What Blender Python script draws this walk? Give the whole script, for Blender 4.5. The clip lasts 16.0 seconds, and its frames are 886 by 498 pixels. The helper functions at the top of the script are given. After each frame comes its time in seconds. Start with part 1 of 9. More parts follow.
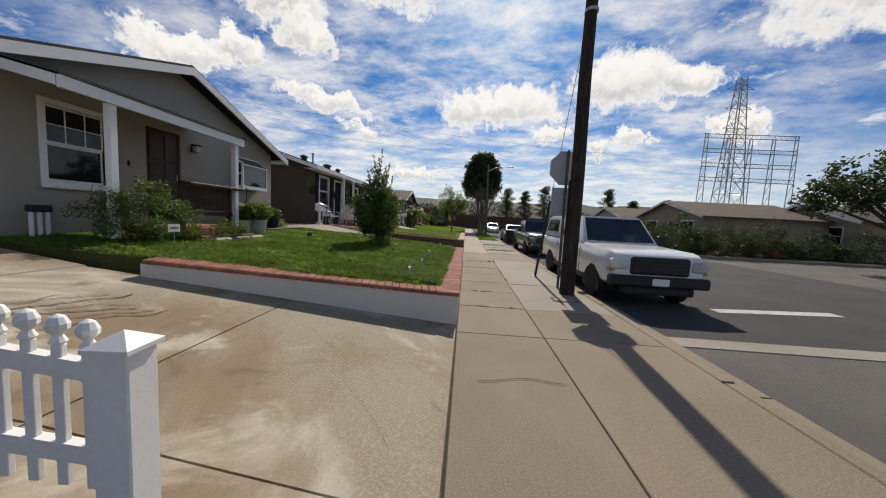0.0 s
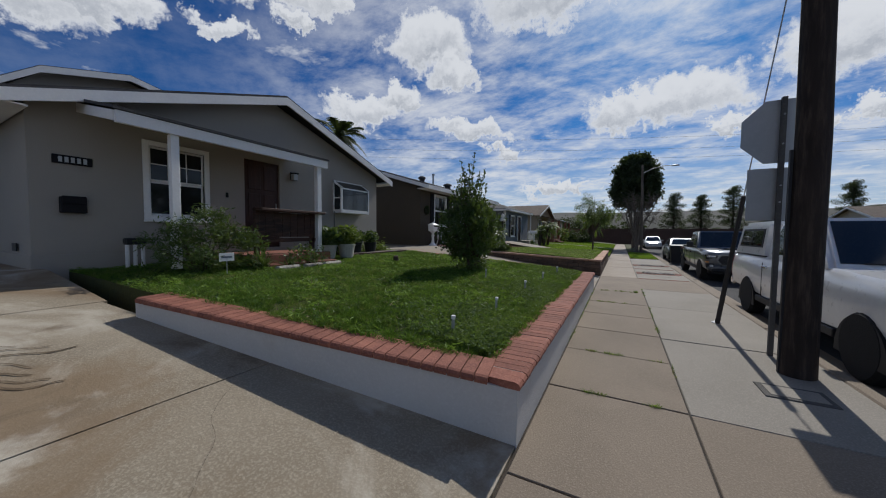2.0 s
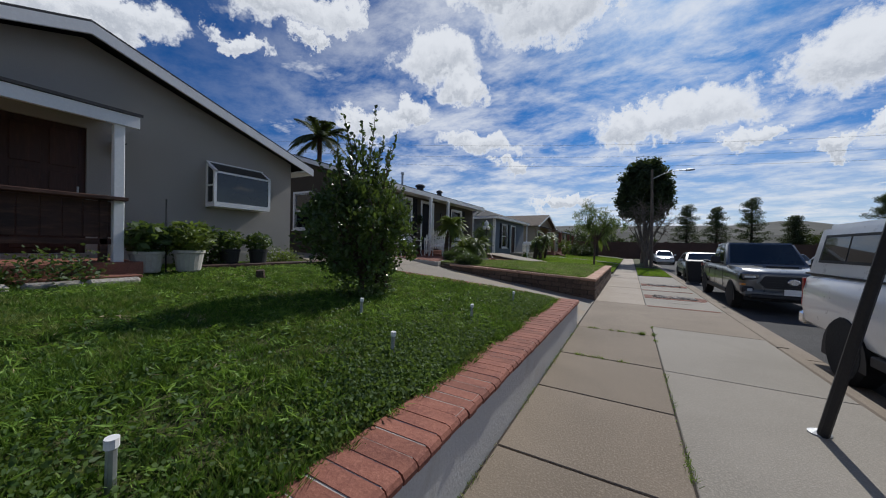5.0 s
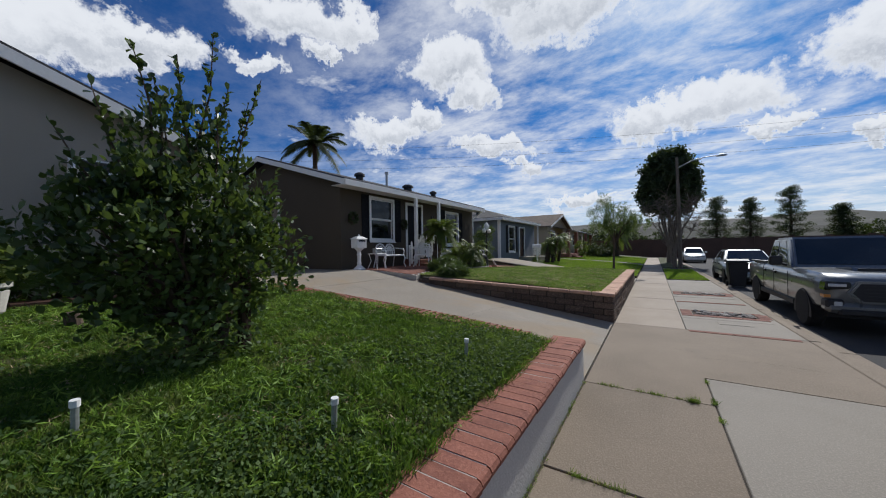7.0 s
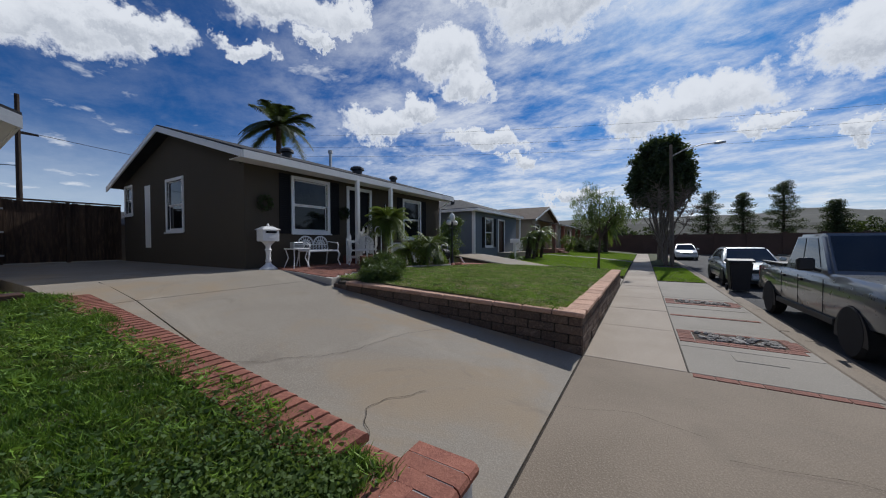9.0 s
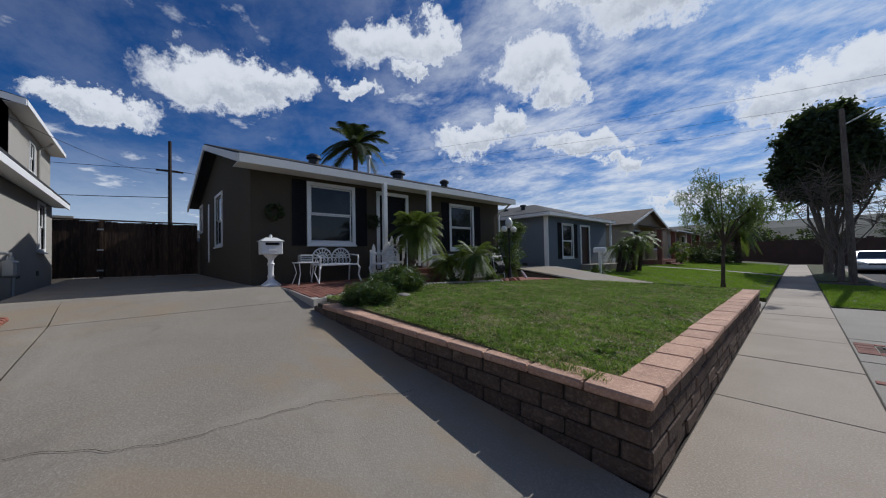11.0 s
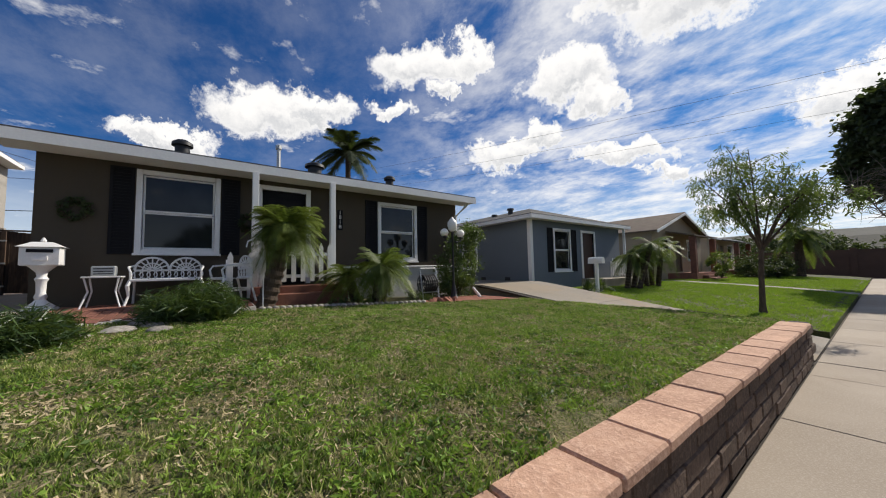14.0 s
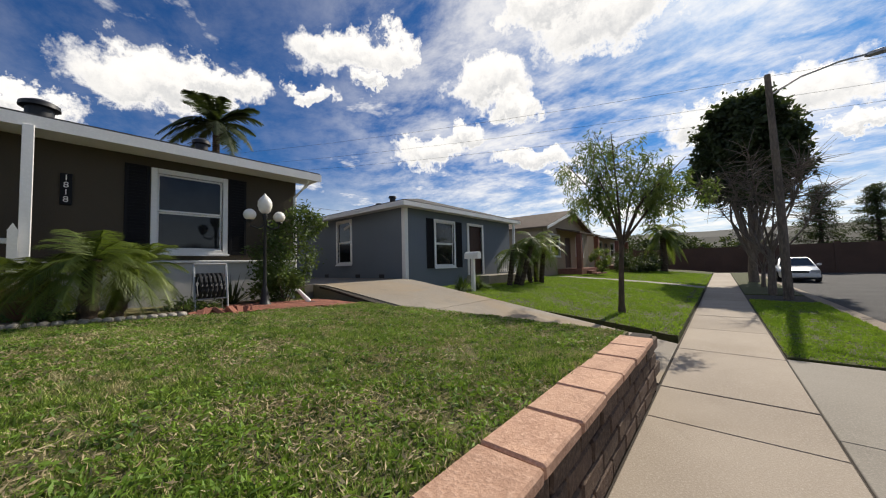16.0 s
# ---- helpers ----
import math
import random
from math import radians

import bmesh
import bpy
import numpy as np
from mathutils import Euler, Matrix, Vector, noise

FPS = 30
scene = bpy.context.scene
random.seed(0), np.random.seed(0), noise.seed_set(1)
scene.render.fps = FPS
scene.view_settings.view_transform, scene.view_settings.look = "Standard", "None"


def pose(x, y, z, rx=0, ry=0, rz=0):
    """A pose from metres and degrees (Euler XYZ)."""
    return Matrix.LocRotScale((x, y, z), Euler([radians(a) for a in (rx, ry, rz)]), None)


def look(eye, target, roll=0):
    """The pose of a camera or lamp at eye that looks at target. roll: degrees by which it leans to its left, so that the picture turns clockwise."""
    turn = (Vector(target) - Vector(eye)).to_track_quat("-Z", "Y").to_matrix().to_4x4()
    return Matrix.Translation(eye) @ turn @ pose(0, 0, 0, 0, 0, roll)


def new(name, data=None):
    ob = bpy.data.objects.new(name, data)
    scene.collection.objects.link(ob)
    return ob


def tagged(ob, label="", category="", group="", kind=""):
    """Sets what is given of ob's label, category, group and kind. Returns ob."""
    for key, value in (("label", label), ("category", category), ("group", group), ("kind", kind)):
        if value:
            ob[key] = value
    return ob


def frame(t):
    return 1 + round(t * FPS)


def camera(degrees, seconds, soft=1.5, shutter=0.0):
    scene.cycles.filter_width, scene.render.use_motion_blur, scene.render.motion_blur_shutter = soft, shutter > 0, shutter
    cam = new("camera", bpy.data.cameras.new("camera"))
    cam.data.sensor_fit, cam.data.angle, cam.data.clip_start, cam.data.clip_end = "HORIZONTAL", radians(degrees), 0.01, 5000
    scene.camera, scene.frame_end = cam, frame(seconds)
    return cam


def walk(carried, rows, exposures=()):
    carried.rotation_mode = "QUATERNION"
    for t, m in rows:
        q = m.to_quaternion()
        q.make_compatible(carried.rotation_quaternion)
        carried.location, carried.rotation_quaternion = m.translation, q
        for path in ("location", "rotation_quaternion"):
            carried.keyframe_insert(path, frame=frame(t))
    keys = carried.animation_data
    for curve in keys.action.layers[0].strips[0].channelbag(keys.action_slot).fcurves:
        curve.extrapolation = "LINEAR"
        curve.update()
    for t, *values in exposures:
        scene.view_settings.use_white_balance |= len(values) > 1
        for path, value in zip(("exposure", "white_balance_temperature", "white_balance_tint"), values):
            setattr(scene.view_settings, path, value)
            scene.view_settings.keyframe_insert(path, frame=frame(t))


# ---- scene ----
EXPOSE = [(0.0, -0.15, 6950, 10), (0.5, -0.4, 6700, 10), (1.5, -0.6, 6250, 10), (3.5, -0.55, 6050, 10), (7.0, -0.36, 6100, 10), (8.0, -0.36, 6100, 10), (10.5, -0.66, 5800, 10), (11.0, -0.55, 5850, 10),
          (11.5, -0.36, 6050, 10), (12.5, -0.12, 6350, 10), (13.5, -0.04, 6600, 10), (14.5, 0.0, 6850, 10), (16.0, 0.04, 6950, 10)]
SKY_POWER, SUN_POWER = 0.085, 5.0
SKY_TINT = (0.16, 0.50, 0.95)
CLOUD_LIT, CLOUD_DIM, CLOUD_HAZE = (12.5, 12.5, 12.5), (7.4, 7.7, 8.2), (9.5, 10.6, 11.6)

# ---- camera and walk ----
# seconds, place (x toward the road, y along the pavement, z up), turn to the left, tilt up, lean
PATH = [
    (0.0, -0.901, -0.309, 1.466, 3.72, -5.21, 2.99),
    (0.5, -0.651, 0.275, 1.387, 23.49, -3.74, 0.47),
    (1.0, -0.566, 0.751, 1.427, 35.07, -2.94, -0.51),
    (1.5, -0.420, 1.349, 1.451, 32.91, -2.68, 0.13),
    (2.0, -0.354, 1.966, 1.489, 28.40, -2.80, 0.51),
    (2.5, -0.194, 2.615, 1.457, 26.94, -2.37, 0.68),
    (3.0, -0.170, 3.114, 1.393, 26.92, -1.99, 0.91),
    (3.5, -0.105, 3.685, 1.405, 27.08, -1.76, 1.28),
    (4.0, -0.118, 4.370, 1.376, 27.94, -1.41, 1.40),
    (4.5, -0.137, 4.917, 1.370, 28.85, -1.05, 1.63),
    (7.0, -0.270, 7.726, 1.497, 32.72, 0.05, -0.84),
    (7.5, -0.234, 8.351, 1.511, 32.80, -0.11, -0.73),
    (8.0, -0.205, 9.014, 1.526, 30.95, -1.08, -0.20),
    (10.5, -0.345, 12.071, 1.525, 39.03, -0.31, -0.52),
    (11.0, -0.301, 12.688, 1.475, 47.30, 1.20, -1.07),
    (11.5, -0.600, 13.318, 1.461, 54.51, 2.44, -1.47),
    (12.0, -0.590, 13.948, 1.465, 55.62, 3.17, -1.72),
    (12.5, -0.517, 14.605, 1.446, 55.17, 3.65, -1.48),
    (13.0, -0.423, 15.201, 1.435, 54.13, 3.90, -1.38),
    (13.5, -0.376, 15.862, 1.401, 53.50, 4.09, -1.36),
    (14.0, -0.289, 16.551, 1.360, 53.33, 3.84, -1.29),
    (14.5, -0.367, 17.216, 1.351, 53.65, 4.22, -1.33),
    (15.0, -0.311, 17.884, 1.334, 53.49, 4.19, -1.29),
    (15.5, -0.406, 18.576, 1.329, 51.32, 3.99, -1.30),
    (16.0, -0.381, 19.236, 1.327, 40.21, 2.80, -1.37),
]


def eye_pose(x, y, z, yaw, pitch, roll):
    return pose(0, 0, 0, 0, 0, yaw) @ pose(0, 0, 0, 90 + pitch) @ pose(0, 0, 0, 0, 0, roll)


def carried_pose(x, y, z, yaw, pitch, roll):
    m = eye_pose(x, y, z, yaw, pitch, roll)
    m.translation = (x, y, z)
    return m


cam = camera(107.0, 16.0, soft=1.1)
walk(cam, [(r[0], carried_pose(*r[1:])) for r in PATH], EXPOSE)

# ---- light ----
SUN_TURN, SUN_RISE = radians(5.0), radians(39.5)  # from +y toward +x; above the horizon
TO_SUN = Vector((math.sin(SUN_TURN) * math.cos(SUN_RISE), math.cos(SUN_TURN) * math.cos(SUN_RISE), math.sin(SUN_RISE)))


class Graph:
    """Small helper to wire shader nodes."""

    def __init__(self, tree):
        self.tree = tree
        tree.nodes.clear()

    def add(self, kind, operation=None, use_clamp=None, data_type=None, interpolation_type=None):
        node = self.tree.nodes.new(kind)
        if operation:
            node.operation = operation
        if use_clamp:
            node.use_clamp = True
        if data_type:
            node.data_type = data_type
        if interpolation_type:
            node.interpolation_type = interpolation_type
        return node

    def put(self, socket, value):
        if isinstance(value, bpy.types.NodeSocket):
            self.tree.links.new(value, socket)
        elif value is not None:
            socket.default_value = value

    def math(self, op, a, b=None, c=None, clamp=False):
        node = self.add("ShaderNodeMath", operation=op, use_clamp=clamp)
        for socket, value in zip(node.inputs, (a, b, c)):
            self.put(socket, value)
        return node.outputs[0]

    def vmath(self, op, a, b=None):
        node = self.add("ShaderNodeVectorMath", operation=op)
        self.put(node.inputs[0], a)
        self.put(node.inputs[1], b)
        return node.outputs["Value"] if op in ("DOT_PRODUCT", "LENGTH", "DISTANCE") else node.outputs[0]

    def noise(self, vector, scale, detail=4.0, rough=0.55, dist=0.0):
        node = self.add("ShaderNodeTexNoise")
        for key, value in (("Vector", vector), ("Scale", scale), ("Detail", detail), ("Roughness", rough), ("Distortion", dist)):
            self.put(node.inputs[key], value)
        return node.outputs[0]

    def ramp(self, fac, low, high, a=0.0, b=1.0):
        node = self.add("ShaderNodeMapRange", interpolation_type="SMOOTHSTEP")
        for socket, value in zip(node.inputs, (fac, low, high, a, b)):
            self.put(socket, value)
        return node.outputs[0]

    def mix(self, fac, a, b):
        node = self.add("ShaderNodeMix", data_type="RGBA")
        self.put(node.inputs[0], fac)
        self.put(node.inputs[6], a if isinstance(a, bpy.types.NodeSocket) else (*a, 1))
        self.put(node.inputs[7], b if isinstance(b, bpy.types.NodeSocket) else (*b, 1))
        return node.outputs[2]


# Sky with fair-weather clouds: direction (turn left of +y, rise, half width, half height, all degrees)
CLOUDS = [
    (-1, 18, 6.5, 2.8), (-8, 18.5, 7, 3.4), (31, 29.5, 7, 4.0), (27, 25.5, 3.5, 2.6), (13, 35, 9, 5), (5, 36, 6, 4.5), (20, 38, 7, 4),
    (57, 33, 7.5, 3.2), (48, 34, 4, 3), (51.5, 29.3, 2.6, 1.4), (42, 19.5, 6, 2.6), (36, 21.5, 4, 2.2),
    (82, 24, 8, 3.6), (75, 25.5, 5, 2.6), (94, 18.5, 5.5, 1.8), (62, 26.8, 4, 1.3), (-23, 21, 6, 4.5), (-30, 20, 5, 3), (-14, 14, 2.6, 1.3), (-20.5, 13, 2.4, 1.2), (-25.5, 13.2, 2.6, 1.4),
    (18.5, 13.4, 3.0, 1.3), (-36.5, 14, 4, 2.2), (-48, 27, 9, 6), (-5, 40, 9, 4), (128, 28, 9, 5), (9, 7.5, 7, 1.0), (24, 17, 7, 1.8), (150, 30, 14, 7), (-100, 26, 13, 6), (-150, 35, 12, 7),
]


def build_world():
    world = bpy.data.worlds.new("sky")
    scene.world = world
    world.use_nodes = True
    g = Graph(world.node_tree)
    ray = g.add("ShaderNodeTexCoord").outputs["Generated"]
    sky = g.add("ShaderNodeTexSky")
    sky.sky_type, sky.sun_disc = "NISHITA", False
    sky.sun_elevation, sky.sun_rotation = SUN_RISE, SUN_TURN
    sky.air_density, sky.dust_density, sky.ozone_density = 1.0, 0.6, 2.2
    sep = g.add("ShaderNodeSeparateXYZ")
    g.put(sep.inputs[0], ray)
    up = g.math("MAXIMUM", sep.outputs[2], 0.02)
    flat = g.add("ShaderNodeCombineXYZ")
    g.put(flat.inputs[0], g.math("DIVIDE", sep.outputs[0], g.math("ADD", up, 0.12)))
    g.put(flat.inputs[1], g.math("DIVIDE", sep.outputs[1], g.math("ADD", up, 0.12)))
    sheet = flat.outputs[0]
    # high thin cloud, streaked, thicker toward the sun's side
    stretched = g.add("ShaderNodeMapping")
    g.put(stretched.inputs["Vector"], sheet)
    stretched.inputs["Rotation"].default_value = (0, 0, 0.5)
    stretched.inputs["Scale"].default_value = (0.95, 1.25, 1)
    veil = g.noise(stretched.outputs[0], 2.3, 12, 0.66, 0.15)
    side = g.vmath("DOT_PRODUCT", ray, tuple(Vector((-0.05, 0.95, 0.3)).normalized()))
    veil_amount = g.math("MULTIPLY", g.ramp(veil, 0.34, 0.70), g.ramp(side, 0.50, 0.95, 0.12, 1.0))
    # small puffs all over
    puffs = g.ramp(g.noise(sheet, 3.4, 9, 0.6, 0.1), 0.56, 0.72)
    # heaped clouds
    rough_ray = g.add("ShaderNodeVectorMath", operation="ADD")
    wobble = g.add("ShaderNodeTexNoise")
    for key, value in (("Vector", ray), ("Scale", 11.0), ("Detail", 10.0), ("Roughness", 0.68)):
        g.put(wobble.inputs[key], value)
    centred = g.vmath("SUBTRACT", wobble.outputs["Color"], (0.5, 0.5, 0.5))
    g.put(rough_ray.inputs[0], ray)
    g.put(rough_ray.inputs[1], g.vmath("MULTIPLY", centred, (0.25, 0.25, 0.20)))
    heap = None
    shade = None
    for turn, rise, wide, high in CLOUDS:
        t, e = radians(turn), radians(rise)
        d = Vector((-math.sin(t) * math.cos(e), math.cos(t) * math.cos(e), math.sin(e)))
        right = Vector((math.cos(t), math.sin(t), 0))
        above = right.cross(d)
        if above.z < 0:
            above = -above
        off = g.vmath("SUBTRACT", rough_ray.outputs[0], tuple(d))
        a = g.math("DIVIDE", g.vmath("DOT_PRODUCT", off, tuple(right)), radians(wide))
        b = g.math("DIVIDE", g.vmath("DOT_PRODUCT", off, tuple(above)), radians(high))
        front = g.ramp(g.vmath("DOT_PRODUCT", ray, tuple(d)), 0.0, 0.3)
        r2 = g.math("ADD", g.math("MULTIPLY", a, a), g.math("MULTIPLY", b, b))
        blob = g.math("SUBTRACT", g.math("MULTIPLY", g.math("SUBTRACT", 2.0, r2), front), 1.0)
        low = g.math("MULTIPLY", g.ramp(b, 0.45, -0.6), g.ramp(blob, 0.15, 0.75))
        heap = blob if heap is None else g.math("MAXIMUM", heap, blob)
        shade = low if shade is None else g.math("MAXIMUM", shade, low)
    body = g.ramp(heap, -0.45, 0.5)
    cover = g.math("MAXIMUM", g.math("MULTIPLY", body, 0.97), g.math("MAXIMUM", g.math("MULTIPLY", veil_amount, 0.85), g.math("MULTIPLY", puffs, 0.7)), clamp=True)
    lumps = g.noise(rough_ray.outputs[0], 16.0, 6, 0.6)
    grey = g.math("MULTIPLY", g.math("MULTIPLY", shade, body), g.ramp(lumps, 0.3, 0.7, 0.45, 1.0))
    white = g.mix(grey, CLOUD_LIT, CLOUD_DIM)
    horizon = g.ramp(sep.outputs[2], 0.0, 0.30, 0.75, 0.0)
    blue = g.mix(horizon, g.vmath("MULTIPLY", sky.outputs[0], SKY_TINT), CLOUD_HAZE)
    out = g.mix(cover, blue, white)
    back = g.add("ShaderNodeBackground")
    g.put(back.inputs["Color"], out)
    back.inputs["Strength"].default_value = SKY_POWER
    g.put(g.add("ShaderNodeOutputWorld").inputs[0], back.outputs[0])


build_world()
sun = new("sun", bpy.data.lights.new("sun", "SUN"))
sun.data.energy, sun.data.angle, sun.data.color = SUN_POWER, radians(0.6), (1.0, 0.95, 0.88)
sun.matrix_world = look(TO_SUN * 100, (0, 0, 0))

# ---- materials ----
def material(name, tones, rough=0.8, grain=60.0, stain=1.2, bump=0.15, metal=0.0, spread=0.5, spec=0.3, bump_scale=None, coat=0.0, each=0.0, stains=(), streak=None):
    """tones: light, mid and dark base colours. grain, stain: sizes (1/m) of fine and broad variation. each: change from piece to piece."""
    m = bpy.data.materials.new(name)
    m.use_nodes = True
    g = Graph(m.node_tree)
    place = g.add("ShaderNodeNewGeometry").outputs["Position"]
    if streak:
        mapped = g.add("ShaderNodeMapping")
        g.put(mapped.inputs["Vector"], place)
        mapped.inputs["Scale"].default_value = streak
        place = mapped.outputs[0]
    fine = g.noise(place, grain, 5, 0.65)
    broad = g.noise(place, stain, 6, 0.6, 0.4)
    light, mid, dark = tones
    col = g.mix(g.ramp(broad, 0.5 - spread * 0.35, 0.5 + spread * 0.35), dark, mid)
    col = g.mix(g.ramp(fine, 0.42, 0.75), col, light)
    for size, tone, low, amount in stains:
        col = g.mix(g.math("MULTIPLY", g.ramp(g.noise(place, size, 7, 0.62, 0.8), low, low + 0.16), amount), col, tone)
    if each:
        info = g.add("ShaderNodeObjectInfo").outputs["Random"]
        hsv = g.add("ShaderNodeHueSaturation")
        g.put(hsv.inputs["Value"], g.math("MULTIPLY_ADD", info, 2 * each, 1 - each))
        g.put(hsv.inputs["Color"], col)
        col = hsv.outputs[0]
    shader = g.add("ShaderNodeBsdfPrincipled")
    g.put(shader.inputs["Base Color"], col)
    g.put(shader.inputs["Roughness"], g.math("MULTIPLY_ADD", fine, 0.2, rough - 0.1, clamp=True))
    shader.inputs["Metallic"].default_value = metal
    shader.inputs["Specular IOR Level"].default_value = spec
    shader.inputs["Coat Weight"].default_value = coat
    shader.inputs["Coat Roughness"].default_value = 0.05
    if bump:
        b = g.add("ShaderNodeBump")
        b.inputs["Strength"].default_value = bump
        b.inputs["Distance"].default_value = 0.02
        g.put(b.inputs["Height"], g.noise(place, bump_scale or grain, 5, 0.6))
        g.put(shader.inputs["Normal"], b.outputs[0])
    g.put(g.add("ShaderNodeOutputMaterial").inputs[0], shader.outputs[0])
    return m


def leaf_material(name, tones, rough=0.5, thinness=0.35):
    m = bpy.data.materials.new(name)
    m.use_nodes = True
    g = Graph(m.node_tree)
    geo = g.add("ShaderNodeNewGeometry")
    light, mid, dark = tones
    col = g.mix(geo.outputs["Random Per Island"], dark, mid)
    col = g.mix(g.ramp(g.noise(geo.outputs["Position"], 1.1, 4), 0.45, 0.7), col, light)
    shader = g.add("ShaderNodeBsdfPrincipled")
    g.put(shader.inputs["Base Color"], col)
    shader.inputs["Roughness"].default_value = rough
    shader.inputs["Specular IOR Level"].default_value = 0.35
    thin = g.add("ShaderNodeBsdfTranslucent")
    g.put(thin.inputs["Color"], g.mix(0.4, col, (0.30, 0.42, 0.05)))
    mixed = g.add("ShaderNodeMixShader")
    mixed.inputs[0].default_value = thinness
    g.put(mixed.inputs[1], shader.outputs[0])
    g.put(mixed.inputs[2], thin.outputs[0])
    g.put(g.add("ShaderNodeOutputMaterial").inputs[0], mixed.outputs[0])
    return m


def grass_material(name, green, dark, dry, dry_amount):
    m = bpy.data.materials.new(name)
    m.use_nodes = True
    g = Graph(m.node_tree)
    geo = g.add("ShaderNodeNewGeometry")
    place = geo.outputs["Position"]
    col = g.mix(geo.outputs["Random Per Island"], dark, green)
    patch = g.ramp(g.math("ADD", g.math("MULTIPLY", g.noise(place, 1.3, 6, 0.7, 0.6), 0.38), g.math("MULTIPLY", g.noise(place, 9.0, 7, 0.8, 0.6), 0.62)), 0.47, 0.57)
    pick = g.ramp(g.math("ADD", g.math("MULTIPLY", patch, 0.75), g.math("MULTIPLY", geo.outputs["Random Per Island"], 0.5)), 0.5, 0.95)
    col = g.mix(g.math("MULTIPLY", pick, dry_amount), col, dry)
    col = g.mix(g.ramp(g.noise(place, 6.5, 7, 0.75), 0.47, 0.60, 0.0, 0.85), col, dark)
    shader = g.add("ShaderNodeBsdfPrincipled")
    g.put(shader.inputs["Base Color"], col)
    shader.inputs["Roughness"].default_value = 0.6
    shader.inputs["Specular IOR Level"].default_value = 0.2
    thin = g.add("ShaderNodeBsdfTranslucent")
    g.put(thin.inputs["Color"], g.mix(0.3, col, (0.25, 0.40, 0.04)))
    mixed = g.add("ShaderNodeMixShader")
    mixed.inputs[0].default_value = 0.35
    g.put(mixed.inputs[1], shader.outputs[0])
    g.put(mixed.inputs[2], thin.outputs[0])
    g.put(g.add("ShaderNodeOutputMaterial").inputs[0], mixed.outputs[0])
    return m


def grey(v, warm=0.0):
    return (v * (1 + warm), v, v * (1 - warm))


def trio(c, s=0.18):
    return tuple(min(1, v * (1 + s)) for v in c), tuple(c), tuple(v * (1 - s) for v in c)


STUCCO_GREY = material("stucco_grey", trio((0.345, 0.32, 0.28), 0.07), 0.92, 90, 0.8, 0.35)
STUCCO_BROWN = material("stucco_brown", trio((0.076, 0.062, 0.044), 0.08), 0.92, 90, 0.8, 0.35)
STUCCO_BLUE = material("stucco_blue", trio((0.16, 0.185, 0.215), 0.07), 0.92, 90, 0.8, 0.3)
STUCCO_TAN = material("stucco_tan", trio((0.36, 0.29, 0.20), 0.08), 0.92, 90, 0.8, 0.3)
STUCCO_CREAM = material("stucco_cream", trio((0.55, 0.47, 0.36), 0.08), 0.92, 60, 0.6, 0.3)
RETAINING = material("retaining_render", trio((0.56, 0.55, 0.52), 0.06), 0.9, 40, 0.9, 0.3, stains=[(1.5, (0.40, 0.36, 0.29), 0.56, 0.35)])
WHITE_PAINT = material("white_paint", trio((0.80, 0.79, 0.76), 0.05), 0.5, 30, 1.5, 0.06, spec=0.4)
WHITE_IRON = material("white_cast_iron", trio((0.76, 0.75, 0.72), 0.06), 0.45, 40, 4, 0.1, spec=0.4)
BLACK_PAINT = material("black_paint", trio((0.010, 0.010, 0.012), 0.2), 0.7, 40, 2, 0.05, spec=0.2)
SHINGLE = material("asphalt_shingle", trio((0.055, 0.055, 0.058), 0.35), 0.95, 45, 2.5, 0.6, streak=(1, 1, 1))
SHINGLE_BROWN = material("brown_shingle", trio((0.15, 0.115, 0.085), 0.3), 0.95, 45, 2.5, 0.6)
SHINGLE_GREY = material("grey_shingle", trio((0.10, 0.098, 0.092), 0.3), 0.95, 45, 2.5, 0.6)
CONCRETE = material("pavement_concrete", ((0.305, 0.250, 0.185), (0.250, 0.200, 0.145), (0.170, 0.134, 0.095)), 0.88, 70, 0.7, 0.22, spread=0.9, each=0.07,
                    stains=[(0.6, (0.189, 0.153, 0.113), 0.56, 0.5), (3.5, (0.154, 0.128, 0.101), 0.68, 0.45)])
# lighter, warmer tones than CONCRETE, for inner slabs from y = 15 on
CONCRETE_WARM = material("lighter_warm_concrete", ((0.44, 0.375, 0.30), (0.37, 0.31, 0.24), (0.27, 0.22, 0.165)), 0.86, 70, 0.7, 0.2, spread=0.9, each=0.06,
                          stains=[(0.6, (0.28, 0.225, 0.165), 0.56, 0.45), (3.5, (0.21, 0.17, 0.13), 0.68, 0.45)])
CONCRETE_PALE = material("pale_concrete", ((0.361, 0.324, 0.268), (0.296, 0.265, 0.218), (0.215, 0.193, 0.155)), 0.88, 70, 0.7, 0.2, spread=0.9, each=0.05,
                         stains=[(0.7, (0.240, 0.213, 0.167), 0.60, 0.4)])
DRIVE_STAINED = material("stained_drive_concrete", ((0.404, 0.350, 0.259), (0.326, 0.274, 0.197), (0.206, 0.167, 0.113)), 0.85, 60, 0.55, 0.2, spread=1.0, each=0.05,
                         stains=[(0.45, (0.21, 0.145, 0.082), 0.46, 0.8), (0.8, (0.50, 0.45, 0.36), 0.52, 0.85), (1.8, (0.135, 0.098, 0.06), 0.57, 0.75), (0.35, (0.12, 0.094, 0.071), 0.58, 0.65)])
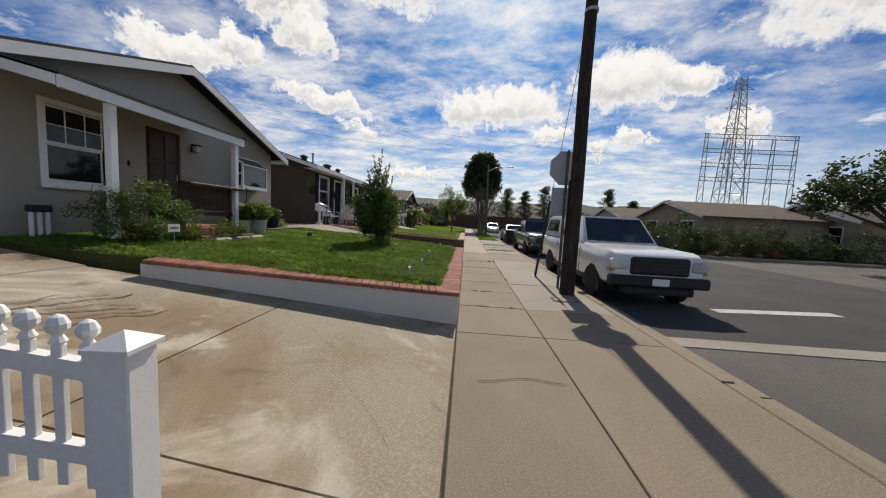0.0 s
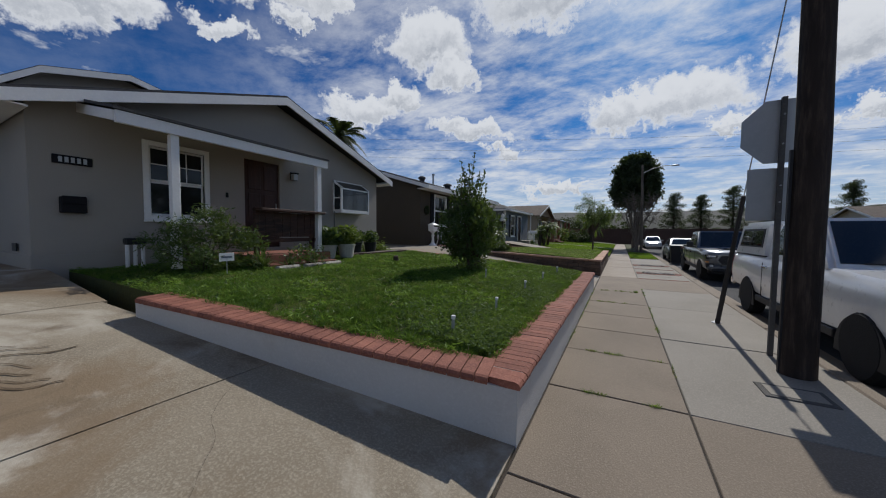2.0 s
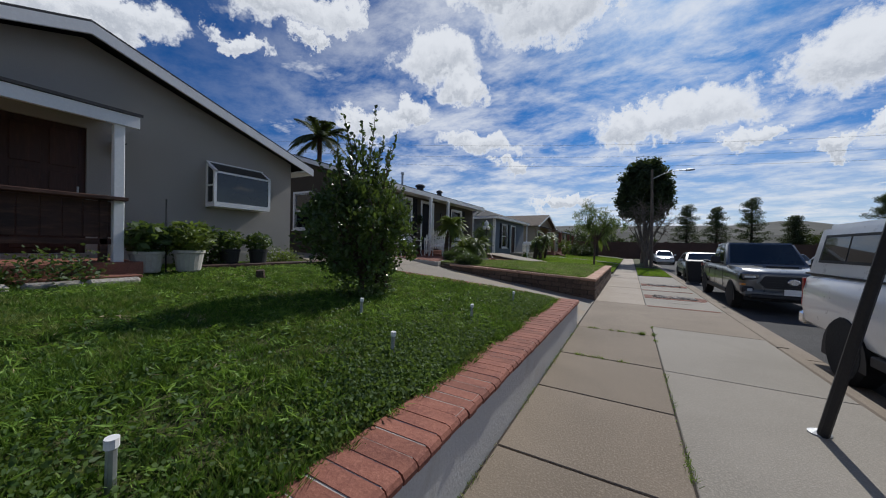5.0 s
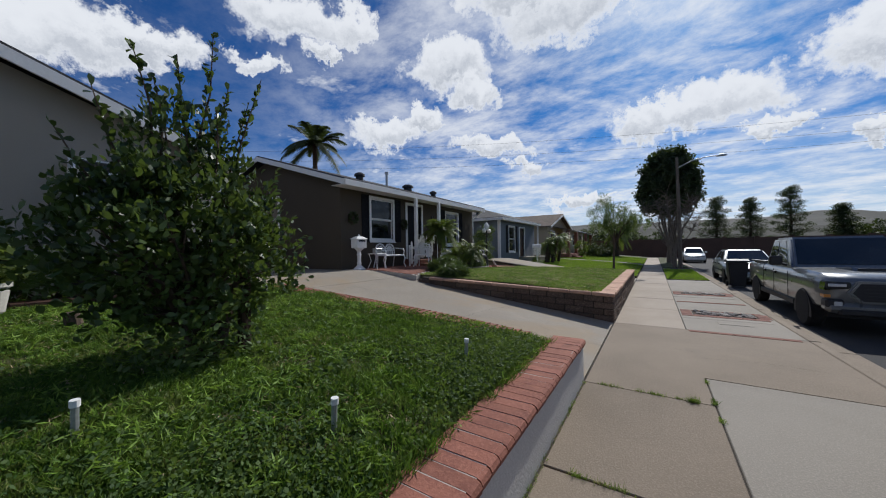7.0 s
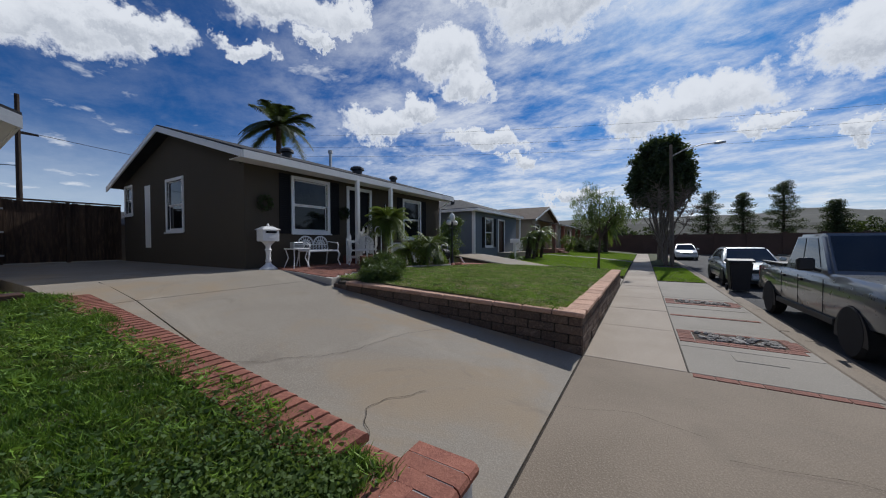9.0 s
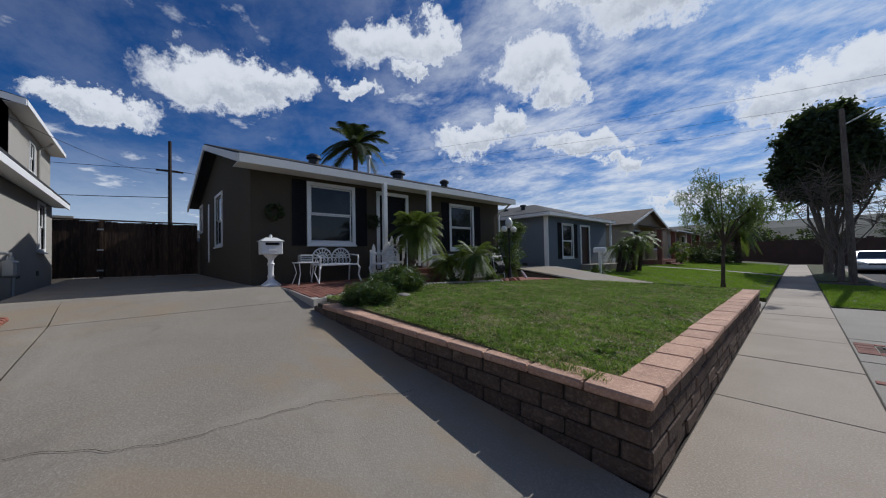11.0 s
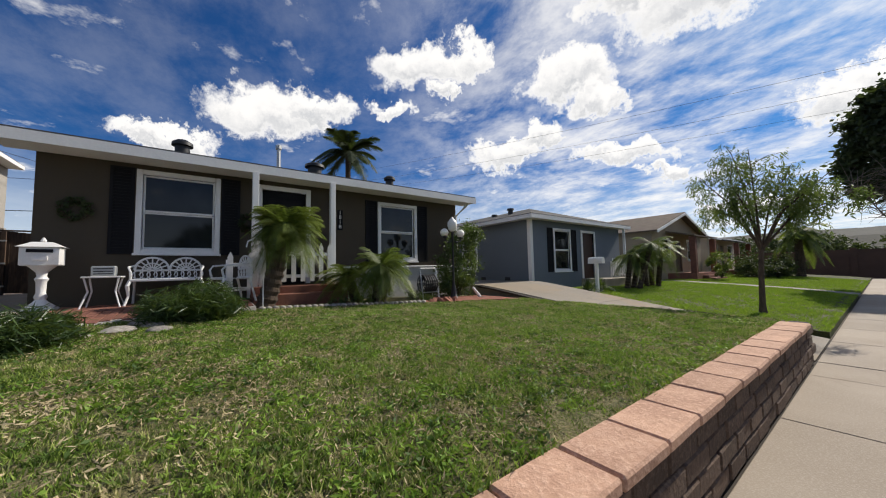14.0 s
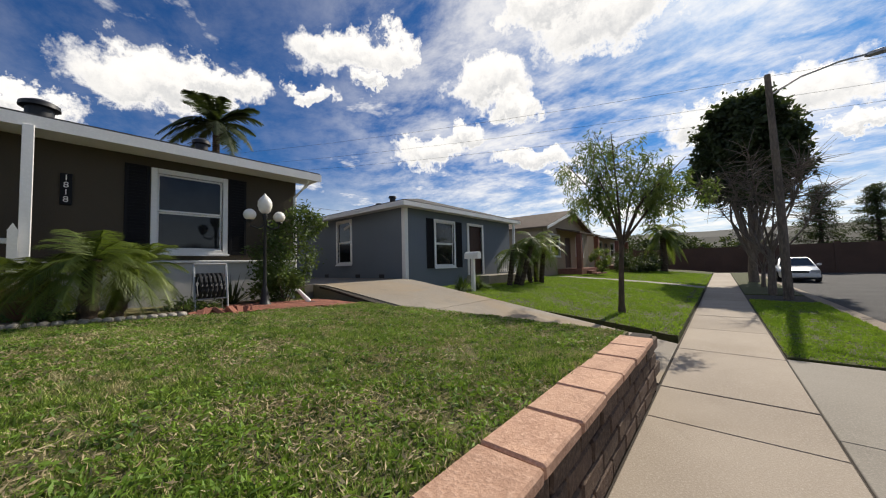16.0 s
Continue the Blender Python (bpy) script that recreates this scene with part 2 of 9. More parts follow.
DRIVE_PLAIN = material("drive_concrete", ((0.343, 0.308, 0.251), (0.287, 0.252, 0.200), (0.215, 0.183, 0.142)), 0.85, 70, 0.35, 0.18, spread=0.9, each=0.04,
                       stains=[(0.4, (0.30, 0.225, 0.14), 0.46, 0.7), (1.3, (0.185, 0.155, 0.12), 0.56, 0.6), (0.6, (0.38, 0.335, 0.265), 0.53, 0.35)])
ASPHALT = material("asphalt", ((0.085, 0.082, 0.078), (0.056, 0.054, 0.052), (0.038, 0.037, 0.036)), 0.92, 120, 0.5, 0.5, stains=[(0.4, (0.12, 0.112, 0.10), 0.6, 0.5)])
ASPHALT_OLD = material("old_asphalt", ((0.165, 0.152, 0.136), (0.12, 0.11, 0.099), (0.085, 0.078, 0.07)), 0.92, 120, 0.5, 0.5, stains=[(0.4, (0.23, 0.21, 0.18), 0.6, 0.5)])
JOINT = material("dark_joint", trio((0.055, 0.045, 0.035), 0.3), 0.95, 80, 3, 0.3)
BRICK = material("red_brick", ((0.36, 0.155, 0.105), (0.29, 0.115, 0.075), (0.21, 0.08, 0.055)), 0.88, 60, 6, 0.3, each=0.16)
BRICK_PAVER = material("paver_brick", ((0.30, 0.13, 0.09), (0.23, 0.095, 0.065), (0.16, 0.07, 0.05)), 0.88, 60, 4, 0.3, each=0.2)
MORTAR = material("mortar", trio((0.46, 0.42, 0.37), 0.12), 0.95, 80, 3, 0.3)
BLOCK = material("weathered_block", ((0.20, 0.14, 0.10), (0.14, 0.095, 0.067), (0.078, 0.055, 0.042)), 0.92, 35, 3.5, 0.8, spread=0.9, each=0.22,
                 stains=[(2.2, (0.33, 0.265, 0.21), 0.60, 0.5)])
CAPSTONE = material("cap_stone", ((0.64, 0.42, 0.30), (0.55, 0.335, 0.225), (0.41, 0.24, 0.16)), 0.9, 45, 4, 0.5, each=0.09)
GROUND = material("earth", trio((0.13, 0.10, 0.07), 0.3), 0.95, 30, 1.5, 0.5)
SOIL = material("mulch_soil", ((0.10, 0.065, 0.04), (0.06, 0.038, 0.025), (0.03, 0.02, 0.014)), 0.95, 30, 6, 0.9)
TURF = material("turf_bed", ((0.10, 0.105, 0.03), (0.06, 0.075, 0.018), (0.05, 0.045, 0.02)), 0.95, 40, 1.2, 0.8, spread=0.8)
THATCH = material("straw_thatch", ((0.30, 0.25, 0.13), (0.16, 0.14, 0.06), (0.06, 0.07, 0.025)), 0.95, 55, 6.0, 0.9, spread=0.7)
GRASS_LUSH = grass_material("grass_lush", (0.17, 0.29, 0.03), (0.03, 0.075, 0.012), (0.30, 0.26, 0.11), 0.5)
GRASS_DRY = grass_material("grass_worn", (0.40, 0.52, 0.10), (0.08, 0.14, 0.025), (0.56, 0.45, 0.27), 0.85)
GRASS_BRIGHT = grass_material("grass_bright", (0.36, 0.50, 0.045), (0.19, 0.31, 0.03), (0.42, 0.44, 0.10), 0.3)
CLOVER = leaf_material("clover_leaf", ((0.12, 0.18, 0.04), (0.085, 0.14, 0.035), (0.035, 0.075, 0.02)), 0.7, 0.35)
LEAF_DARK = leaf_material("glossy_leaf", ((0.075, 0.12, 0.03), (0.045, 0.08, 0.022), (0.018, 0.038, 0.012)), 0.35, 0.25)
LEAF_SHRUB = leaf_material("shrub_leaf", ((0.10, 0.15, 0.045), (0.06, 0.10, 0.03), (0.025, 0.048, 0.015)), 0.6, 0.3)
LEAF_PALM = leaf_material("palm_leaf", ((0.23, 0.27, 0.055), (0.14, 0.18, 0.035), (0.045, 0.075, 0.015)), 0.5, 0.35)
LEAF_PEPPER = leaf_material("pepper_leaf", ((0.17, 0.22, 0.06), (0.11, 0.16, 0.045), (0.05, 0.085, 0.028)), 0.6, 0.35)
LEAF_FAR = leaf_material("far_leaf", ((0.05, 0.07, 0.028), (0.035, 0.052, 0.02), (0.018, 0.028, 0.012)), 0.7, 0.15)
BARK = material("bark", ((0.14, 0.10, 0.07), (0.085, 0.062, 0.045), (0.045, 0.034, 0.026)), 0.95, 25, 5, 0.9, streak=(1, 1, 0.25))
BARK_PALE = material("pale_bark", ((0.24, 0.195, 0.15), (0.17, 0.135, 0.105), (0.10, 0.08, 0.065)), 0.95, 25, 5, 0.7, streak=(1, 1, 0.25))
POLE_WOOD = material("creosoted_pole", ((0.075, 0.055, 0.042), (0.042, 0.031, 0.025), (0.02, 0.015, 0.012)), 0.9, 20, 3, 0.8, streak=(1, 1, 0.12))
FENCE_WOOD = material("dark_fence_wood", ((0.11, 0.07, 0.045), (0.065, 0.042, 0.028), (0.035, 0.022, 0.016)), 0.88, 18, 3, 0.6, streak=(1, 1, 0.15), each=0.2)
PORCH_WOOD = material("stained_porch_wood", ((0.10, 0.05, 0.032), (0.065, 0.03, 0.02), (0.03, 0.016, 0.012)), 0.6, 18, 3, 0.4, streak=(0.2, 0.2, 1))
DOOR_WOOD = material("dark_door_wood", trio((0.055, 0.026, 0.018), 0.3), 0.5, 20, 3, 0.3, streak=(1, 1, 0.15))
STEEL = material("galvanised_steel", trio((0.42, 0.43, 0.43), 0.12), 0.5, 40, 5, 0.08, metal=0.7)
DULL_STEEL = material("dull_steel", trio((0.11, 0.108, 0.105), 0.2), 0.7, 40, 4, 0.15, metal=0.3)
SIGN_BACK = material("aluminium_sign_back", trio((0.45, 0.46, 0.46), 0.06), 0.55, 20, 3, 0.05, metal=0.6)
CHROME = material("chrome", trio((0.75, 0.75, 0.76), 0.04), 0.15, 20, 3, 0.0, metal=1.0)
RUBBER = material("tyre_rubber", trio((0.022, 0.022, 0.022), 0.2), 0.85, 60, 6, 0.3)
PLASTIC = material("black_plastic", trio((0.025, 0.025, 0.027), 0.2), 0.55, 60, 5, 0.1)
CAR_WHITE = material("white_car_paint", trio((0.74, 0.74, 0.72), 0.03), 0.3, 8, 0.8, 0.0, spec=0.5, coat=0.7)
CAR_GREY = material("grey_car_paint", trio((0.135, 0.145, 0.15), 0.04), 0.3, 8, 0.8, 0.0, metal=0.35, spec=0.5, coat=0.9)
CAR_SILVER = material("silver_car_paint", trio((0.42, 0.44, 0.43), 0.04), 0.3, 8, 0.8, 0.0, metal=0.5, spec=0.5, coat=0.9)
CAR_DARK = material("dark_car_paint", trio((0.03, 0.032, 0.036), 0.04), 0.3, 8, 0.8, 0.0, metal=0.2, spec=0.5, coat=0.9)
TERRACOTTA = material("pale_pot", trio((0.45, 0.43, 0.38), 0.12), 0.8, 40, 4, 0.15)
STONE = material("river_stone", ((0.45, 0.42, 0.37), (0.32, 0.29, 0.25), (0.19, 0.17, 0.145)), 0.85, 40, 8, 0.3, each=0.25)
IRON_DARK = material("dark_iron", trio((0.02, 0.021, 0.022), 0.2), 0.5, 40, 3, 0.1, spec=0.4)
BLOCKWALL = material("brown_boundary_wall", trio((0.105, 0.066, 0.05), 0.2), 0.92, 20, 0.8, 0.5)
SOLAR = material("solar_panel", trio((0.012, 0.015, 0.028), 0.2), 0.2, 10, 2, 0.0, spec=0.6)


def glass_material(name, tint, rough=0.03, gloss=0.7):
    m = bpy.data.materials.new(name)
    m.use_nodes = True
    g = Graph(m.node_tree)
    shader = g.add("ShaderNodeBsdfPrincipled")
    place = g.add("ShaderNodeNewGeometry").outputs["Position"]
    g.put(shader.inputs["Base Color"], g.mix(g.ramp(g.noise(place, 1.5, 3), 0.4, 0.7), tint, tuple(v * 1.8 for v in tint)))
    shader.inputs["Roughness"].default_value = rough
    shader.inputs["Specular IOR Level"].default_value = gloss
    g.put(g.add("ShaderNodeOutputMaterial").inputs[0], shader.outputs[0])
    return m


PANE = glass_material("dark_window_pane", (0.010, 0.012, 0.013), 0.05, 0.4)
CAR_GLASS = glass_material("car_glass", (0.014, 0.017, 0.018))
LENS = glass_material("lamp_lens", (0.42, 0.43, 0.43), 0.1)
GLOBE = material("opal_globe", trio((0.85, 0.82, 0.74), 0.03), 0.3, 10, 2, 0.0, spec=0.5)
AMBER = material("amber_lens", trio((0.5, 0.2, 0.03), 0.1), 0.3, 10, 2, 0.0, spec=0.5)
RED_LENS = material("red_lens", trio((0.3, 0.02, 0.02), 0.1), 0.3, 10, 2, 0.0, spec=0.5)


# ---- mesh helpers ----
def box(bm, x0, x1, y0, y1, z0, z1, bevel=0.0, m=None):
    verts = [bm.verts.new((x, y, z)) for x in (x0, x1) for y in (y0, y1) for z in (z0, z1)]
    if m:
        for v in verts:
            v.co = m @ v.co
    faces = [(0, 1, 3, 2), (4, 6, 7, 5), (0, 4, 5, 1), (2, 3, 7, 6), (0, 2, 6, 4), (1, 5, 7, 3)]
    made = [bm.faces.new([verts[i] for i in f]) for f in faces]
    if bevel:
        bmesh.ops.bevel(bm, geom=list({e for f in made for e in f.edges}), offset=bevel, segments=1, affect="EDGES")


def tube(bm, points, radii, seg=8, caps=True):
    """A round bar along points; radii: one or one per point."""
    pts = [Vector(p) for p in points]
    rs = [radii] * len(pts) if isinstance(radii, (int, float)) else list(radii)
    rings = []
    for i, p in enumerate(pts):
        way = (pts[min(i + 1, len(pts) - 1)] - pts[max(i - 1, 0)]).normalized()
        side = way.orthogonal().normalized() if abs(way.z) > 0.95 else way.cross(Vector((0, 0, 1))).normalized()
        other = way.cross(side)
        rings.append([bm.verts.new(p + (side * math.cos(a) + other * math.sin(a)) * rs[i]) for a in (2 * math.pi * k / seg for k in range(seg))])
    for a, b in zip(rings, rings[1:]):
        for k in range(seg):
            bm.faces.new((a[k], a[(k + 1) % seg], b[(k + 1) % seg], b[k]))
    if caps:
        bm.faces.new(rings[0][::-1])
        bm.faces.new(rings[-1])


def lathe(bm, profile, seg=16, centre=(0, 0, 0)):
    """profile: radius and height from bottom to top, turned round z."""
    cx, cy, cz = centre
    rings = [[bm.verts.new((cx + r * math.cos(2 * math.pi * k / seg), cy + r * math.sin(2 * math.pi * k / seg), cz + z)) for k in range(seg)] for r, z in profile]
    for a, b in zip(rings, rings[1:]):
        for k in range(seg):
            bm.faces.new((a[k], a[(k + 1) % seg], b[(k + 1) % seg], b[k]))
    bm.faces.new(rings[0][::-1])
    bm.faces.new(rings[-1])


def prism(bm, outline, axis, a, b):
    """A flat outline in the two other axes, drawn out along axis from a to b."""
    def at(p, s):
        return {"x": (s, p[0], p[1]), "y": (p[0], s, p[1]), "z": (p[0], p[1], s)}[axis]
    first, last = [bm.verts.new(at(p, a)) for p in outline], [bm.verts.new(at(p, b)) for p in outline]
    n = len(outline)
    bm.faces.new(first)
    bm.faces.new(last[::-1])
    for i in range(n):
        bm.faces.new((first[i], last[i], last[(i + 1) % n], first[(i + 1) % n]))


def mesh_of(bm, name, mat, smooth=False):
    bmesh.ops.recalc_face_normals(bm, faces=bm.faces)
    me = bpy.data.meshes.new(name)
    bm.to_mesh(me)
    bm.free()
    me.materials.append(mat)
    if smooth:
        me.shade_smooth()
        me.set_sharp_from_angle(angle=radians(42))
    return me


def part(name, bm, mat, parent, label="", smooth=False):
    ob = new(name, mesh_of(bm, name, mat, smooth))
    ob.parent = parent
    return tagged(ob, label)


def thing(name, label, category, place=(0, 0, 0), turn=0.0, group="", kind=""):
    ob = new(name)
    ob.matrix_basis = pose(*place, 0, 0, turn)
    ob.empty_display_size = 0.1
    return tagged(ob, label, category, group, kind)


def structure(name, bm, mat, label="", smooth=False):
    ob = new(name, mesh_of(bm, name, mat, smooth))
    return tagged(ob, label, "", "", "structure")


def bar(name, mat, parent, *dims, bevel=0.0, label=""):
    bm = bmesh.new()
    box(bm, *dims, bevel=bevel)
    return part(name, bm, mat, parent, label)


def quick_mesh(name, verts, faces, mat):
    """verts: n x 3 numbers; faces: index rows of one length."""
    me = bpy.data.meshes.new(name)
    n, k = len(faces), faces.shape[1]
    me.vertices.add(len(verts))
    me.vertices.foreach_set("co", np.ascontiguousarray(verts, dtype=np.float32).ravel())
    me.loops.add(n * k)
    me.loops.foreach_set("vertex_index", np.ascontiguousarray(faces, dtype=np.int32).ravel())
    me.polygons.add(n)
    me.polygons.foreach_set("loop_start", np.arange(0, n * k, k, dtype=np.int32))
    me.update(calc_edges=True)
    me.materials.append(mat)
    return me

# ---- the setting: ground, road, pavement, drives, lawns ----
EDGE = -0.95  # where the front gardens meet the pavement
KERB = 1.72


def drive_z(x, y=0.0):
    return min(max(0.142 * (EDGE - x), 0.0), 0.92)


def lawn_z(x, y=5.0, near=0.42):
    t = min(max((-1.2 - x) / 6.0, 0.0), 1.0)
    back = 0.86 if y < 12.5 else min(max(0.88 - (y - 15.0) * 0.033, 0.55), 0.88)
    return near + (back - near) * t ** 0.72


bm = bmesh.new()
box(bm, -2500, 2500, -2500, 2500, -1.2, -0.30)
structure("ground", bm, GROUND, "bare brown earth reaching the horizon")

bm = bmesh.new()
box(bm, KERB + 0.14, 13.0, 4.6, 75, -0.32, -0.14)
structure("road", bm, ASPHALT, "dark patched asphalt street")
bm = bmesh.new()
box(bm, KERB + 0.14, 13.0, -60, 4.6, -0.32, -0.142)
box(bm, 13.0, 90, -60, 21.0, -0.32, -0.146)
structure("road_2", bm, ASPHALT_OLD, "worn pale asphalt of the crossing")
bm = bmesh.new()
box(bm, 1.9, 60, 4.35, 4.75, -0.30, -0.128, 0.01)
structure("valley_gutter", bm, CONCRETE_PALE, "pale concrete gutter band across the street mouth")

bm = bmesh.new()
prism(bm, [(4.35, 6.6), (7.1, 6.95), (7.1, 7.25), (4.35, 6.9)], "z", -0.139, -0.134)
structure("road_marking", bm, material("worn_road_paint", trio((0.50, 0.49, 0.46), 0.2), 0.85, 40, 6, 0.2, stains=[(5.0, (0.10, 0.10, 0.095), 0.55, 0.8)]), "worn white stop line on the asphalt")

# far kerb and verge across the street
bm = bmesh.new()
box(bm, 13.0, 13.3, 22, 75, -0.32, -0.01, 0.02)
box(bm, 13.3, 70, 21.7, 22.0, -0.32, -0.01, 0.02)
structure("kerb_far", bm, CONCRETE_PALE, "pale concrete kerb across the street")
bm = bmesh.new()
box(bm, 13.3, 80, 22, 75, -0.4, -0.012)
structure("verge_far", bm, TURF, "rough garden ground across the street")

# this side: everything behind the pavement
bm = bmesh.new()
cells = [-60, -20, -8.5, -7.0, -5.5, -4.2, -3.0, -2.0, -1.25, EDGE]
for x0, x1 in zip(cells, cells[1:]):
    z0, z1 = drive_z(x0) * 0.2 - 0.03, drive_z(x1) * 0.2 - 0.03
    a = [bm.verts.new(p) for p in ((x0, -60, z0), (x1, -60, z1), (x1, 75, z1), (x0, 75, z0))]
    bm.faces.new(a)
structure("lot_ground", bm, GROUND, "earth under the front gardens")

# kerb and its gutter pan
bm = bmesh.new()
y = -30.0
while y < 58:
    box(bm, KERB, KERB + 0.15, y + 0.004, y + 2.99, -0.3, 0.004, 0.02)
    box(bm, KERB + 0.15, KERB + 0.50, y + 0.004, y + 2.99, -0.3, -0.125, 0.008)
    y += 3.0
structure("kerb", bm, CONCRETE, "worn concrete kerb and gutter in sections")

# pavement bed with slabs laid on it
bm = bmesh.new()
box(bm, EDGE, KERB, -30, 60, -0.3, -0.012)
pavement = structure("pavement", bm, JOINT, "concrete pavement of cracked slabs with dark weedy joints")
INNER = [-9.0, -6.6, -4.2, -1.8, 0.6, 3.9, 5.28, 6.49, 7.61, 8.78, 9.99, 11.65, 15.0, 17.05, 18.9, 20.7, 22.55, 23.4, 25.3, 27.2, 29.1, 31.0, 33.0, 35.5, 38, 41, 44, 47, 50, 54, 58]
OUTER = [-9.0, -6.6, -4.2, -1.8, 0.6, 3.9, 5.28, 7.55, 9.95, 12.42, 15.0, 16.2, 17.5, 19.6, 21.2, 22.9, 25.4]
SPLIT = 0.20


def slab(x0, x1, y0, y1, mat, gap=0.007):
    bm = bmesh.new()
    box(bm, x0 + gap, x1 - gap, y0 + gap, y1 - gap, -0.1, random.uniform(-0.003, 0.003), 0.006)
    return part("slab", bm, mat, pavement)


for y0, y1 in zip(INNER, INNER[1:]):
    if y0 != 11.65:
        slab(EDGE + 0.01, SPLIT, y0, y1, CONCRETE if y0 < 12 else CONCRETE_WARM)
for y0, y1 in zip(OUTER, OUTER[1:]):
    if y0 != 12.42:
        slab(SPLIT, KERB, y0, y1, CONCRETE if y0 < 5 else CONCRETE_PALE)
# one broad slab where the second drive crosses, notched round the patched corner
bm = bmesh.new()
prism(bm, [(EDGE + 0.017, 11.657), (SPLIT - 0.007, 11.657), (SPLIT - 0.007, 12.427), (KERB - 0.007, 12.427), (KERB - 0.007, 14.993), (EDGE + 0.017, 14.993)], "z", -0.1, 0.0)
part("slab", bm, CONCRETE, pavement)


def sloped(name, mat, outline, thick, label, height, step=0.5, lift=0.0):
    """A sheet over an outline in plan (convex, in turn) that follows height(x)."""
    bm = bmesh.new()
    face = bm.faces.new([bm.verts.new((x, y, 0)) for x, y in outline])
    xs = [p[0] for p in outline]
    x = min(xs) + step
    while x < max(xs) - 0.05:
        bmesh.ops.bisect_plane(bm, geom=bm.verts[:] + bm.edges[:] + bm.faces[:], plane_co=(x, 0, 0), plane_no=(1, 0, 0))
        x += step
    ys = [p[1] for p in outline]
    y = min(ys) + 1.0
    while y < max(ys) - 0.05:
        bmesh.ops.bisect_plane(bm, geom=bm.verts[:] + bm.edges[:] + bm.faces[:], plane_co=(0, y, 0), plane_no=(0, 1, 0))
        y += 1.0
    bmesh.ops.recalc_face_normals(bm, faces=bm.faces)
    if bm.faces[:][0].normal.z < 0:
        bmesh.ops.reverse_faces(bm, faces=bm.faces)
    made = bmesh.ops.extrude_face_region(bm, geom=bm.faces[:])
    low = [v for v in made["geom"] if isinstance(v, bmesh.types.BMVert)]
    lowset = set(low)
    for v in bm.verts:
        v.co.z = height(v.co.x, v.co.y) + lift - (thick if v in lowset else 0)
    return bm


def drive_slabs(name, mat, outlines, label):
    """Drive with one slab per outline, each a piece of it."""
    bm = sloped(name, JOINT, [(-7.6, outlines[0][0][1] - 0.2), (EDGE, outlines[0][0][1] - 0.2), (EDGE, outlines[0][0][1]), (-7.6, outlines[0][0][1])], 0.05, label, drive_z, lift=-0.02)
    base = structure(name, bm, JOINT, label)
    for outline in outlines:
        cx, cy = sum(p[0] for p in outline) / len(outline), sum(p[1] for p in outline) / len(outline)
        gap = 0.008
        shrunk = [(x + math.copysign(gap, cx - x), y + math.copysign(gap, cy - y)) for x, y in outline]
        part("slab", sloped("slab", mat, shrunk, 0.8, "", drive_z), mat, base)
    return base


# drive beside the grey house: slabs split by joints
drive_slabs("drive_1", DRIVE_STAINED, [
    [(EDGE, 1.15), (EDGE, 4.2), (-3.1, 3.85), (-3.1, 1.15)],
    [(-3.1, 1.15), (-3.1, 3.85), (-5.6, 3.4), (-5.6, 0.9)],
    [(-5.6, 0.9), (-5.6, 3.45), (-9.5, 3.3), (-9.5, 0.6)],
    [(-9.5, 0.6), (-9.5, 3.3), (-15, 3.3), (-15, 0.2)],
    [(-15, 0.2), (-15, 3.3), (-24, 3.3), (-24, -0.2)],
    [(EDGE, -0.6), (EDGE, 1.15), (-3.1, 1.15), (-3.1, -0.6)],
    [(-3.1, 0.3), (-3.1, 1.15), (-9.5, 0.6), (-9.5, -0.6)],
], "sloping concrete drive with brown stains and dark joints")
drive_slabs("drive_2", DRIVE_PLAIN, [
    [(EDGE, 11.72), (EDGE, 14.97), (-6.2, 14.8), (-6.2, 11.9)],
    [(-6.2, 11.9), (-6.2, 14.8), (-8.6, 14.8), (-8.6, 11.8)],
    [(-8.6, 11.8), (-8.6, 14.4), (-17.2, 14.4), (-17.2, 11.55)],
    [(-1.4, 11.55), (-6.2, 11.55), (-6.2, 11.9), (-1.4, 11.72)],
    [(-6.2, 11.2), (-6.2, 11.9), (-17.2, 11.55), (-17.2, 10.85)],
], "sloping pale concrete drive with a long wandering crack")
drive_slabs("drive_3", DRIVE_PLAIN, [
    [(EDGE, 23.45), (EDGE, 25.6), (-4.5, 25.9), (-4.5, 23.5)],
    [(-4.5, 23.5), (-4.5, 25.9), (-8.0, 26.2), (-8.0, 23.3)],
    [(-8.0, 23.1), (-8.0, 26.5), (-18, 26.5), (-18, 23.1)],
], "sunlit pale concrete drive between two gardens")


# lawns
def lawn(name, outline, near, label, mat=TURF):
    bm = sloped(name, mat, outline, 0.8, label, lambda x, y: lawn_z(x, y, near))
    return structure(name, bm, mat, label)


LAWN_1 = [(-1.22, 4.35), (-1.22, 11.45), (-6.6, 11.35), (-7.6, 10.8), (-7.6, 3.6), (-4.8, 3.72)]
LAWN_2 = [(-1.2, 15.04), (-1.2, 23.35), (-8.3, 23.35), (-8.3, 17.3), (-5.6, 14.95)]
MOWN_2 = [(-1.21, 15.03), (-1.22, 23.3), (-5.9, 23.3), (-6.25, 20.4), (-6.5, 17.6), (-5.7, 14.97)]
LAWN_3 = [(EDGE - 0.02, 25.75), (EDGE - 0.02, 36.8), (-8.1, 36.8), (-8.1, 26.3)]
lawn("lawn_1", LAWN_1, 0.43, "lush green front lawn sloping up to the grey house")
lawn("lawn_2", LAWN_2, 0.545, "clipped worn lawn with dry patches", THATCH)
lawn("lawn_3", LAWN_3, 0.10, "bright green mown lawn")
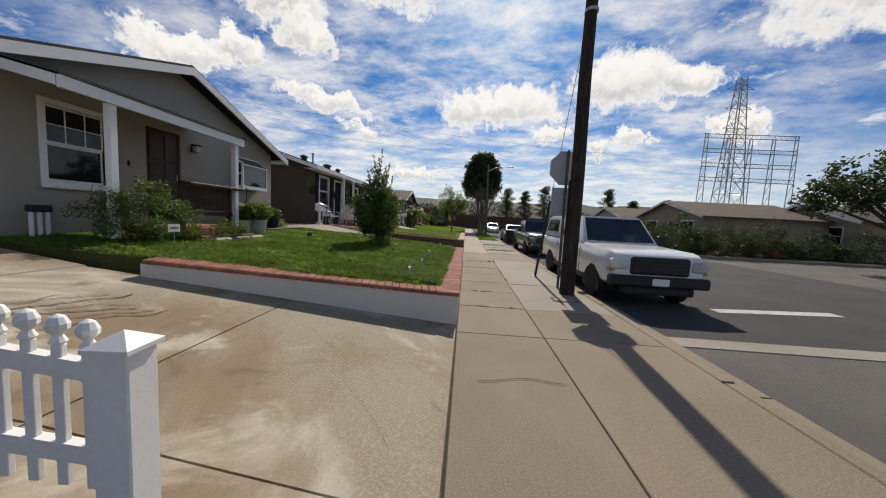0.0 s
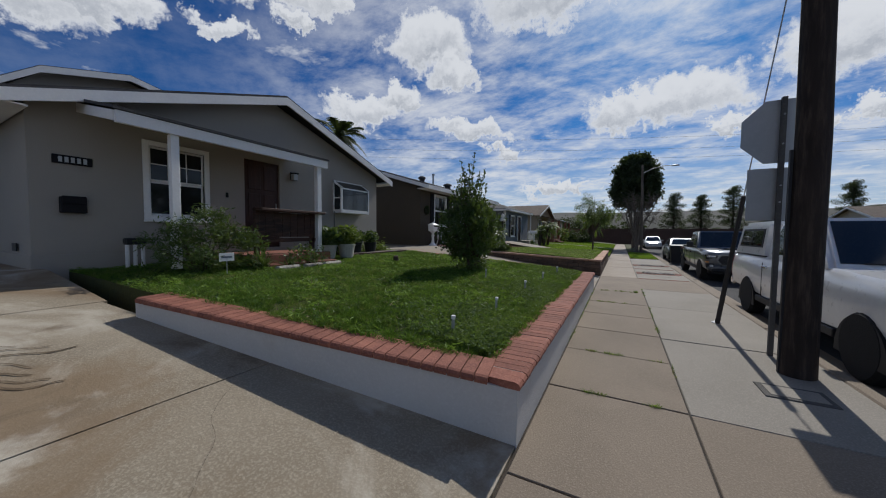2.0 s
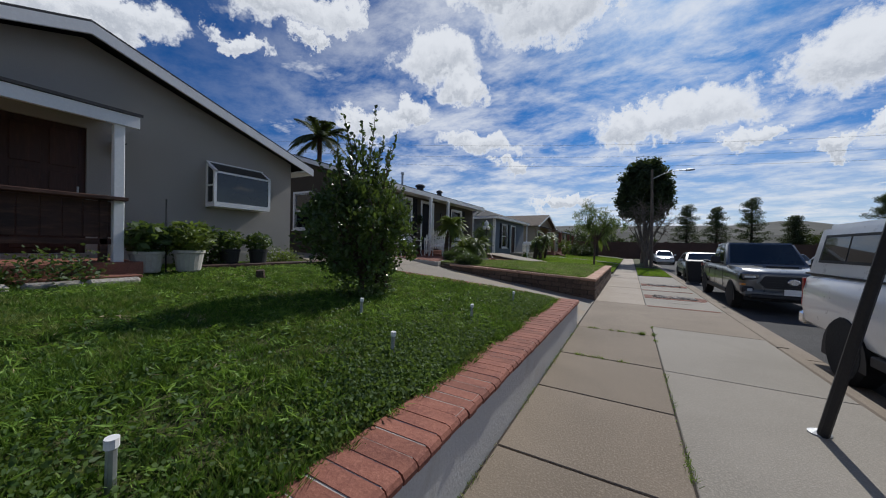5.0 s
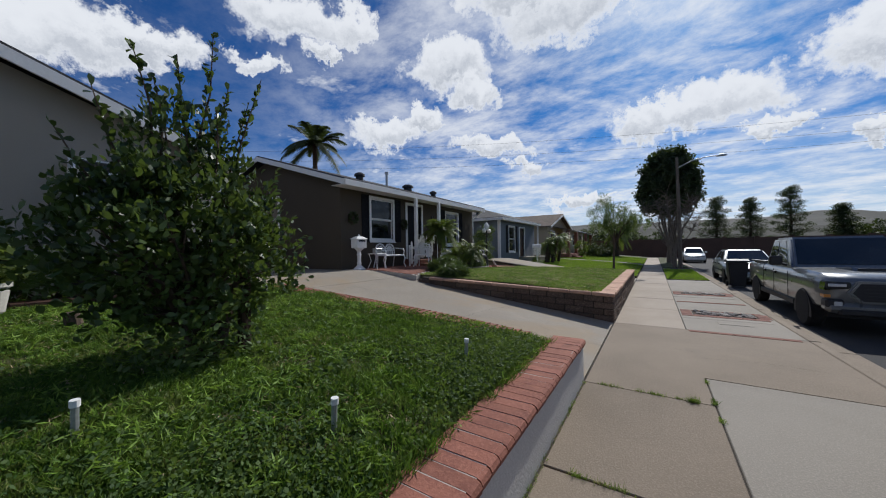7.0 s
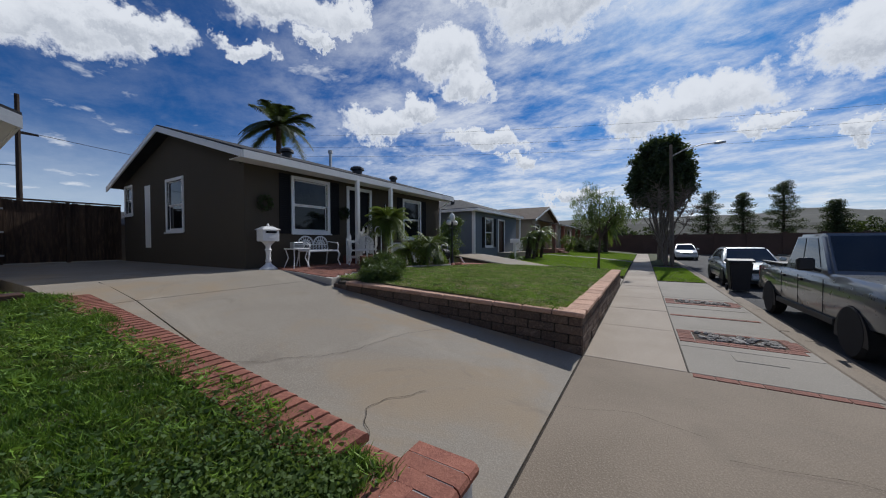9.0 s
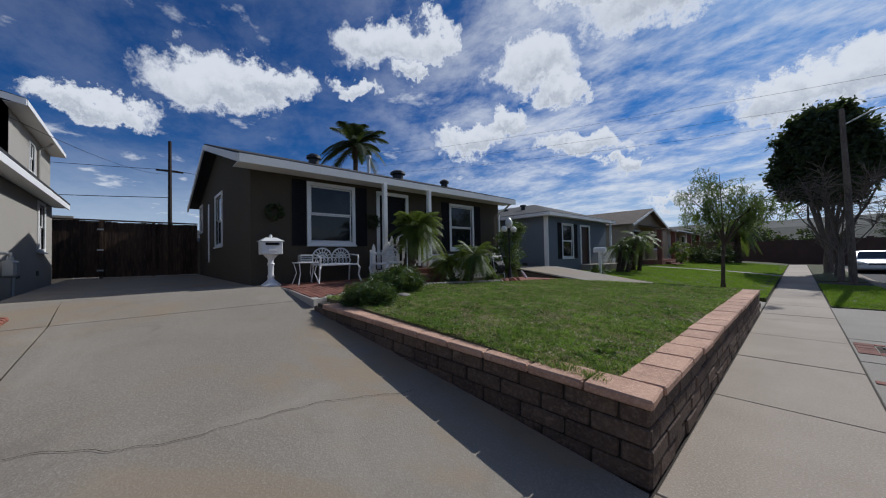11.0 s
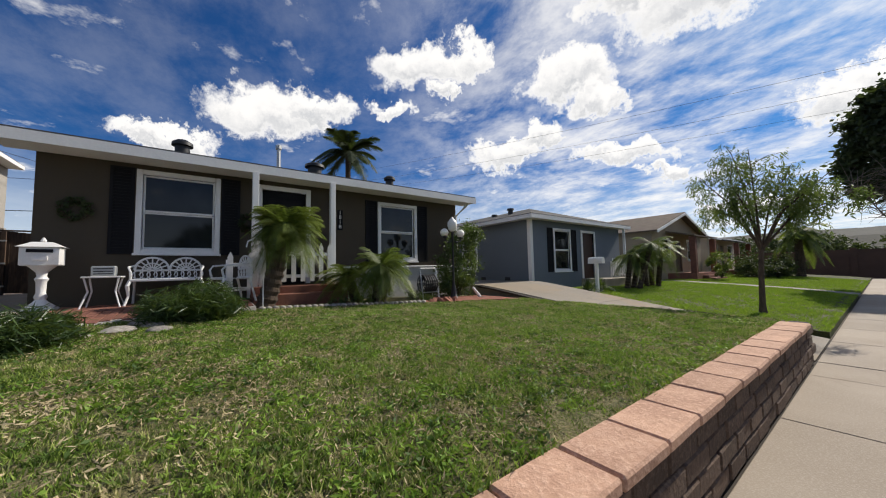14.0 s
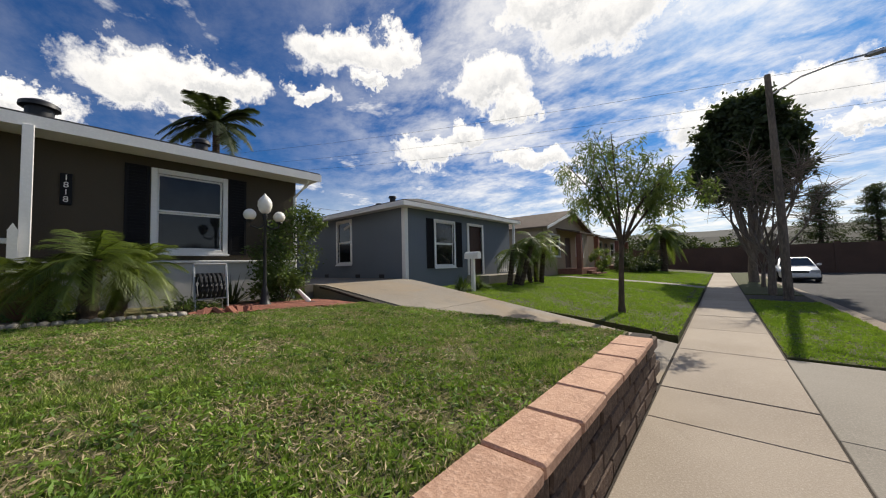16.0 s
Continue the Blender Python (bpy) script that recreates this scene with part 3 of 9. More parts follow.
lawn("lawn_4", [(EDGE - 0.02, 37.9), (EDGE - 0.02, 58), (-8.1, 58), (-8.1, 37.9)], 0.10, "bright green mown lawn farther along")
bm = sloped("garden_path", CONCRETE_PALE, [(EDGE, 36.8), (EDGE, 37.9), (-8, 37.9), (-8, 36.8)], 0.3, "", lambda x, y: lawn_z(x, y, 0.1))
structure("garden_path", bm, CONCRETE_PALE, "narrow pale concrete path to a porch")
bm = bmesh.new()
box(bm, SPLIT + 0.02, KERB - 0.01, 25.42, 33.2, -0.2, 0.02, 0.01)
box(bm, SPLIT + 0.02, KERB - 0.01, 35.5, 58, -0.2, 0.02, 0.01)
structure("verge", bm, TURF, "grass strip between pavement and kerb")

# ---- garden walls ----
def wall_1():
    w = thing("retaining_wall", "white rendered low garden wall topped with red bullnose bricks", "garden wall", (EDGE, 4.17, 0))
    bm = bmesh.new()
    prism(bm, [(0, -0.3), (7.5, -0.3), (7.5, 0.40), (0, 0.40)], "x", -0.24, 0.0)
    part("wall", bm, RETAINING, w)
    bm = bmesh.new()  # along the drive, its foot climbing with it
    q = [bm.verts.new(p) for p in ((0, 0.001, -0.3), (0, 0.001, 0.40), (-3.95, -0.71, 0.72), (-3.95, -0.71, 0.2),
                                   (-0.2, 0.24, -0.3), (-0.2, 0.24, 0.40), (-3.95, -0.47, 0.72), (-3.95, -0.47, 0.2))]
    for f in ((0, 1, 2, 3), (4, 7, 6, 5), (0, 4, 5, 1), (3, 2, 6, 7), (1, 5, 6, 2), (0, 3, 7, 4)):
        bm.faces.new([q[i] for i in f])
    part("wall", bm, RETAINING, w)
    bm = bmesh.new()
    box(bm, -0.31, -0.008, 0.02, 7.5, 0.40, 0.457)
    part("mortar_bed", bm, MORTAR, w)
    brick = bmesh.new()  # bullnose: long across the wall, rounded toward the pavement
    prism(brick, [(-0.33, 0), (-0.33, 0.055), (-0.012, 0.055), (0.012, 0.046), (0.024, 0.026), (0.02, 0)], "y", 0, 0.093)
    me = mesh_of(brick, "brick", BRICK)
    step, i = 0.102, 0
    while i * step < 7.48:
        ob = new("brick", me)
        ob.parent = w
        ob.matrix_basis = pose(random.uniform(-0.004, 0.004), i * step - 0.012, 0.405 + random.uniform(-0.002, 0.002), 0, 0, random.uniform(-0.6, 0.6))
        i += 1
    i = 0
    turn = math.degrees(math.atan2(-0.71, -3.95)) + 180
    while i * step < 3.95:
        d = 0.3 + i * step
        if d > 4.0:
            break
        ob = new("brick", me)
        ob.parent = w
        k = d / 4.01
        ob.matrix_basis = pose(-3.95 * k, -0.71 * k - 0.005, 0.405 + 0.32 * k, -math.degrees(math.atan2(0.32, 4.0)), 0, turn - 90)
        i += 1
    # flush brick edging along the far drive
    i = 0
    while i < 54:
        x = -0.15 - i * step
        ob = new("brick", me)
        ob.parent = w
        ob.matrix_basis = pose(x, 7.36, max(lawn_z(x + EDGE, 5.0, 0.43) - 0.02, 0.405) if i > 3 else 0.405, 0, 0, 90)
        i += 1
    return w


wall_1()


def wall_2():
    w = thing("block_wall", "weathered brown block retaining wall with pale cap stones", "garden wall", (EDGE, 15.0, 0))
    bm = bmesh.new()
    box(bm, -0.20, -0.02, 0.02, 8.3, -0.3, 0.548)
    part("core", bm, JOINT, w)
    bm = bmesh.new()
    q = [bm.verts.new(p) for p in ((-0.02, 0.02, -0.3), (-0.02, 0.02, 0.548), (-4.5, -0.26, 0.768), (-4.5, -0.26, 0.2),
                                   (-0.02, 0.2, -0.3), (-0.02, 0.2, 0.548), (-4.5, -0.08, 0.768), (-4.5, -0.08, 0.2))]
    for f in ((0, 1, 2, 3), (4, 7, 6, 5), (0, 4, 5, 1), (3, 2, 6, 7), (1, 5, 6, 2), (0, 3, 7, 4)):
        bm.faces.new([q[i] for i in f])
    part("core", bm, JOINT, w)
    high, long, gap = 0.128, 0.37, 0.008
    blk = bmesh.new()
    box(blk, -0.07, 0.0, gap, long - gap, gap * 0.6, high - gap * 0.6, 0.012)
    me = mesh_of(blk, "block", BLOCK)
    half = bmesh.new()
    box(half, -0.07, 0.0, gap, long / 2 - gap, gap * 0.6, high - gap * 0.6, 0.012)
    me_half = mesh_of(half, "block", BLOCK)
    for row in range(4):
        y = 0.0
        if row % 2:
            ob = new("block", me_half)
            ob.parent = w
            ob.matrix_basis = pose(random.uniform(-0.003, 0.006), 0, 0.5 - (row + 1) * high)
            y = long / 2
        while y < 8.25:
            ob = new("block", me)
            ob.parent = w
            ob.matrix_basis = pose(random.uniform(-0.004, 0.008), y, 0.5 - (row + 1) * high, 0, 0, random.uniform(-0.8, 0.8))
            y += long
    turn = math.degrees(math.atan2(-0.28, -4.5)) + 180  # along the drive
    slope = 0.22 / 4.51
    for row in range(4):
        d = 0.0
        first = row % 2 == 0
        while d < 4.4:
            size = long / 2 if first else long
            k = (d + size) / 4.51
            z = 0.5 + slope * (d + size) - (row + 1) * high
            if z + high > drive_z(EDGE - d) - 0.02:
                ob = new("block", me_half if first else me)
                ob.parent = w
                ob.matrix_basis = pose(-4.5 * k, -0.28 * k + random.uniform(-0.006, 0.004), z, 0, 0, turn - 90) @ pose(0, 0, 0, -math.degrees(math.atan(slope)))
            d += size
            first = False
    cap = bmesh.new()
    box(cap, -0.27, 0.03, 0.004, 0.424, 0, 0.065, 0.012)
    cap_me = mesh_of(cap, "cap_stone", CAPSTONE)
    y = 0.275
    while y < 8.0:
        ob = new("cap_stone", cap_me)
        ob.parent = w
        ob.matrix_basis = pose(random.uniform(-0.006, 0.006), y, 0.50 + random.uniform(-0.002, 0.003), 0, 0, random.uniform(-0.7, 0.7))
        y += 0.43
    d = -0.03
    while d < 4.2:
        k = (d + 0.43) / 4.51
        ob = new("cap_stone", cap_me)
        ob.parent = w
        ob.matrix_basis = pose(-4.5 * k, -0.28 * k, 0.50 + slope * (d + 0.43), 0, 0, turn - 90) @ pose(0, 0, 0, -math.degrees(math.atan(slope)))
        d += 0.43
    return w


wall_2()

# ---- houses ----
def wall_with_openings(name, mat, parent, axis, at, thick, outline, openings, label=""):
    """A wall in the plane axis = at, its outer face there and its inner face at + thick. outline: u, z points. openings: u0, u1, z0, z1."""
    us = sorted({p[0] for p in outline} | {u for o in openings for u in o[:2]})
    bm = bmesh.new()
    face = bm.faces.new([bm.verts.new((u, 0, z)) for u, z in outline])
    for o in openings:
        for u in o[:2]:
            bmesh.ops.bisect_plane(bm, geom=bm.verts[:] + bm.edges[:] + bm.faces[:], plane_co=(u, 0, 0), plane_no=(1, 0, 0))
        for z in o[2:]:
            bmesh.ops.bisect_plane(bm, geom=bm.verts[:] + bm.edges[:] + bm.faces[:], plane_co=(0, 0, z), plane_no=(0, 0, 1))
    gone = []
    for f in bm.faces:
        c = f.calc_center_median()
        if any(o[0] < c.x < o[1] and o[2] < c.z < o[3] for o in openings):
            gone.append(f)
    bmesh.ops.delete(bm, geom=gone, context="FACES")
    made = bmesh.ops.extrude_face_region(bm, geom=bm.faces[:])
    inner = {v for v in made["geom"] if isinstance(v, bmesh.types.BMVert)}
    for v in bm.verts:
        u, z, d = v.co.x, v.co.z, at + (thick if v in inner else 0)
        v.co = (d, u, z) if axis == "x" else (u, d, z)
    return part(name, bm, mat, parent, label)


def window(parent, axis, at, out, u0, u1, z0, z1, trim=0.09, sash=True, grid=(0, 0), sill=True, mats=(WHITE_PAINT, PANE)):
    """A window in a wall whose outer face is axis = at; out: +1 or -1, the way outside. The opening is u0..u1, z0..z1."""
    def spot(bm, ua, ub, da, db, za, zb, bevel=0.006):
        d0, d1 = sorted((at + out * da, at + out * db))
        if axis == "x":
            box(bm, d0, d1, ua, ub, za, zb, bevel)
        else:
            box(bm, ua, ub, d0, d1, za, zb, bevel)
    bm = bmesh.new()
    spot(bm, u0 - trim, u0, -0.08, 0.03, z0 - trim, z1 + trim)
    spot(bm, u1, u1 + trim, -0.08, 0.03, z0 - trim, z1 + trim)
    spot(bm, u0, u1, -0.08, 0.03, z1, z1 + trim)
    spot(bm, u0, u1, -0.08, 0.03, z0 - trim, z0)
    win = part("window", bm, mats[0], parent, "white-framed window with dark glass")
    s = 0.035
    mid = (z0 + z1) / 2
    for low, high, back in [(mid, z1, -0.02), (z0, mid, -0.045)] if sash else [(z0, z1, -0.03)]:
        bm = bmesh.new()
        spot(bm, u0, u0 + s, back - 0.03, back, low, high)
        spot(bm, u1 - s, u1, back - 0.03, back, low, high)
        spot(bm, u0 + s, u1 - s, back - 0.03, back, high - s, high)
        spot(bm, u0 + s, u1 - s, back - 0.03, back, low, low + s)
        part("sash", bm, mats[0], win)
        bm = bmesh.new()
        spot(bm, u0 + s, u1 - s, back - 0.02, back - 0.012, low + s, high - s, 0)
        part("pane", bm, mats[1], win)
        if grid[0] and low == mid or (grid[0] and not sash):
            bm = bmesh.new()
            for i in range(1, grid[0]):
                u = u0 + (u1 - u0) * i / grid[0]
                spot(bm, u - 0.008, u + 0.008, back - 0.011, back - 0.002, low + s, high - s, 0)
            for i in range(1, grid[1]):
                z = low + (high - low) * i / grid[1]
                spot(bm, u0 + s, u1 - s, back - 0.010, back - 0.003, z - 0.008, z + 0.008, 0)
            part("glazing_bar", bm, mats[0], win)
    if sill:
        bm = bmesh.new()
        spot(bm, u0 - trim - 0.02, u1 + trim + 0.02, 0.031, 0.07, z0 - trim - 0.03, z0 - trim + 0.01)
        part("sill", bm, mats[0], win)
    return win


def shutter(parent, at, u0, u1, z0, z1):
    bm = bmesh.new()
    box(bm, at, at + 0.03, u0, u0 + 0.05, z0, z1, 0.004)
    box(bm, at, at + 0.03, u1 - 0.05, u1, z0, z1, 0.004)
    box(bm, at, at + 0.003, u0 + 0.05, u1 - 0.05, z0 + 0.05, z1 - 0.05)
    n = 26
    box(bm, at, at + 0.03, u0 + 0.05, u1 - 0.05, z0, z0 + 0.05, 0.004)
    box(bm, at, at + 0.03, u0 + 0.05, u1 - 0.05, z1 - 0.05, z1, 0.004)
    for i in range(n):
        z = z0 + 0.06 + (z1 - z0 - 0.12) * i / n
        box(bm, at + 0.004, at + 0.022, u0 + 0.05, u1 - 0.05, z, z + 0.035)
    part("shutter", bm, BLACK_PAINT, parent, "black louvred shutter")


def roof_slab(parent, name, corners, thick, mat, label=""):
    """A roof plane with thickness; corners in turn."""
    bm = bmesh.new()
    top = [bm.verts.new(c) for c in corners]
    low = [bm.verts.new((c[0], c[1], c[2] - thick)) for c in corners]
    n = len(top)
    bm.faces.new(top)
    bm.faces.new(low[::-1])
    for i in range(n):
        bm.faces.new((top[i], low[i], low[(i + 1) % n], top[(i + 1) % n]))
    return part(name, bm, mat, parent, label)


def beam(name, parent, a, b, wide, high, mat, label=""):
    """A board from a to b, its top edge on that line, wide across."""
    bm = bmesh.new()
    a, b = Vector(a), Vector(b)
    side = (b - a).cross(Vector((0, 0, 1))).normalized() * wide / 2
    ring = []
    for p in (a, b):
        ring.append([bm.verts.new(p + side), bm.verts.new(p - side), bm.verts.new(p - side - Vector((0, 0, high))), bm.verts.new(p + side - Vector((0, 0, high)))])
    bm.faces.new(ring[0])
    bm.faces.new(ring[1][::-1])
    for i in range(4):
        bm.faces.new((ring[0][i], ring[1][i], ring[1][(i + 1) % 4], ring[0][(i + 1) % 4]))
    return part(name, bm, mat, parent, label)


def house_1():
    h = thing("house", "grey stucco bungalow with white trim, porch and added upper floor", "house")
    X, Y0, Y1, B = -7.7, 3.27, 10.75, 0.55
    wall_with_openings("wall", STUCCO_GREY, h, "x", X, -0.2, [(Y0, B), (Y1, B), (Y1, 3.32), (7.1, 4.50), (Y0, 3.32)],
                       [(4.63, 5.50, 1.76, 2.98), (6.30, 7.15, 1.06, 3.10), (8.92, 9.92, 2.18, 2.82)])
    wall_with_openings("wall", STUCCO_GREY, h, "y", Y0, 0.2, [(-19.5, B), (X - 0.2, B), (X - 0.2, 3.32), (-19.5, 3.32)],
                       [(-12.9, -12.1, 1.75, 3.05), (-17.0, -16.45, 2.1, 3.0)])
    wall_with_openings("wall", STUCCO_GREY, h, "y", Y1, -0.2, [(-15.3, B), (X - 0.2, B), (X - 0.2, 3.32), (-15.3, 3.32)], [(-14.2, -13.5, 1.85, 3.0)])
    bar("wall", STUCCO_GREY, h, -19.7, -19.5, Y0, Y1, B, 3.3)
    bar("plinth", STUCCO_GREY, h, X, X + 0.025, Y0 - 0.02, Y1, B, 1.12, bevel=0.008, label="rendered plinth band")
    bar("plinth", STUCCO_GREY, h, -19.5, X, Y0 - 0.025, Y0 - 0.001, B, 1.12, bevel=0.008)
    window(h, "x", X, 1, 4.63, 5.50, 1.76, 2.98, grid=(3, 2))
    window(h, "y", Y0, -1, -12.9, -12.1, 1.75, 3.05)
    window(h, "y", Y0, -1, -17.0, -16.45, 2.1, 3.0)
    window(h, "y", Y1, 1, -14.2, -13.5, 1.85, 3.0)
    bar("wall", STUCCO_GREY, h, -15.3, -15.1, 9.7, Y1 - 0.2, B, 3.3)
    # front door
    bm = bmesh.new()
    box(bm, X - 0.10, X - 0.05, 6.30, 7.15, 1.06, 3.10)
    door = part("door", bm, DOOR_WOOD, h, "dark panelled front door with a metal screen")
    for u in (6.40, 6.77):
        for za, zb in ((1.2, 1.7), (1.8, 2.35), (2.45, 3.0)):
            bar("panel", DOOR_WOOD, door, X - 0.049, X - 0.03, u, u + 0.29, za, zb, bevel=0.008)
    bm = bmesh.new()
    tube(bm, [(X - 0.02, 7.06, 2.02), (X - 0.02, 7.06, 2.16)], 0.012)
    part("handle", bm, STEEL, door)
    # roof: ridge along x
    E, R, F = 3.36, 4.66, -7.32
    for ya, yb in ((2.85, 7.1), (11.1, 7.1)):
        end = -19.9 if ya < 5 else -15.4
        roof_slab(h, "roof", [(F, ya, E - 0.08), (F, yb, R), (end, yb, R), (end, ya, E - 0.08)], 0.05, SHINGLE, "dark asphalt shingle roof")
        beam("bargeboard", h, (F + 0.02, ya, E - 0.13), (F + 0.02, yb, R - 0.052), 0.04, 0.17, WHITE_PAINT, "white bargeboard")
        beam("eaves_board", h, (F, ya + (0.02 if ya < 5 else -0.02), E - 0.135), (end, ya + (0.02 if ya < 5 else -0.02), E - 0.135), 0.03, 0.14, WHITE_PAINT)
        bm = bmesh.new()
        box(bm, end + 0.1, F, min(ya, Y0 if ya < 5 else Y1) + 0.03, max(ya, Y0 if ya < 5 else Y1) - 0.03, 3.12, 3.14)
        part("soffit", bm, WHITE_PAINT, h)
    # porch: lean-to roof on two posts
    roof_slab(h, "porch_roof", [(-6.25, 3.75, 3.13), (-6.25, 7.38, 3.13), (-7.72, 7.38, 3.50), (-7.72, 3.75, 3.50)], 0.04, SHINGLE, "dark shingle porch roof")
    beam("porch_beam", h, (-6.3, 3.78, 3.085), (-6.3, 7.35, 3.085), 0.06, 0.16, WHITE_PAINT, "white porch beam")
    beam("porch_beam", h, (-6.34, 3.80, 3.09), (-7.7, 3.80, 3.42), 0.05, 0.14, WHITE_PAINT)
    beam("porch_beam", h, (-6.34, 7.33, 3.09), (-7.7, 7.33, 3.42), 0.05, 0.14, WHITE_PAINT)
    bm = bmesh.new()
    prism(bm, [(-6.35, 3.02), (-7.69, 3.35), (-7.69, 3.37), (-6.35, 3.04)], "y", 3.83, 7.30)
    part("porch_ceiling", bm, WHITE_PAINT, h)
    for y in (4.45, 7.15):
        bar("porch_post", WHITE_PAINT, h, -6.42, -6.31, y - 0.055, y + 0.055, 0.9, 2.93, bevel=0.006, label="square white porch post")
    # porch floor, step and planter rail
    bar("porch_floor", BRICK_PAVER, h, -7.7, -6.25, 5.6, 7.4, 0.5, 1.04, bevel=0.01, label="brick porch floor")
    bar("step", BRICK_PAVER, h, -6.24, -5.95, 5.7, 7.3, 0.5, 0.88, bevel=0.01)
    rail = bar("rail", PORCH_WOOD, h, -6.5, -6.2, 5.72, 7.22, 1.88, 1.93, bevel=0.008, label="dark stained wooden porch rail")
    for i in range(8):
        bar("board", PORCH_WOOD, rail, -6.43, -6.41, 5.75 + i * 0.18, 5.92 + i * 0.18, 1.38, 1.87, bevel=0.004)
    bar("board", PORCH_WOOD, rail, -6.45, -6.39, 5.72, 7.2, 1.28, 1.36, bevel=0.004)
    for y in (5.74, 7.0):
        bar("post", PORCH_WOOD, rail, -6.47, -6.39, y - 0.02, y + 0.06, 1.04, 1.95, bevel=0.004)
    # garden window standing out from the wall
    box_w = thing("garden_window", "white framed glass box window standing out from the wall", "window", (X, 8.85, 2.1))
    gx = 0.34
    bm = bmesh.new()
    box(bm, 0.003, gx, -0.02, 1.14, -0.06, 0.0, 0.006)
    part("sill", bm, WHITE_PAINT, box_w)
    bm = bmesh.new()
    for y in (-0.02, 1.10):
        box(bm, gx - 0.05, gx, y, y + 0.05, 0.0, 0.66)
        box(bm, 0.003, 0.05, y, y + 0.05, 0.0, 0.88)
        box(bm, 0.05, gx - 0.05, y + 0.005, y + 0.045, 0.0, 0.04)
        box(bm, 0.05, gx - 0.05, y + 0.005, y + 0.045, 0.36, 0.39)
    box(bm, gx - 0.05, gx, 0.03, 1.10, 0.62, 0.66)
    box(bm, gx - 0.05, gx, 0.03, 1.10, 0.0, 0.04)
    for y in (-0.02, 1.09):
        prism(bm, [(0.003, 0.83), (0.003, 0.88), (gx, 0.68), (gx, 0.63)], "y", y, y + 0.055)
    box(bm, 0.003, 0.05, 0.03, 1.10, 0.84, 0.88)
    part("window_frame", bm, WHITE_PAINT, box_w)
    bm = bmesh.new()
    box(bm, gx - 0.03, gx - 0.02, 0.03, 1.10, 0.04, 0.62)
    part("pane", bm, CAR_GLASS, box_w)
    for y in (0.0, 1.12):
        bm = bmesh.new()
        prism(bm, [(0.05, 0.04), (gx - 0.05, 0.04), (gx - 0.05, 0.63), (0.05, 0.81)], "y", y, y + 0.008)
        part("pane", bm, CAR_GLASS, box_w)
    bm = bmesh.new()
    prism(bm, [(0.05, 0.845), (gx, 0.655), (gx, 0.665), (0.05, 0.855)], "y", 0.03, 1.095)
    part("pane", bm, CAR_GLASS, box_w)
    # upper floor set back
    U0, U1, V0, V1 = -23.0, -16.5, 3.9, 9.7
    wall_with_openings("upper_wall", STUCCO_GREY, h, "y", V1, -0.15, [(U0, 1.0), (U1, 1.0), (U1, 6.45), (U0, 6.45)], [(-19.9, -19.2, 4.9, 5.9)])
    wall_with_openings("upper_wall", STUCCO_GREY, h, "y", V0, 0.15, [(U0, 3.0), (U1, 3.0), (U1, 5.2), (U0, 5.2)], [(-18.3, -17.7, 4.2, 4.9)])
    bm = bmesh.new()
    prism(bm, [(V0, 3.3), (V1, 3.3), (V1, 6.45), (7.2, 6.93), (5.2, 6.4), (V0, 5.2)], "x", U1 - 0.15, U1)
    part("upper_gable", bm, STUCCO_GREY, h)
    window(h, "y", V1, 1, -19.9, -19.2, 4.9, 5.9, trim=0.06)
    window(h, "y", V0, -1, -18.3, -17.7, 4.2, 4.9, trim=0.05)
    edge = [(3.1, 4.85), (5.1, 6.48), (7.2, 7.05), (10.15, 6.48)]
    for (ya, za), (yb, zb) in zip(edge, edge[1:]):
        roof_slab(h, "upper_roof", [(U1 + 0.5, ya, za), (U1 + 0.5, yb, zb), (U0, yb, zb), (U0, ya, za)], 0.06, SHINGLE)
        beam("bargeboard", h, (U1 + 0.52, ya, za - 0.03), (U1 + 0.52, yb, zb - 0.03), 0.04, 0.2, WHITE_PAINT)
    beam("eaves_board", h, (U1 + 0.5, 10.16, 6.44), (U0, 10.16, 6.44), 0.03, 0.16, WHITE_PAINT)
    beam("eaves_board", h, (U1 + 0.5, 3.1, 4.81), (U0, 3.1, 4.81), 0.03, 0.16, WHITE_PAINT)
    bm = bmesh.new()
    box(bm, U0, U1 + 0.48, V1 + 0.003, 10.14, 6.28, 6.30)
    part("soffit", bm, WHITE_PAINT, h)
    bm = bmesh.new()
    tube(bm, [(-20.5, V1 + 0.40, 6.30), (-20.5, V1 + 0.30, 6.15), (-20.5, V1 + 0.045, 5.95), (-20.5, V1 + 0.045, 3.4)], 0.04, 8)
    part("downpipe", bm, STUCCO_GREY, h, "painted downpipe")
    # solar panels on the slope above the side drive
    for k in range(3):
        x0 = -9.2 - k * 1.1
        a, b = 9.0, 10.4
        def rz(y):
            return R - (y - 7.1) * (R - E + 0.08) / 4.0 + 0.05
        roof_slab(h, "solar_panel", [(x0, a, rz(a)), (x0, b, rz(b)), (x0 - 1.05, b, rz(b)), (x0 - 1.05, a, rz(a))], 0.035, SOLAR, "black solar panel")
    # vents low in the side wall
    for x in (-8.6, -10.2, -11.8, -13.6):
        bar("vent", IRON_DARK, h, x, x + 0.26, Y0 - 0.028, Y0 - 0.02, 1.16, 1.28, label="small dark vent grille")
        bar("vent", IRON_DARK, h, x, x + 0.26, Y1 + 0.002, Y1 + 0.01, 1.16, 1.28)
    return h


house_1()


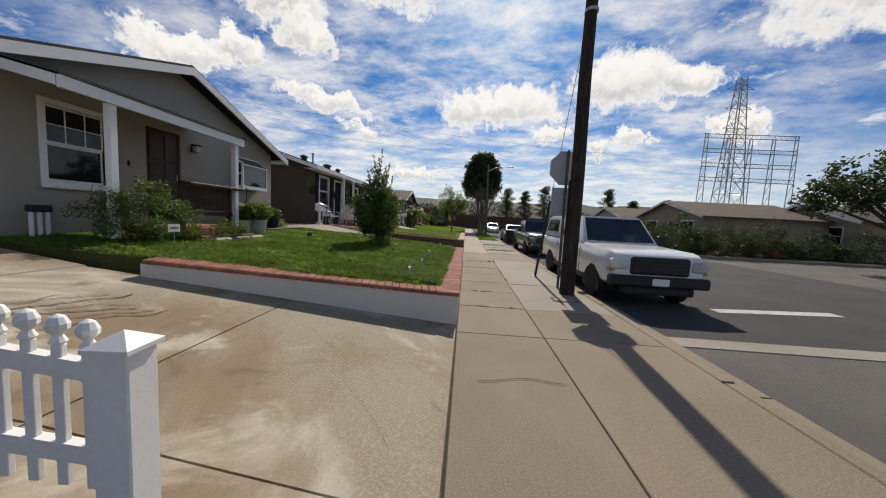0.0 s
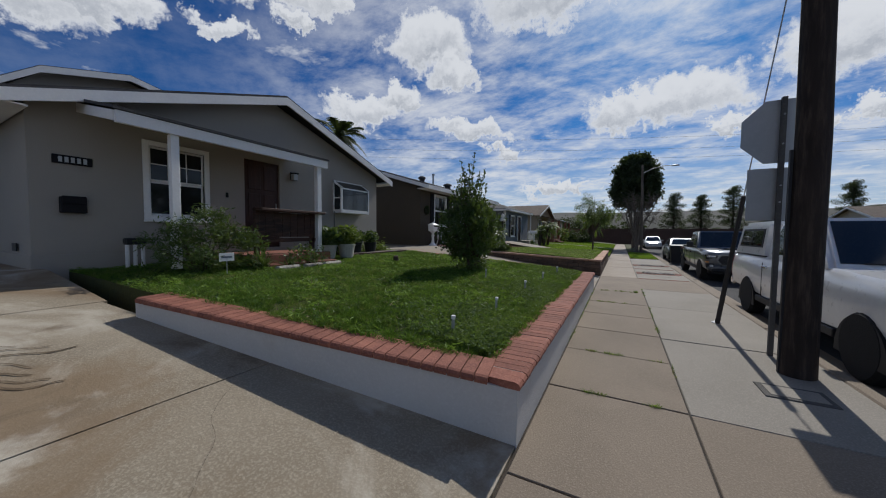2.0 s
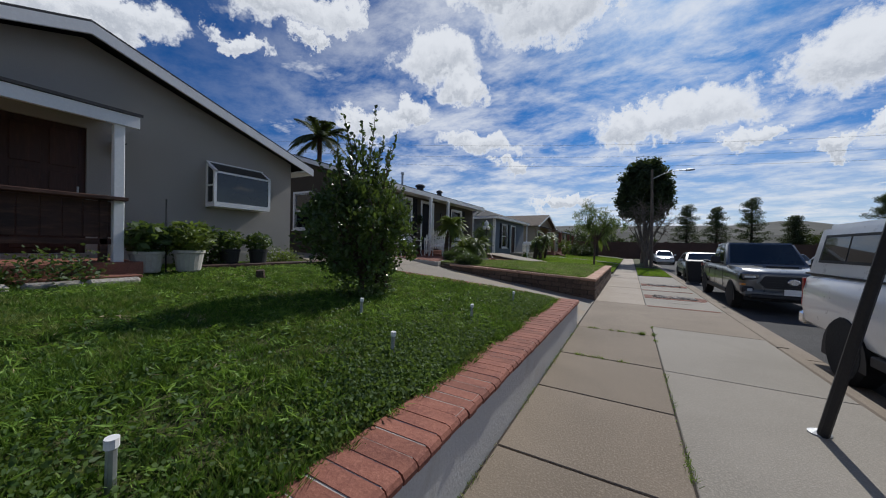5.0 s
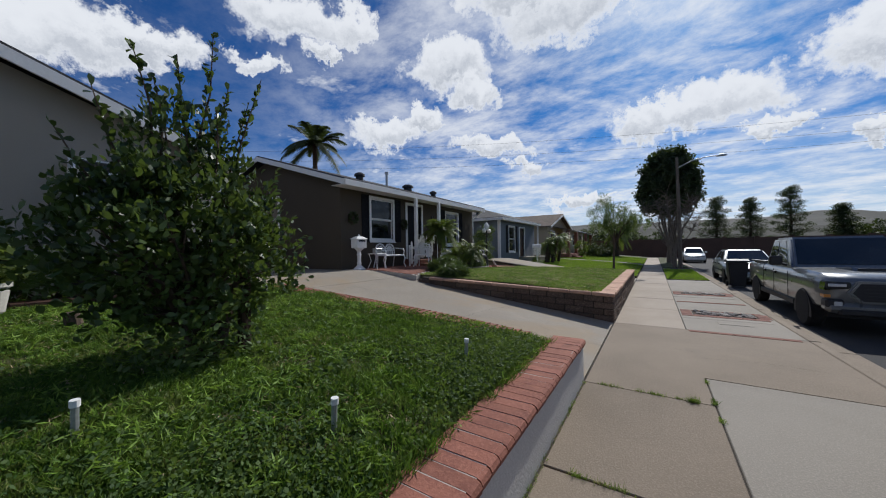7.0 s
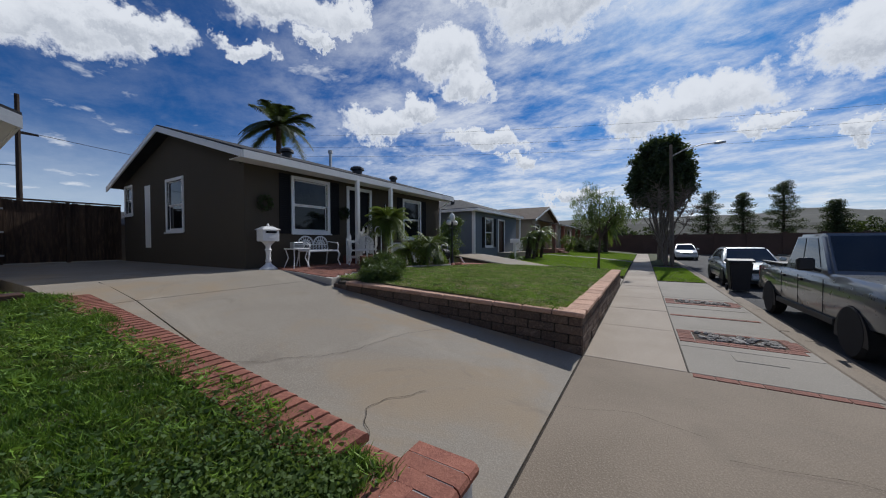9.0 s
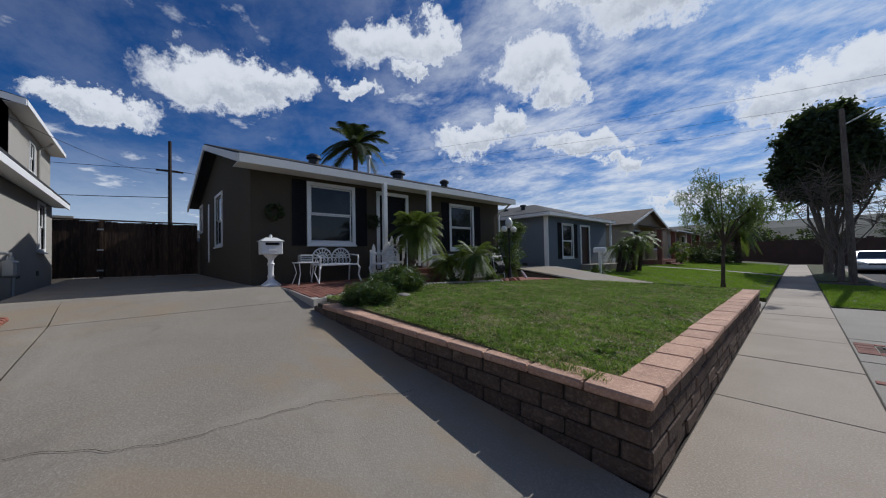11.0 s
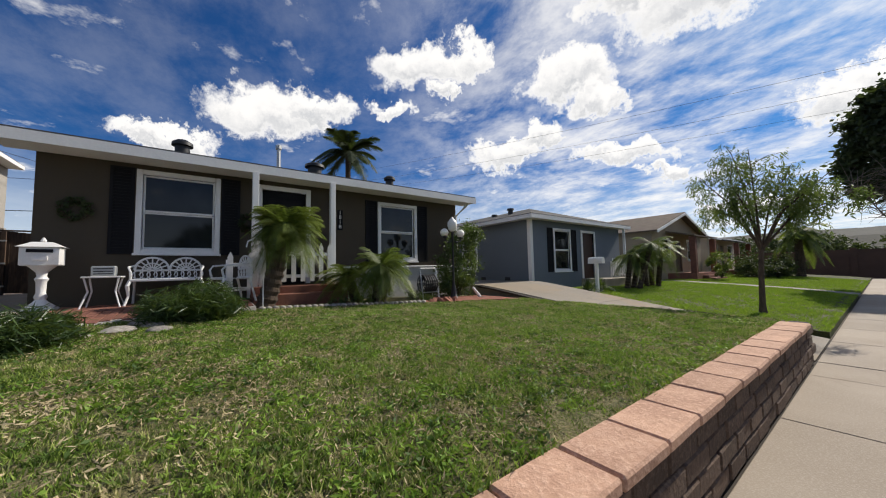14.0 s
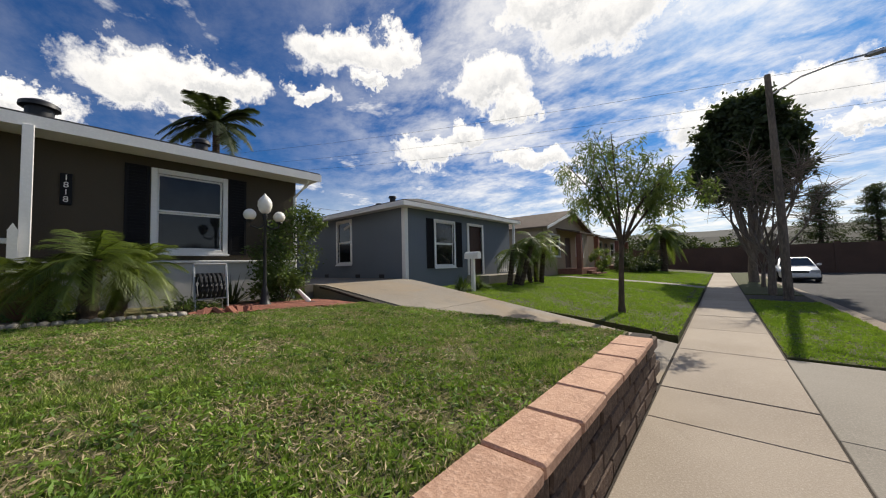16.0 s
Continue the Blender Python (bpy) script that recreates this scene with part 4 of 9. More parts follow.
def house_2():
    h = thing("house", "brown stucco bungalow with black shutters and white porch posts", "house")
    X, Y0, Y1, B = -8.25, 14.42, 23.0, 0.4
    RX, RZ, EX, EZ, BX = -12.3, 4.98, -7.68, 3.60, -16.4
    wall_with_openings("wall", STUCCO_BROWN, h, "x", X, -0.2, [(Y0, B), (Y1, B), (Y1, 3.42), (Y0, 3.42)],
                       [(15.70, 16.78, 1.88, 3.24), (17.62, 18.52, 1.15, 3.22), (20.42, 21.46, 1.74, 3.15)])
    wall_with_openings("wall", STUCCO_BROWN, h, "y", Y0, 0.2, [(BX, B), (X - 0.2, B), (X - 0.2, 3.65), (RX, 4.80), (BX, 3.65)],
                       [(-12.6, -11.55, 1.95, 3.38), (-14.5, -13.95, 1.4, 3.45), (-16.2, -15.6, 2.6, 3.5)])
    wall_with_openings("wall", STUCCO_BROWN, h, "y", Y1, -0.2, [(BX, B), (X - 0.2, B), (X - 0.2, 3.65), (RX, 4.80), (BX, 3.65)], [(-10.9, -10.0, 1.7, 3.1)])
    bar("wall", STUCCO_BROWN, h, BX, BX + 0.2, Y0 + 0.2, Y1 - 0.2, B, 3.5)
    window(h, "x", X, 1, 15.70, 16.78, 1.88, 3.24)
    window(h, "x", X, 1, 20.42, 21.46, 1.74, 3.15)
    window(h, "y", Y0, -1, -12.6, -11.55, 1.95, 3.38)
    window(h, "y", Y0, -1, -16.2, -15.6, 2.6, 3.5)
    window(h, "y", Y1, 1, -10.9, -10.0, 1.7, 3.1)
    bar("side_door", WHITE_PAINT, h, -14.5, -13.95, Y0 + 0.02, Y0 + 0.07, 1.4, 3.45, bevel=0.006, label="narrow white side door")
    for a, b, z0, z1 in ((15.27, 15.59, 1.78, 3.34), (16.89, 17.21, 1.78, 3.34), (19.98, 20.31, 1.64, 3.25), (21.57, 21.90, 1.64, 3.25)):
        shutter(h, X + 0.002, a, b, z0, z1)
    bm = bmesh.new()
    box(bm, X - 0.12, X - 0.07, 17.62, 18.52, 1.15, 3.22)
    door = part("door", bm, BLACK_PAINT, h, "dark front door in a white frame")
    for y0, y1, z0, z1 in ((17.52, 17.62, 1.15, 3.32), (18.52, 18.62, 1.15, 3.32), (17.62, 18.52, 3.22, 3.32)):
        bar("door_frame", WHITE_PAINT, door, X - 0.06, X + 0.03, y0, y1, z0, z1, bevel=0.005)
    for za, zb in ((1.3, 2.0), (2.15, 3.05)):
        bar("panel", BLACK_PAINT, door, X - 0.069, X - 0.05, 17.72, 18.42, za, zb, bevel=0.008)
    bm = bmesh.new()
    lathe(bm, [(0.03, 0), (0.035, 0.02), (0.03, 0.05), (0.01, 0.06)], 10, (0, 0, 0))
    bmesh.ops.transform(bm, matrix=pose(X - 0.07, 18.42, 2.1, 0, 90, 0), verts=bm.verts)
    part("handle", bm, STEEL, door)
    # roof: ridge along y
    over = 0.32
    roof_slab(h, "roof", [(EX, Y0 - over, EZ), (EX, Y1 + over, EZ), (RX, Y1 + over, RZ), (RX, Y0 - over, RZ)], 0.06, SHINGLE, "dark asphalt shingle roof")
    roof_slab(h, "roof", [(BX - 0.5, Y0 - over, EZ + 0.02), (BX - 0.5, Y1 + over, EZ + 0.02), (RX, Y1 + over, RZ), (RX, Y0 - over, RZ)], 0.06, SHINGLE)
    beam("eaves_board", h, (EX + 0.02, Y0 - over, EZ - 0.035), (EX + 0.02, Y1 + over, EZ - 0.035), 0.04, 0.17, WHITE_PAINT, "white eaves board")
    bm = bmesh.new()
    box(bm, X, EX, Y0 - over, Y1 + over, 3.42, 3.435)
    part("soffit", bm, WHITE_PAINT, h)
    for y in (Y0 - over - 0.02, Y1 + over + 0.02):
        beam("bargeboard", h, (EX, y, EZ - 0.04), (RX, y, RZ - 0.04), 0.04, 0.16, WHITE_PAINT, "white bargeboard")
        beam("bargeboard", h, (BX - 0.5, y, EZ - 0.02), (RX, y, RZ - 0.04), 0.04, 0.16, WHITE_PAINT)
    for y in (17.42, 18.95):
        bar("porch_post", WHITE_PAINT, h, -7.36 - 0.36, -7.25 - 0.36, y - 0.055, y + 0.055, 0.95, 3.42, bevel=0.006, label="square white porch post")
    # downpipe at the corner
    bm = bmesh.new()
    tube(bm, [(EX - 0.02, Y1 + 0.1, 3.45), (EX - 0.2, Y1 + 0.08, 3.3), (X + 0.06, Y1 - 0.05, 3.05), (X + 0.06, Y1 - 0.05, 0.8)], 0.04)
    part("downpipe", bm, WHITE_PAINT, h, "white downpipe")
    # porch steps
    bar("porch_floor", BRICK_PAVER, h, X, -7.45, 17.35, 19.1, 0.5, 1.13, bevel=0.01, label="red brick porch floor")
    bar("step", BRICK_PAVER, h, -7.449, -7.12, 17.35, 19.1, 0.5, 0.99, bevel=0.01)
    # roof vents and pipe
    for x, y, r in ((-9.3, 16.2, 0.17), (-9.3, 19.0, 0.22), (-9.6, 21.4, 0.16)):
        z = EZ + (EX - x) * (RZ - EZ) / (EX - RX)
        bm = bmesh.new()
        lathe(bm, [(r * 0.8, -0.1), (r * 0.8, 0.12), (r * 1.15, 0.13), (r * 1.1, 0.2), (r * 0.6, 0.26), (0.02, 0.28)], 14, (x, y, z))
        part("roof_vent", bm, IRON_DARK, h, "dark domed roof vent", True)
    bm = bmesh.new()
    tube(bm, [(-9.8, 18.2, 4.1), (-9.8, 18.2, 4.72)], 0.05)
    tube(bm, [(-9.8, 18.2, 4.72), (-9.8, 18.2, 4.82)], 0.08)
    part("flue", bm, STEEL, h)
    return h


house_2()


def house_3():
    h = thing("house", "blue-grey stucco bungalow with a low hipped roof", "house")
    X, Y0, Y1, B = -8.25, 26.62, 33.6, 0.4
    wall_with_openings("wall", STUCCO_BLUE, h, "x", X, -0.2, [(Y0, B), (Y1, B), (Y1, 3.3), (Y0, 3.3)], [(28.15, 29.2, 1.32, 2.92), (30.2, 31.15, 0.9, 2.92)])
    wall_with_openings("wall", STUCCO_BLUE, h, "y", Y0, 0.2, [(-18, B), (X - 0.2, B), (X - 0.2, 3.3), (-18, 3.3)], [(-12.2, -11.3, 1.5, 3.1)])
    bar("wall", STUCCO_BLUE, h, -18, X - 0.2, Y1 - 0.2, Y1, B, 3.3)
    bar("corner_board", WHITE_PAINT, h, X + 0.002, X + 0.03, Y0 - 0.02, Y0 + 0.12, 0.72, 3.3, label="white corner board")
    bar("corner_board", WHITE_PAINT, h, X - 0.12, X + 0.001, Y0 - 0.03, Y0 - 0.002, 0.72, 3.3)
    window(h, "x", X, 1, 28.15, 29.2, 1.32, 2.92)
    window(h, "y", Y0, -1, -12.2, -11.3, 1.5, 3.1)
    for a, b in ((27.65, 28.02), (29.32, 29.7)):
        shutter(h, X + 0.002, a, b, 1.22, 3.0)
    bm = bmesh.new()
    box(bm, X - 0.12, X - 0.06, 30.2, 31.15, 0.9, 2.92)
    door = part("door", bm, DOOR_WOOD, h, "dark brown front door")
    for y0, y1, z0, z1 in ((30.08, 30.2, 0.9, 3.02), (31.15, 31.27, 0.9, 3.02), (30.2, 31.15, 2.92, 3.02)):
        bar("door_frame", WHITE_PAINT, door, X - 0.05, X + 0.03, y0, y1, z0, z1)
    E, F, R = 3.42, -7.85, 4.45
    ya, yb, xb = Y0 - 0.4, Y1 + 0.4, -18.3
    ym = (ya + yb) / 2
    ridge = [(-11.0, ym, R), (-15.5, ym, R)]
    roof_slab(h, "roof", [(F, ya, E), (F, yb, E), ridge[0]], 0.05, SHINGLE_GREY, "dark hipped shingle roof")
    roof_slab(h, "roof", [(F, ya, E), ridge[0], ridge[1], (xb, ya, E)], 0.05, SHINGLE_GREY)
    roof_slab(h, "roof", [(F, yb, E), ridge[0], ridge[1], (xb, yb, E)], 0.05, SHINGLE_GREY)
    beam("eaves_board", h, (F + 0.01, ya, E - 0.03), (F + 0.01, yb, E - 0.03), 0.03, 0.15, WHITE_PAINT, "white eaves board")
    beam("eaves_board", h, (F, ya - 0.01, E - 0.03), (xb, ya - 0.01, E - 0.03), 0.03, 0.15, WHITE_PAINT)
    bm = bmesh.new()
    box(bm, X + 0.03, F, ya, yb, 3.26, 3.275)
    box(bm, xb, X + 0.03, ya, Y0 - 0.03, 3.26, 3.275)
    part("soffit", bm, WHITE_PAINT, h)
    bar("porch_post", WHITE_PAINT, h, -7.98, -7.88, 33.4, 33.5, 0.8, 3.26, bevel=0.005, label="white porch post")
    bar("porch_floor", CONCRETE_PALE, h, X, -7.2, 30.0, 33.6, 0.4, 0.88, bevel=0.01)
    for x in (-9.6, -11.0, -13.2):
        bar("vent", IRON_DARK, h, x, x + 0.28, Y0 - 0.012, Y0 - 0.002, 0.92, 1.05, label="small dark vent grille")
    for x, y in ((-10.4, 28.0), (-12.0, 28.6)):
        bm = bmesh.new()
        z = E + 0.3
        lathe(bm, [(0.12, -0.2), (0.12, 0.2), (0.17, 0.21), (0.15, 0.28), (0.02, 0.3)], 12, (x, y, z + 0.15))
        part("roof_vent", bm, IRON_DARK, h)
    return h


house_3()


def far_house(x, y0, y1, base, wall, roof, label, gable=True, height=2.7, depth=9.0, porch=True, turned=False):
    """A bungalow farther along the street with its gable or its eaves to the street."""
    h = thing("house", label, "house")
    s = 1 if not turned else -1
    e, ym = base + height, (y0 + y1) / 2
    top = e + 1.25
    outline = [(y0, base - 0.5), (y1, base - 0.5), (y1, e), (ym, top), (y0, e)] if gable else [(y0, base - 0.5), (y1, base - 0.5), (y1, e), (y0, e)]
    n = (y1 - y0) / 7.0
    ops = [(y0 + 0.9 * n, y0 + 2.1 * n, base + 0.9, base + 2.2), (y0 + 2.9 * n, y0 + 3.8 * n, base + 0.1, base + 2.15), (y0 + 4.7 * n, y0 + 6.0 * n, base + 0.9, base + 2.2)]
    wall_with_openings("wall", wall, h, "x", x, -0.2 * s, outline, ops)
    back = x - depth * s
    for y in (y0, y1 - 0.2):
        bar("wall", wall, h, *sorted((x - 0.2 * s, back)), y, y + 0.2, base - 0.5, e)
    bar("wall", wall, h, *sorted((back, back - 0.2 * s)), y0, y1, base - 0.5, e)
    window(h, "x", x, s, *ops[0], trim=0.08)
    window(h, "x", x, s, *ops[2], trim=0.08)
    d0, d1 = sorted((x - 0.12 * s, x - 0.06 * s))
    bar("door", DOOR_WOOD, h, d0, d1, ops[1][0], ops[1][1], ops[1][2], ops[1][3], label="dark front door")
    f = x + 0.45 * s
    for ya in (y0 - 0.4, y1 + 0.4):
        roof_slab(h, "roof", [(f, ya, e - 0.08), (f, ym, top + 0.1), (back, ym, top + 0.1), (back, ya, e - 0.08)] if gable else
                  [(f, y0 - 0.4, e), (f, y1 + 0.4, e), (x - depth / 2 * s, y1 + 0.4, top), (x - depth / 2 * s, y0 - 0.4, top)] if ya < ym else
                  [(back, y0 - 0.4, e), (back, y1 + 0.4, e), (x - depth / 2 * s, y1 + 0.4, top), (x - depth / 2 * s, y0 - 0.4, top)], 0.08, roof, "shingle roof")
        if gable:
            beam("bargeboard", h, (f + 0.02 * s, ya, e - 0.1), (f + 0.02 * s, ym, top + 0.05), 0.04, 0.16, WHITE_PAINT)
    if not gable:
        beam("eaves_board", h, (f + 0.02 * s, y0 - 0.4, e - 0.02), (f + 0.02 * s, y1 + 0.4, e - 0.02), 0.04, 0.15, WHITE_PAINT)
    if porch:
        px = x + 1.5 * s
        roof_slab(h, "porch_roof", [(px, ym - 2.2, e - 0.35), (px, ym + 2.2, e - 0.35), (x, ym + 2.2, e + 0.0), (x, ym - 2.2, e + 0.0)], 0.08, roof)
        for y in (ym - 2.0, ym + 1.8):
            bar("porch_pillar", BRICK_PAVER, h, *sorted((px - 0.35 * s, px - 0.05 * s)), y, y + 0.3, base - 0.5, e - 0.45, label="red brick porch pillar")
        bar("porch_floor", BRICK_PAVER, h, *sorted((x, px)), ym - 2.2, ym + 2.2, base - 0.5, base + 0.05)
        for k in range(2):
            bar("step", BRICK_PAVER, h, *sorted((px + (0.3 * k + 0.001) * s, px + 0.3 * (k + 1) * s)), ym - 1.2, ym + 1.2, base - 0.5, base - 0.10 - 0.15 * k)
    return h


far_house(-8.4, 38.0, 46.5, 0.85, STUCCO_TAN, SHINGLE_BROWN, "tan bungalow with a gable and brick porch pillars")
far_house(-8.6, 49.0, 57.0, 0.85, STUCCO_CREAM, SHINGLE_GREY, "cream bungalow with eaves to the street", gable=False)
far_house(17.5, 26.5, 36.0, 0.15, STUCCO_TAN, SHINGLE_BROWN, "tan bungalow across the street behind shrubs", turned=True, porch=False)
far_house(18.0, 41.0, 50.0, 0.15, STUCCO_CREAM, SHINGLE_BROWN, "cream bungalow across the street", turned=True, porch=False)
far_house(26.5, 24.5, 33.0, 0.15, STUCCO_TAN, SHINGLE_GREY, "brown-roofed bungalow round the corner", turned=True, porch=False)

# boundary wall closing the street
bm = bmesh.new()
box(bm, -30, 60, 63, 63.25, -0.3, 2.45)
for i in range(30):
    box(bm, -30 + i * 3.1, -29.6 + i * 3.1, 62.9, 63.35, -0.3, 2.6)
structure("wall_south", bm, BLOCKWALL, "long brown block wall closing the street")

# ---- plants ----
RNG = np.random.default_rng(7)


def diamonds(centres, length, width, droop=0.0, up=0.3, spread=0.35, bend=0.25):
    """Small pointed leaves: one four-cornered blade at each centre."""
    n = len(centres)
    way = RNG.normal(size=(n, 3))
    way[:, 2] = way[:, 2] * 0.6 + up - droop
    way /= np.linalg.norm(way, axis=1)[:, None]
    side = np.cross(way, RNG.normal(size=(n, 3)))
    side /= np.linalg.norm(side, axis=1)[:, None]
    face = np.cross(way, side)
    size = length * (1 + spread * RNG.uniform(-1, 1, n))[:, None]
    wide = width * (1 + spread * RNG.uniform(-1, 1, n))[:, None]
    base = centres - way * size * 0.5
    tip = centres + way * size * 0.5 - face * size * bend * 0.3
    verts = np.stack([base, centres + side * wide * 0.5, tip, centres - side * wide * 0.5], 1).reshape(-1, 3)
    return verts, np.arange(4 * n).reshape(-1, 4)


def ball_points(n, centre, radius, hollow=0.0):
    d = RNG.normal(size=(n, 3))
    d /= np.linalg.norm(d, axis=1)[:, None]
    r = (hollow + (1 - hollow) * RNG.uniform(0, 1, n) ** 0.45)[:, None]
    return np.array(centre) + d * r * np.array(radius)


def clumped(n, blobs, clumps, tight):
    """n points gathered in clumps that fill the ellipsoids blobs (centre, radius)."""
    sizes = np.array([r[0] * r[1] * r[2] for _, r in blobs]) ** 0.7
    hubs = np.concatenate([ball_points(max(3, int(clumps * s / sizes.sum())), c, r, 0.35) for (c, r), s in zip(blobs, sizes)])
    pick = RNG.integers(0, len(hubs), n)
    return hubs[pick] + RNG.normal(size=(n, 3)) * tight, hubs


def limbs(bm, foot, fork, hubs, r0, count, seg=6):
    """A trunk from foot to fork, then limbs to some of the hubs."""
    foot, fork = Vector(foot), Vector(fork)
    mid = (foot + fork) / 2 + Vector((random.uniform(-1, 1), random.uniform(-1, 1), 0)) * r0 * 0.5
    tube(bm, [foot, foot + (mid - foot) * 0.15, mid, fork], [r0 * 1.35, r0, r0 * 0.85, r0 * 0.7], 9)
    order = list(range(len(hubs)))
    random.shuffle(order)
    for i in order[:count]:
        end = Vector(hubs[i])
        start = foot + (fork - foot) * random.uniform(0.75, 1.0)
        knee = start + (end - start) * 0.5 + Vector((random.uniform(-1, 1), random.uniform(-1, 1), random.uniform(0, 1))) * (end - start).length * 0.12
        tube(bm, [start, knee, end], [r0 * 0.42, r0 * 0.25, r0 * 0.06], seg)


def tree(name, label, foot, fork_h, r0, blobs, leaves, leaf, mat, bark=BARK, clumps=60, tight=0.2, arms=14, droop=0.0, group="", category="tree"):
    """blobs: crown ellipsoids in metres from the foot."""
    t = thing(name, label, category, foot, group=group)
    spots, hubs = clumped(leaves, blobs, clumps, tight)
    bm = bmesh.new()
    limbs(bm, (0, 0, -0.15), (0, 0, fork_h), hubs, r0, arms)
    part("trunk", bm, bark, t, smooth=True)
    verts, faces = diamonds(spots, leaf[0], leaf[1], droop)
    crown = new("crown", quick_mesh("crown", verts, faces, mat))
    crown.parent = t
    return t


def shrub(label, foot, blobs, leaves, leaf, mat, clumps=40, tight=0.08, category="shrub", group=""):
    s = thing("shrub", label, category, foot, group=group)
    spots, hubs = clumped(leaves, blobs, clumps, tight)
    spots[:, 2] = np.maximum(spots[:, 2], 0.02)
    bm = bmesh.new()
    for i in range(min(10, len(hubs))):
        tube(bm, [(random.uniform(-0.05, 0.05), random.uniform(-0.05, 0.05), -0.08), tuple(hubs[i] * np.array((0.5, 0.5, 0.5))), tuple(hubs[i])], [0.012, 0.009, 0.004], 5)
    part("stems", bm, BARK, s)
    verts, faces = diamonds(spots, leaf[0], leaf[1])
    ob = new("foliage", quick_mesh("foliage", verts, faces, mat))
    ob.parent = s
    return s


def strap_plant(label, foot, count, length, width, mat, rise=0.9, category="plant", name="strap_leaf_plant", stiff=False, group=""):
    """Arching blades from one root."""
    p = thing(name, label, category, foot, group=group)
    vs, fs = [], []
    for i in range(count):
        a, out = RNG.uniform(0, 2 * math.pi), RNG.uniform(0.15, 1.0)
        size = length * RNG.uniform(0.65, 1.1)
        root = np.array([math.cos(a), math.sin(a), 0]) * RNG.uniform(0, 0.35) * length * 0.4
        d, side = np.array([math.cos(a), math.sin(a), 0]), np.array([-math.sin(a), math.cos(a), 0])
        base = len(vs)
        for k in range(4):
            u = k / 3
            reach = out * size * (u if stiff else u ** 1.2)
            z = size * rise * ((1 - 0.6 * out) * u if stiff else (u * (1.25 - out * 0.5) - 0.75 * out * u * u * u))
            w = width * (1 - u) ** 0.6 * 0.5 + 0.001
            c = root + d * reach + np.array([0, 0, max(z, -0.02)])
            vs += [c - side * w, c + side * w]
        fs += [(base + 2 * k, base + 2 * k + 1, base + 2 * k + 3, base + 2 * k + 2) for k in range(3)]
    ob = new("foliage", quick_mesh("foliage", np.array(vs), np.array(fs), mat))
    ob.parent = p
    return p


def palm(label, foot, height, r0, fronds, reach, mat, lean=(0, 0), name="palm", fallen=0.5, leaflet=0.32, group="", crown_up=0.5, stems=1):
    p = thing(name, label, "palm tree", foot, group=group)
    tops = []
    for s in range(stems):
        off = Vector((0.22 * math.cos(2.1 * s), 0.3 * math.sin(2.1 * s), 0)) if stems > 1 else Vector()
        top = Vector((lean[0] + off.x * 1.8, lean[1] + off.y * 1.8, height * (1 - 0.12 * s)))
        bm = bmesh.new()
        n = max(6, int(height / 0.07))
        pts = [off + (top - off) * (k / n) + Vector((0, 0, -0.1 if k == 0 else 0)) for k in range(n + 1)]
        tube(bm, pts, [r0 * (1.12 if k % 2 else 0.92) * (1.15 - 0.2 * k / n) for k in range(n + 1)], 9)
        part("trunk", bm, BARK, p, "ringed brown palm trunk")
        tops.append(top)
    per = fronds // stems
    vs, fs = [], []
    for top in tops:
        for i in range(per):
            a = 2 * math.pi * (i + random.uniform(-0.3, 0.3)) / per * 3.0
            rise = random.uniform(-fallen, crown_up + 0.5)
            size = reach * random.uniform(0.8, 1.1)
            d = Vector((math.cos(a), math.sin(a), 0))
            spine = []
            for k in range(13):
                u = k / 12
                out = size * u * (1 - 0.18 * u)
                spine.append(top + d * out * math.cos(rise * 0.7) + Vector((0, 0, size * (math.sin(rise) * u - 0.62 * u * u * (0.7 + 0.3 * math.cos(rise))))))
            side = d.cross(Vector((0, 0, 1)))
            base = len(vs)
            for k in range(12):
                vs += [tuple(spine[k] - side * 0.008), tuple(spine[k] + side * 0.008)]
            fs += [(base + 2 * k, base + 2 * k + 1, base + 2 * k + 3, base + 2 * k + 2) for k in range(11)]
            for k in range(2, 46):
                u = k / 46
                pos = spine[min(int(u * 12), 11)].lerp(spine[min(int(u * 12) + 1, 12)], u * 12 - int(u * 12))
                way = (spine[min(int(u * 12) + 1, 12)] - spine[max(int(u * 12) - 1, 0)]).normalized()
                ll = leaflet * math.sin(math.pi * (0.12 + 0.85 * u)) * size / reach
                for s in (-1, 1):
                    tip = pos + (side * s * 0.85 + way * 0.6 + Vector((0, 0, -0.35 + random.uniform(-0.15, 0.15)))) * ll
                    w = way * (0.009 if reach < 2 else 0.02) * (reach / 1.2)
                    b = len(vs)
                    vs += [tuple(pos - w), tuple(pos + w), tuple(tip), tuple(tip - w * 0.2)]
                    fs.append((b, b + 1, b + 2, b + 3))
    ob = new("fronds", quick_mesh("fronds", np.array(vs), np.array(fs), mat))
    ob.parent = p
    return p


def in_outline(points, outline):
    inside = np.zeros(len(points), bool)
    x, y = points[:, 0], points[:, 1]
    n = len(outline)
    for i in range(n):
        (xa, ya), (xb, yb) = outline[i], outline[(i + 1) % n]
        cross = ((ya > y) != (yb > y)) & (x < (xb - xa) * (y - ya) / (yb - ya + 1e-12) + xa)
        inside ^= cross
    return inside


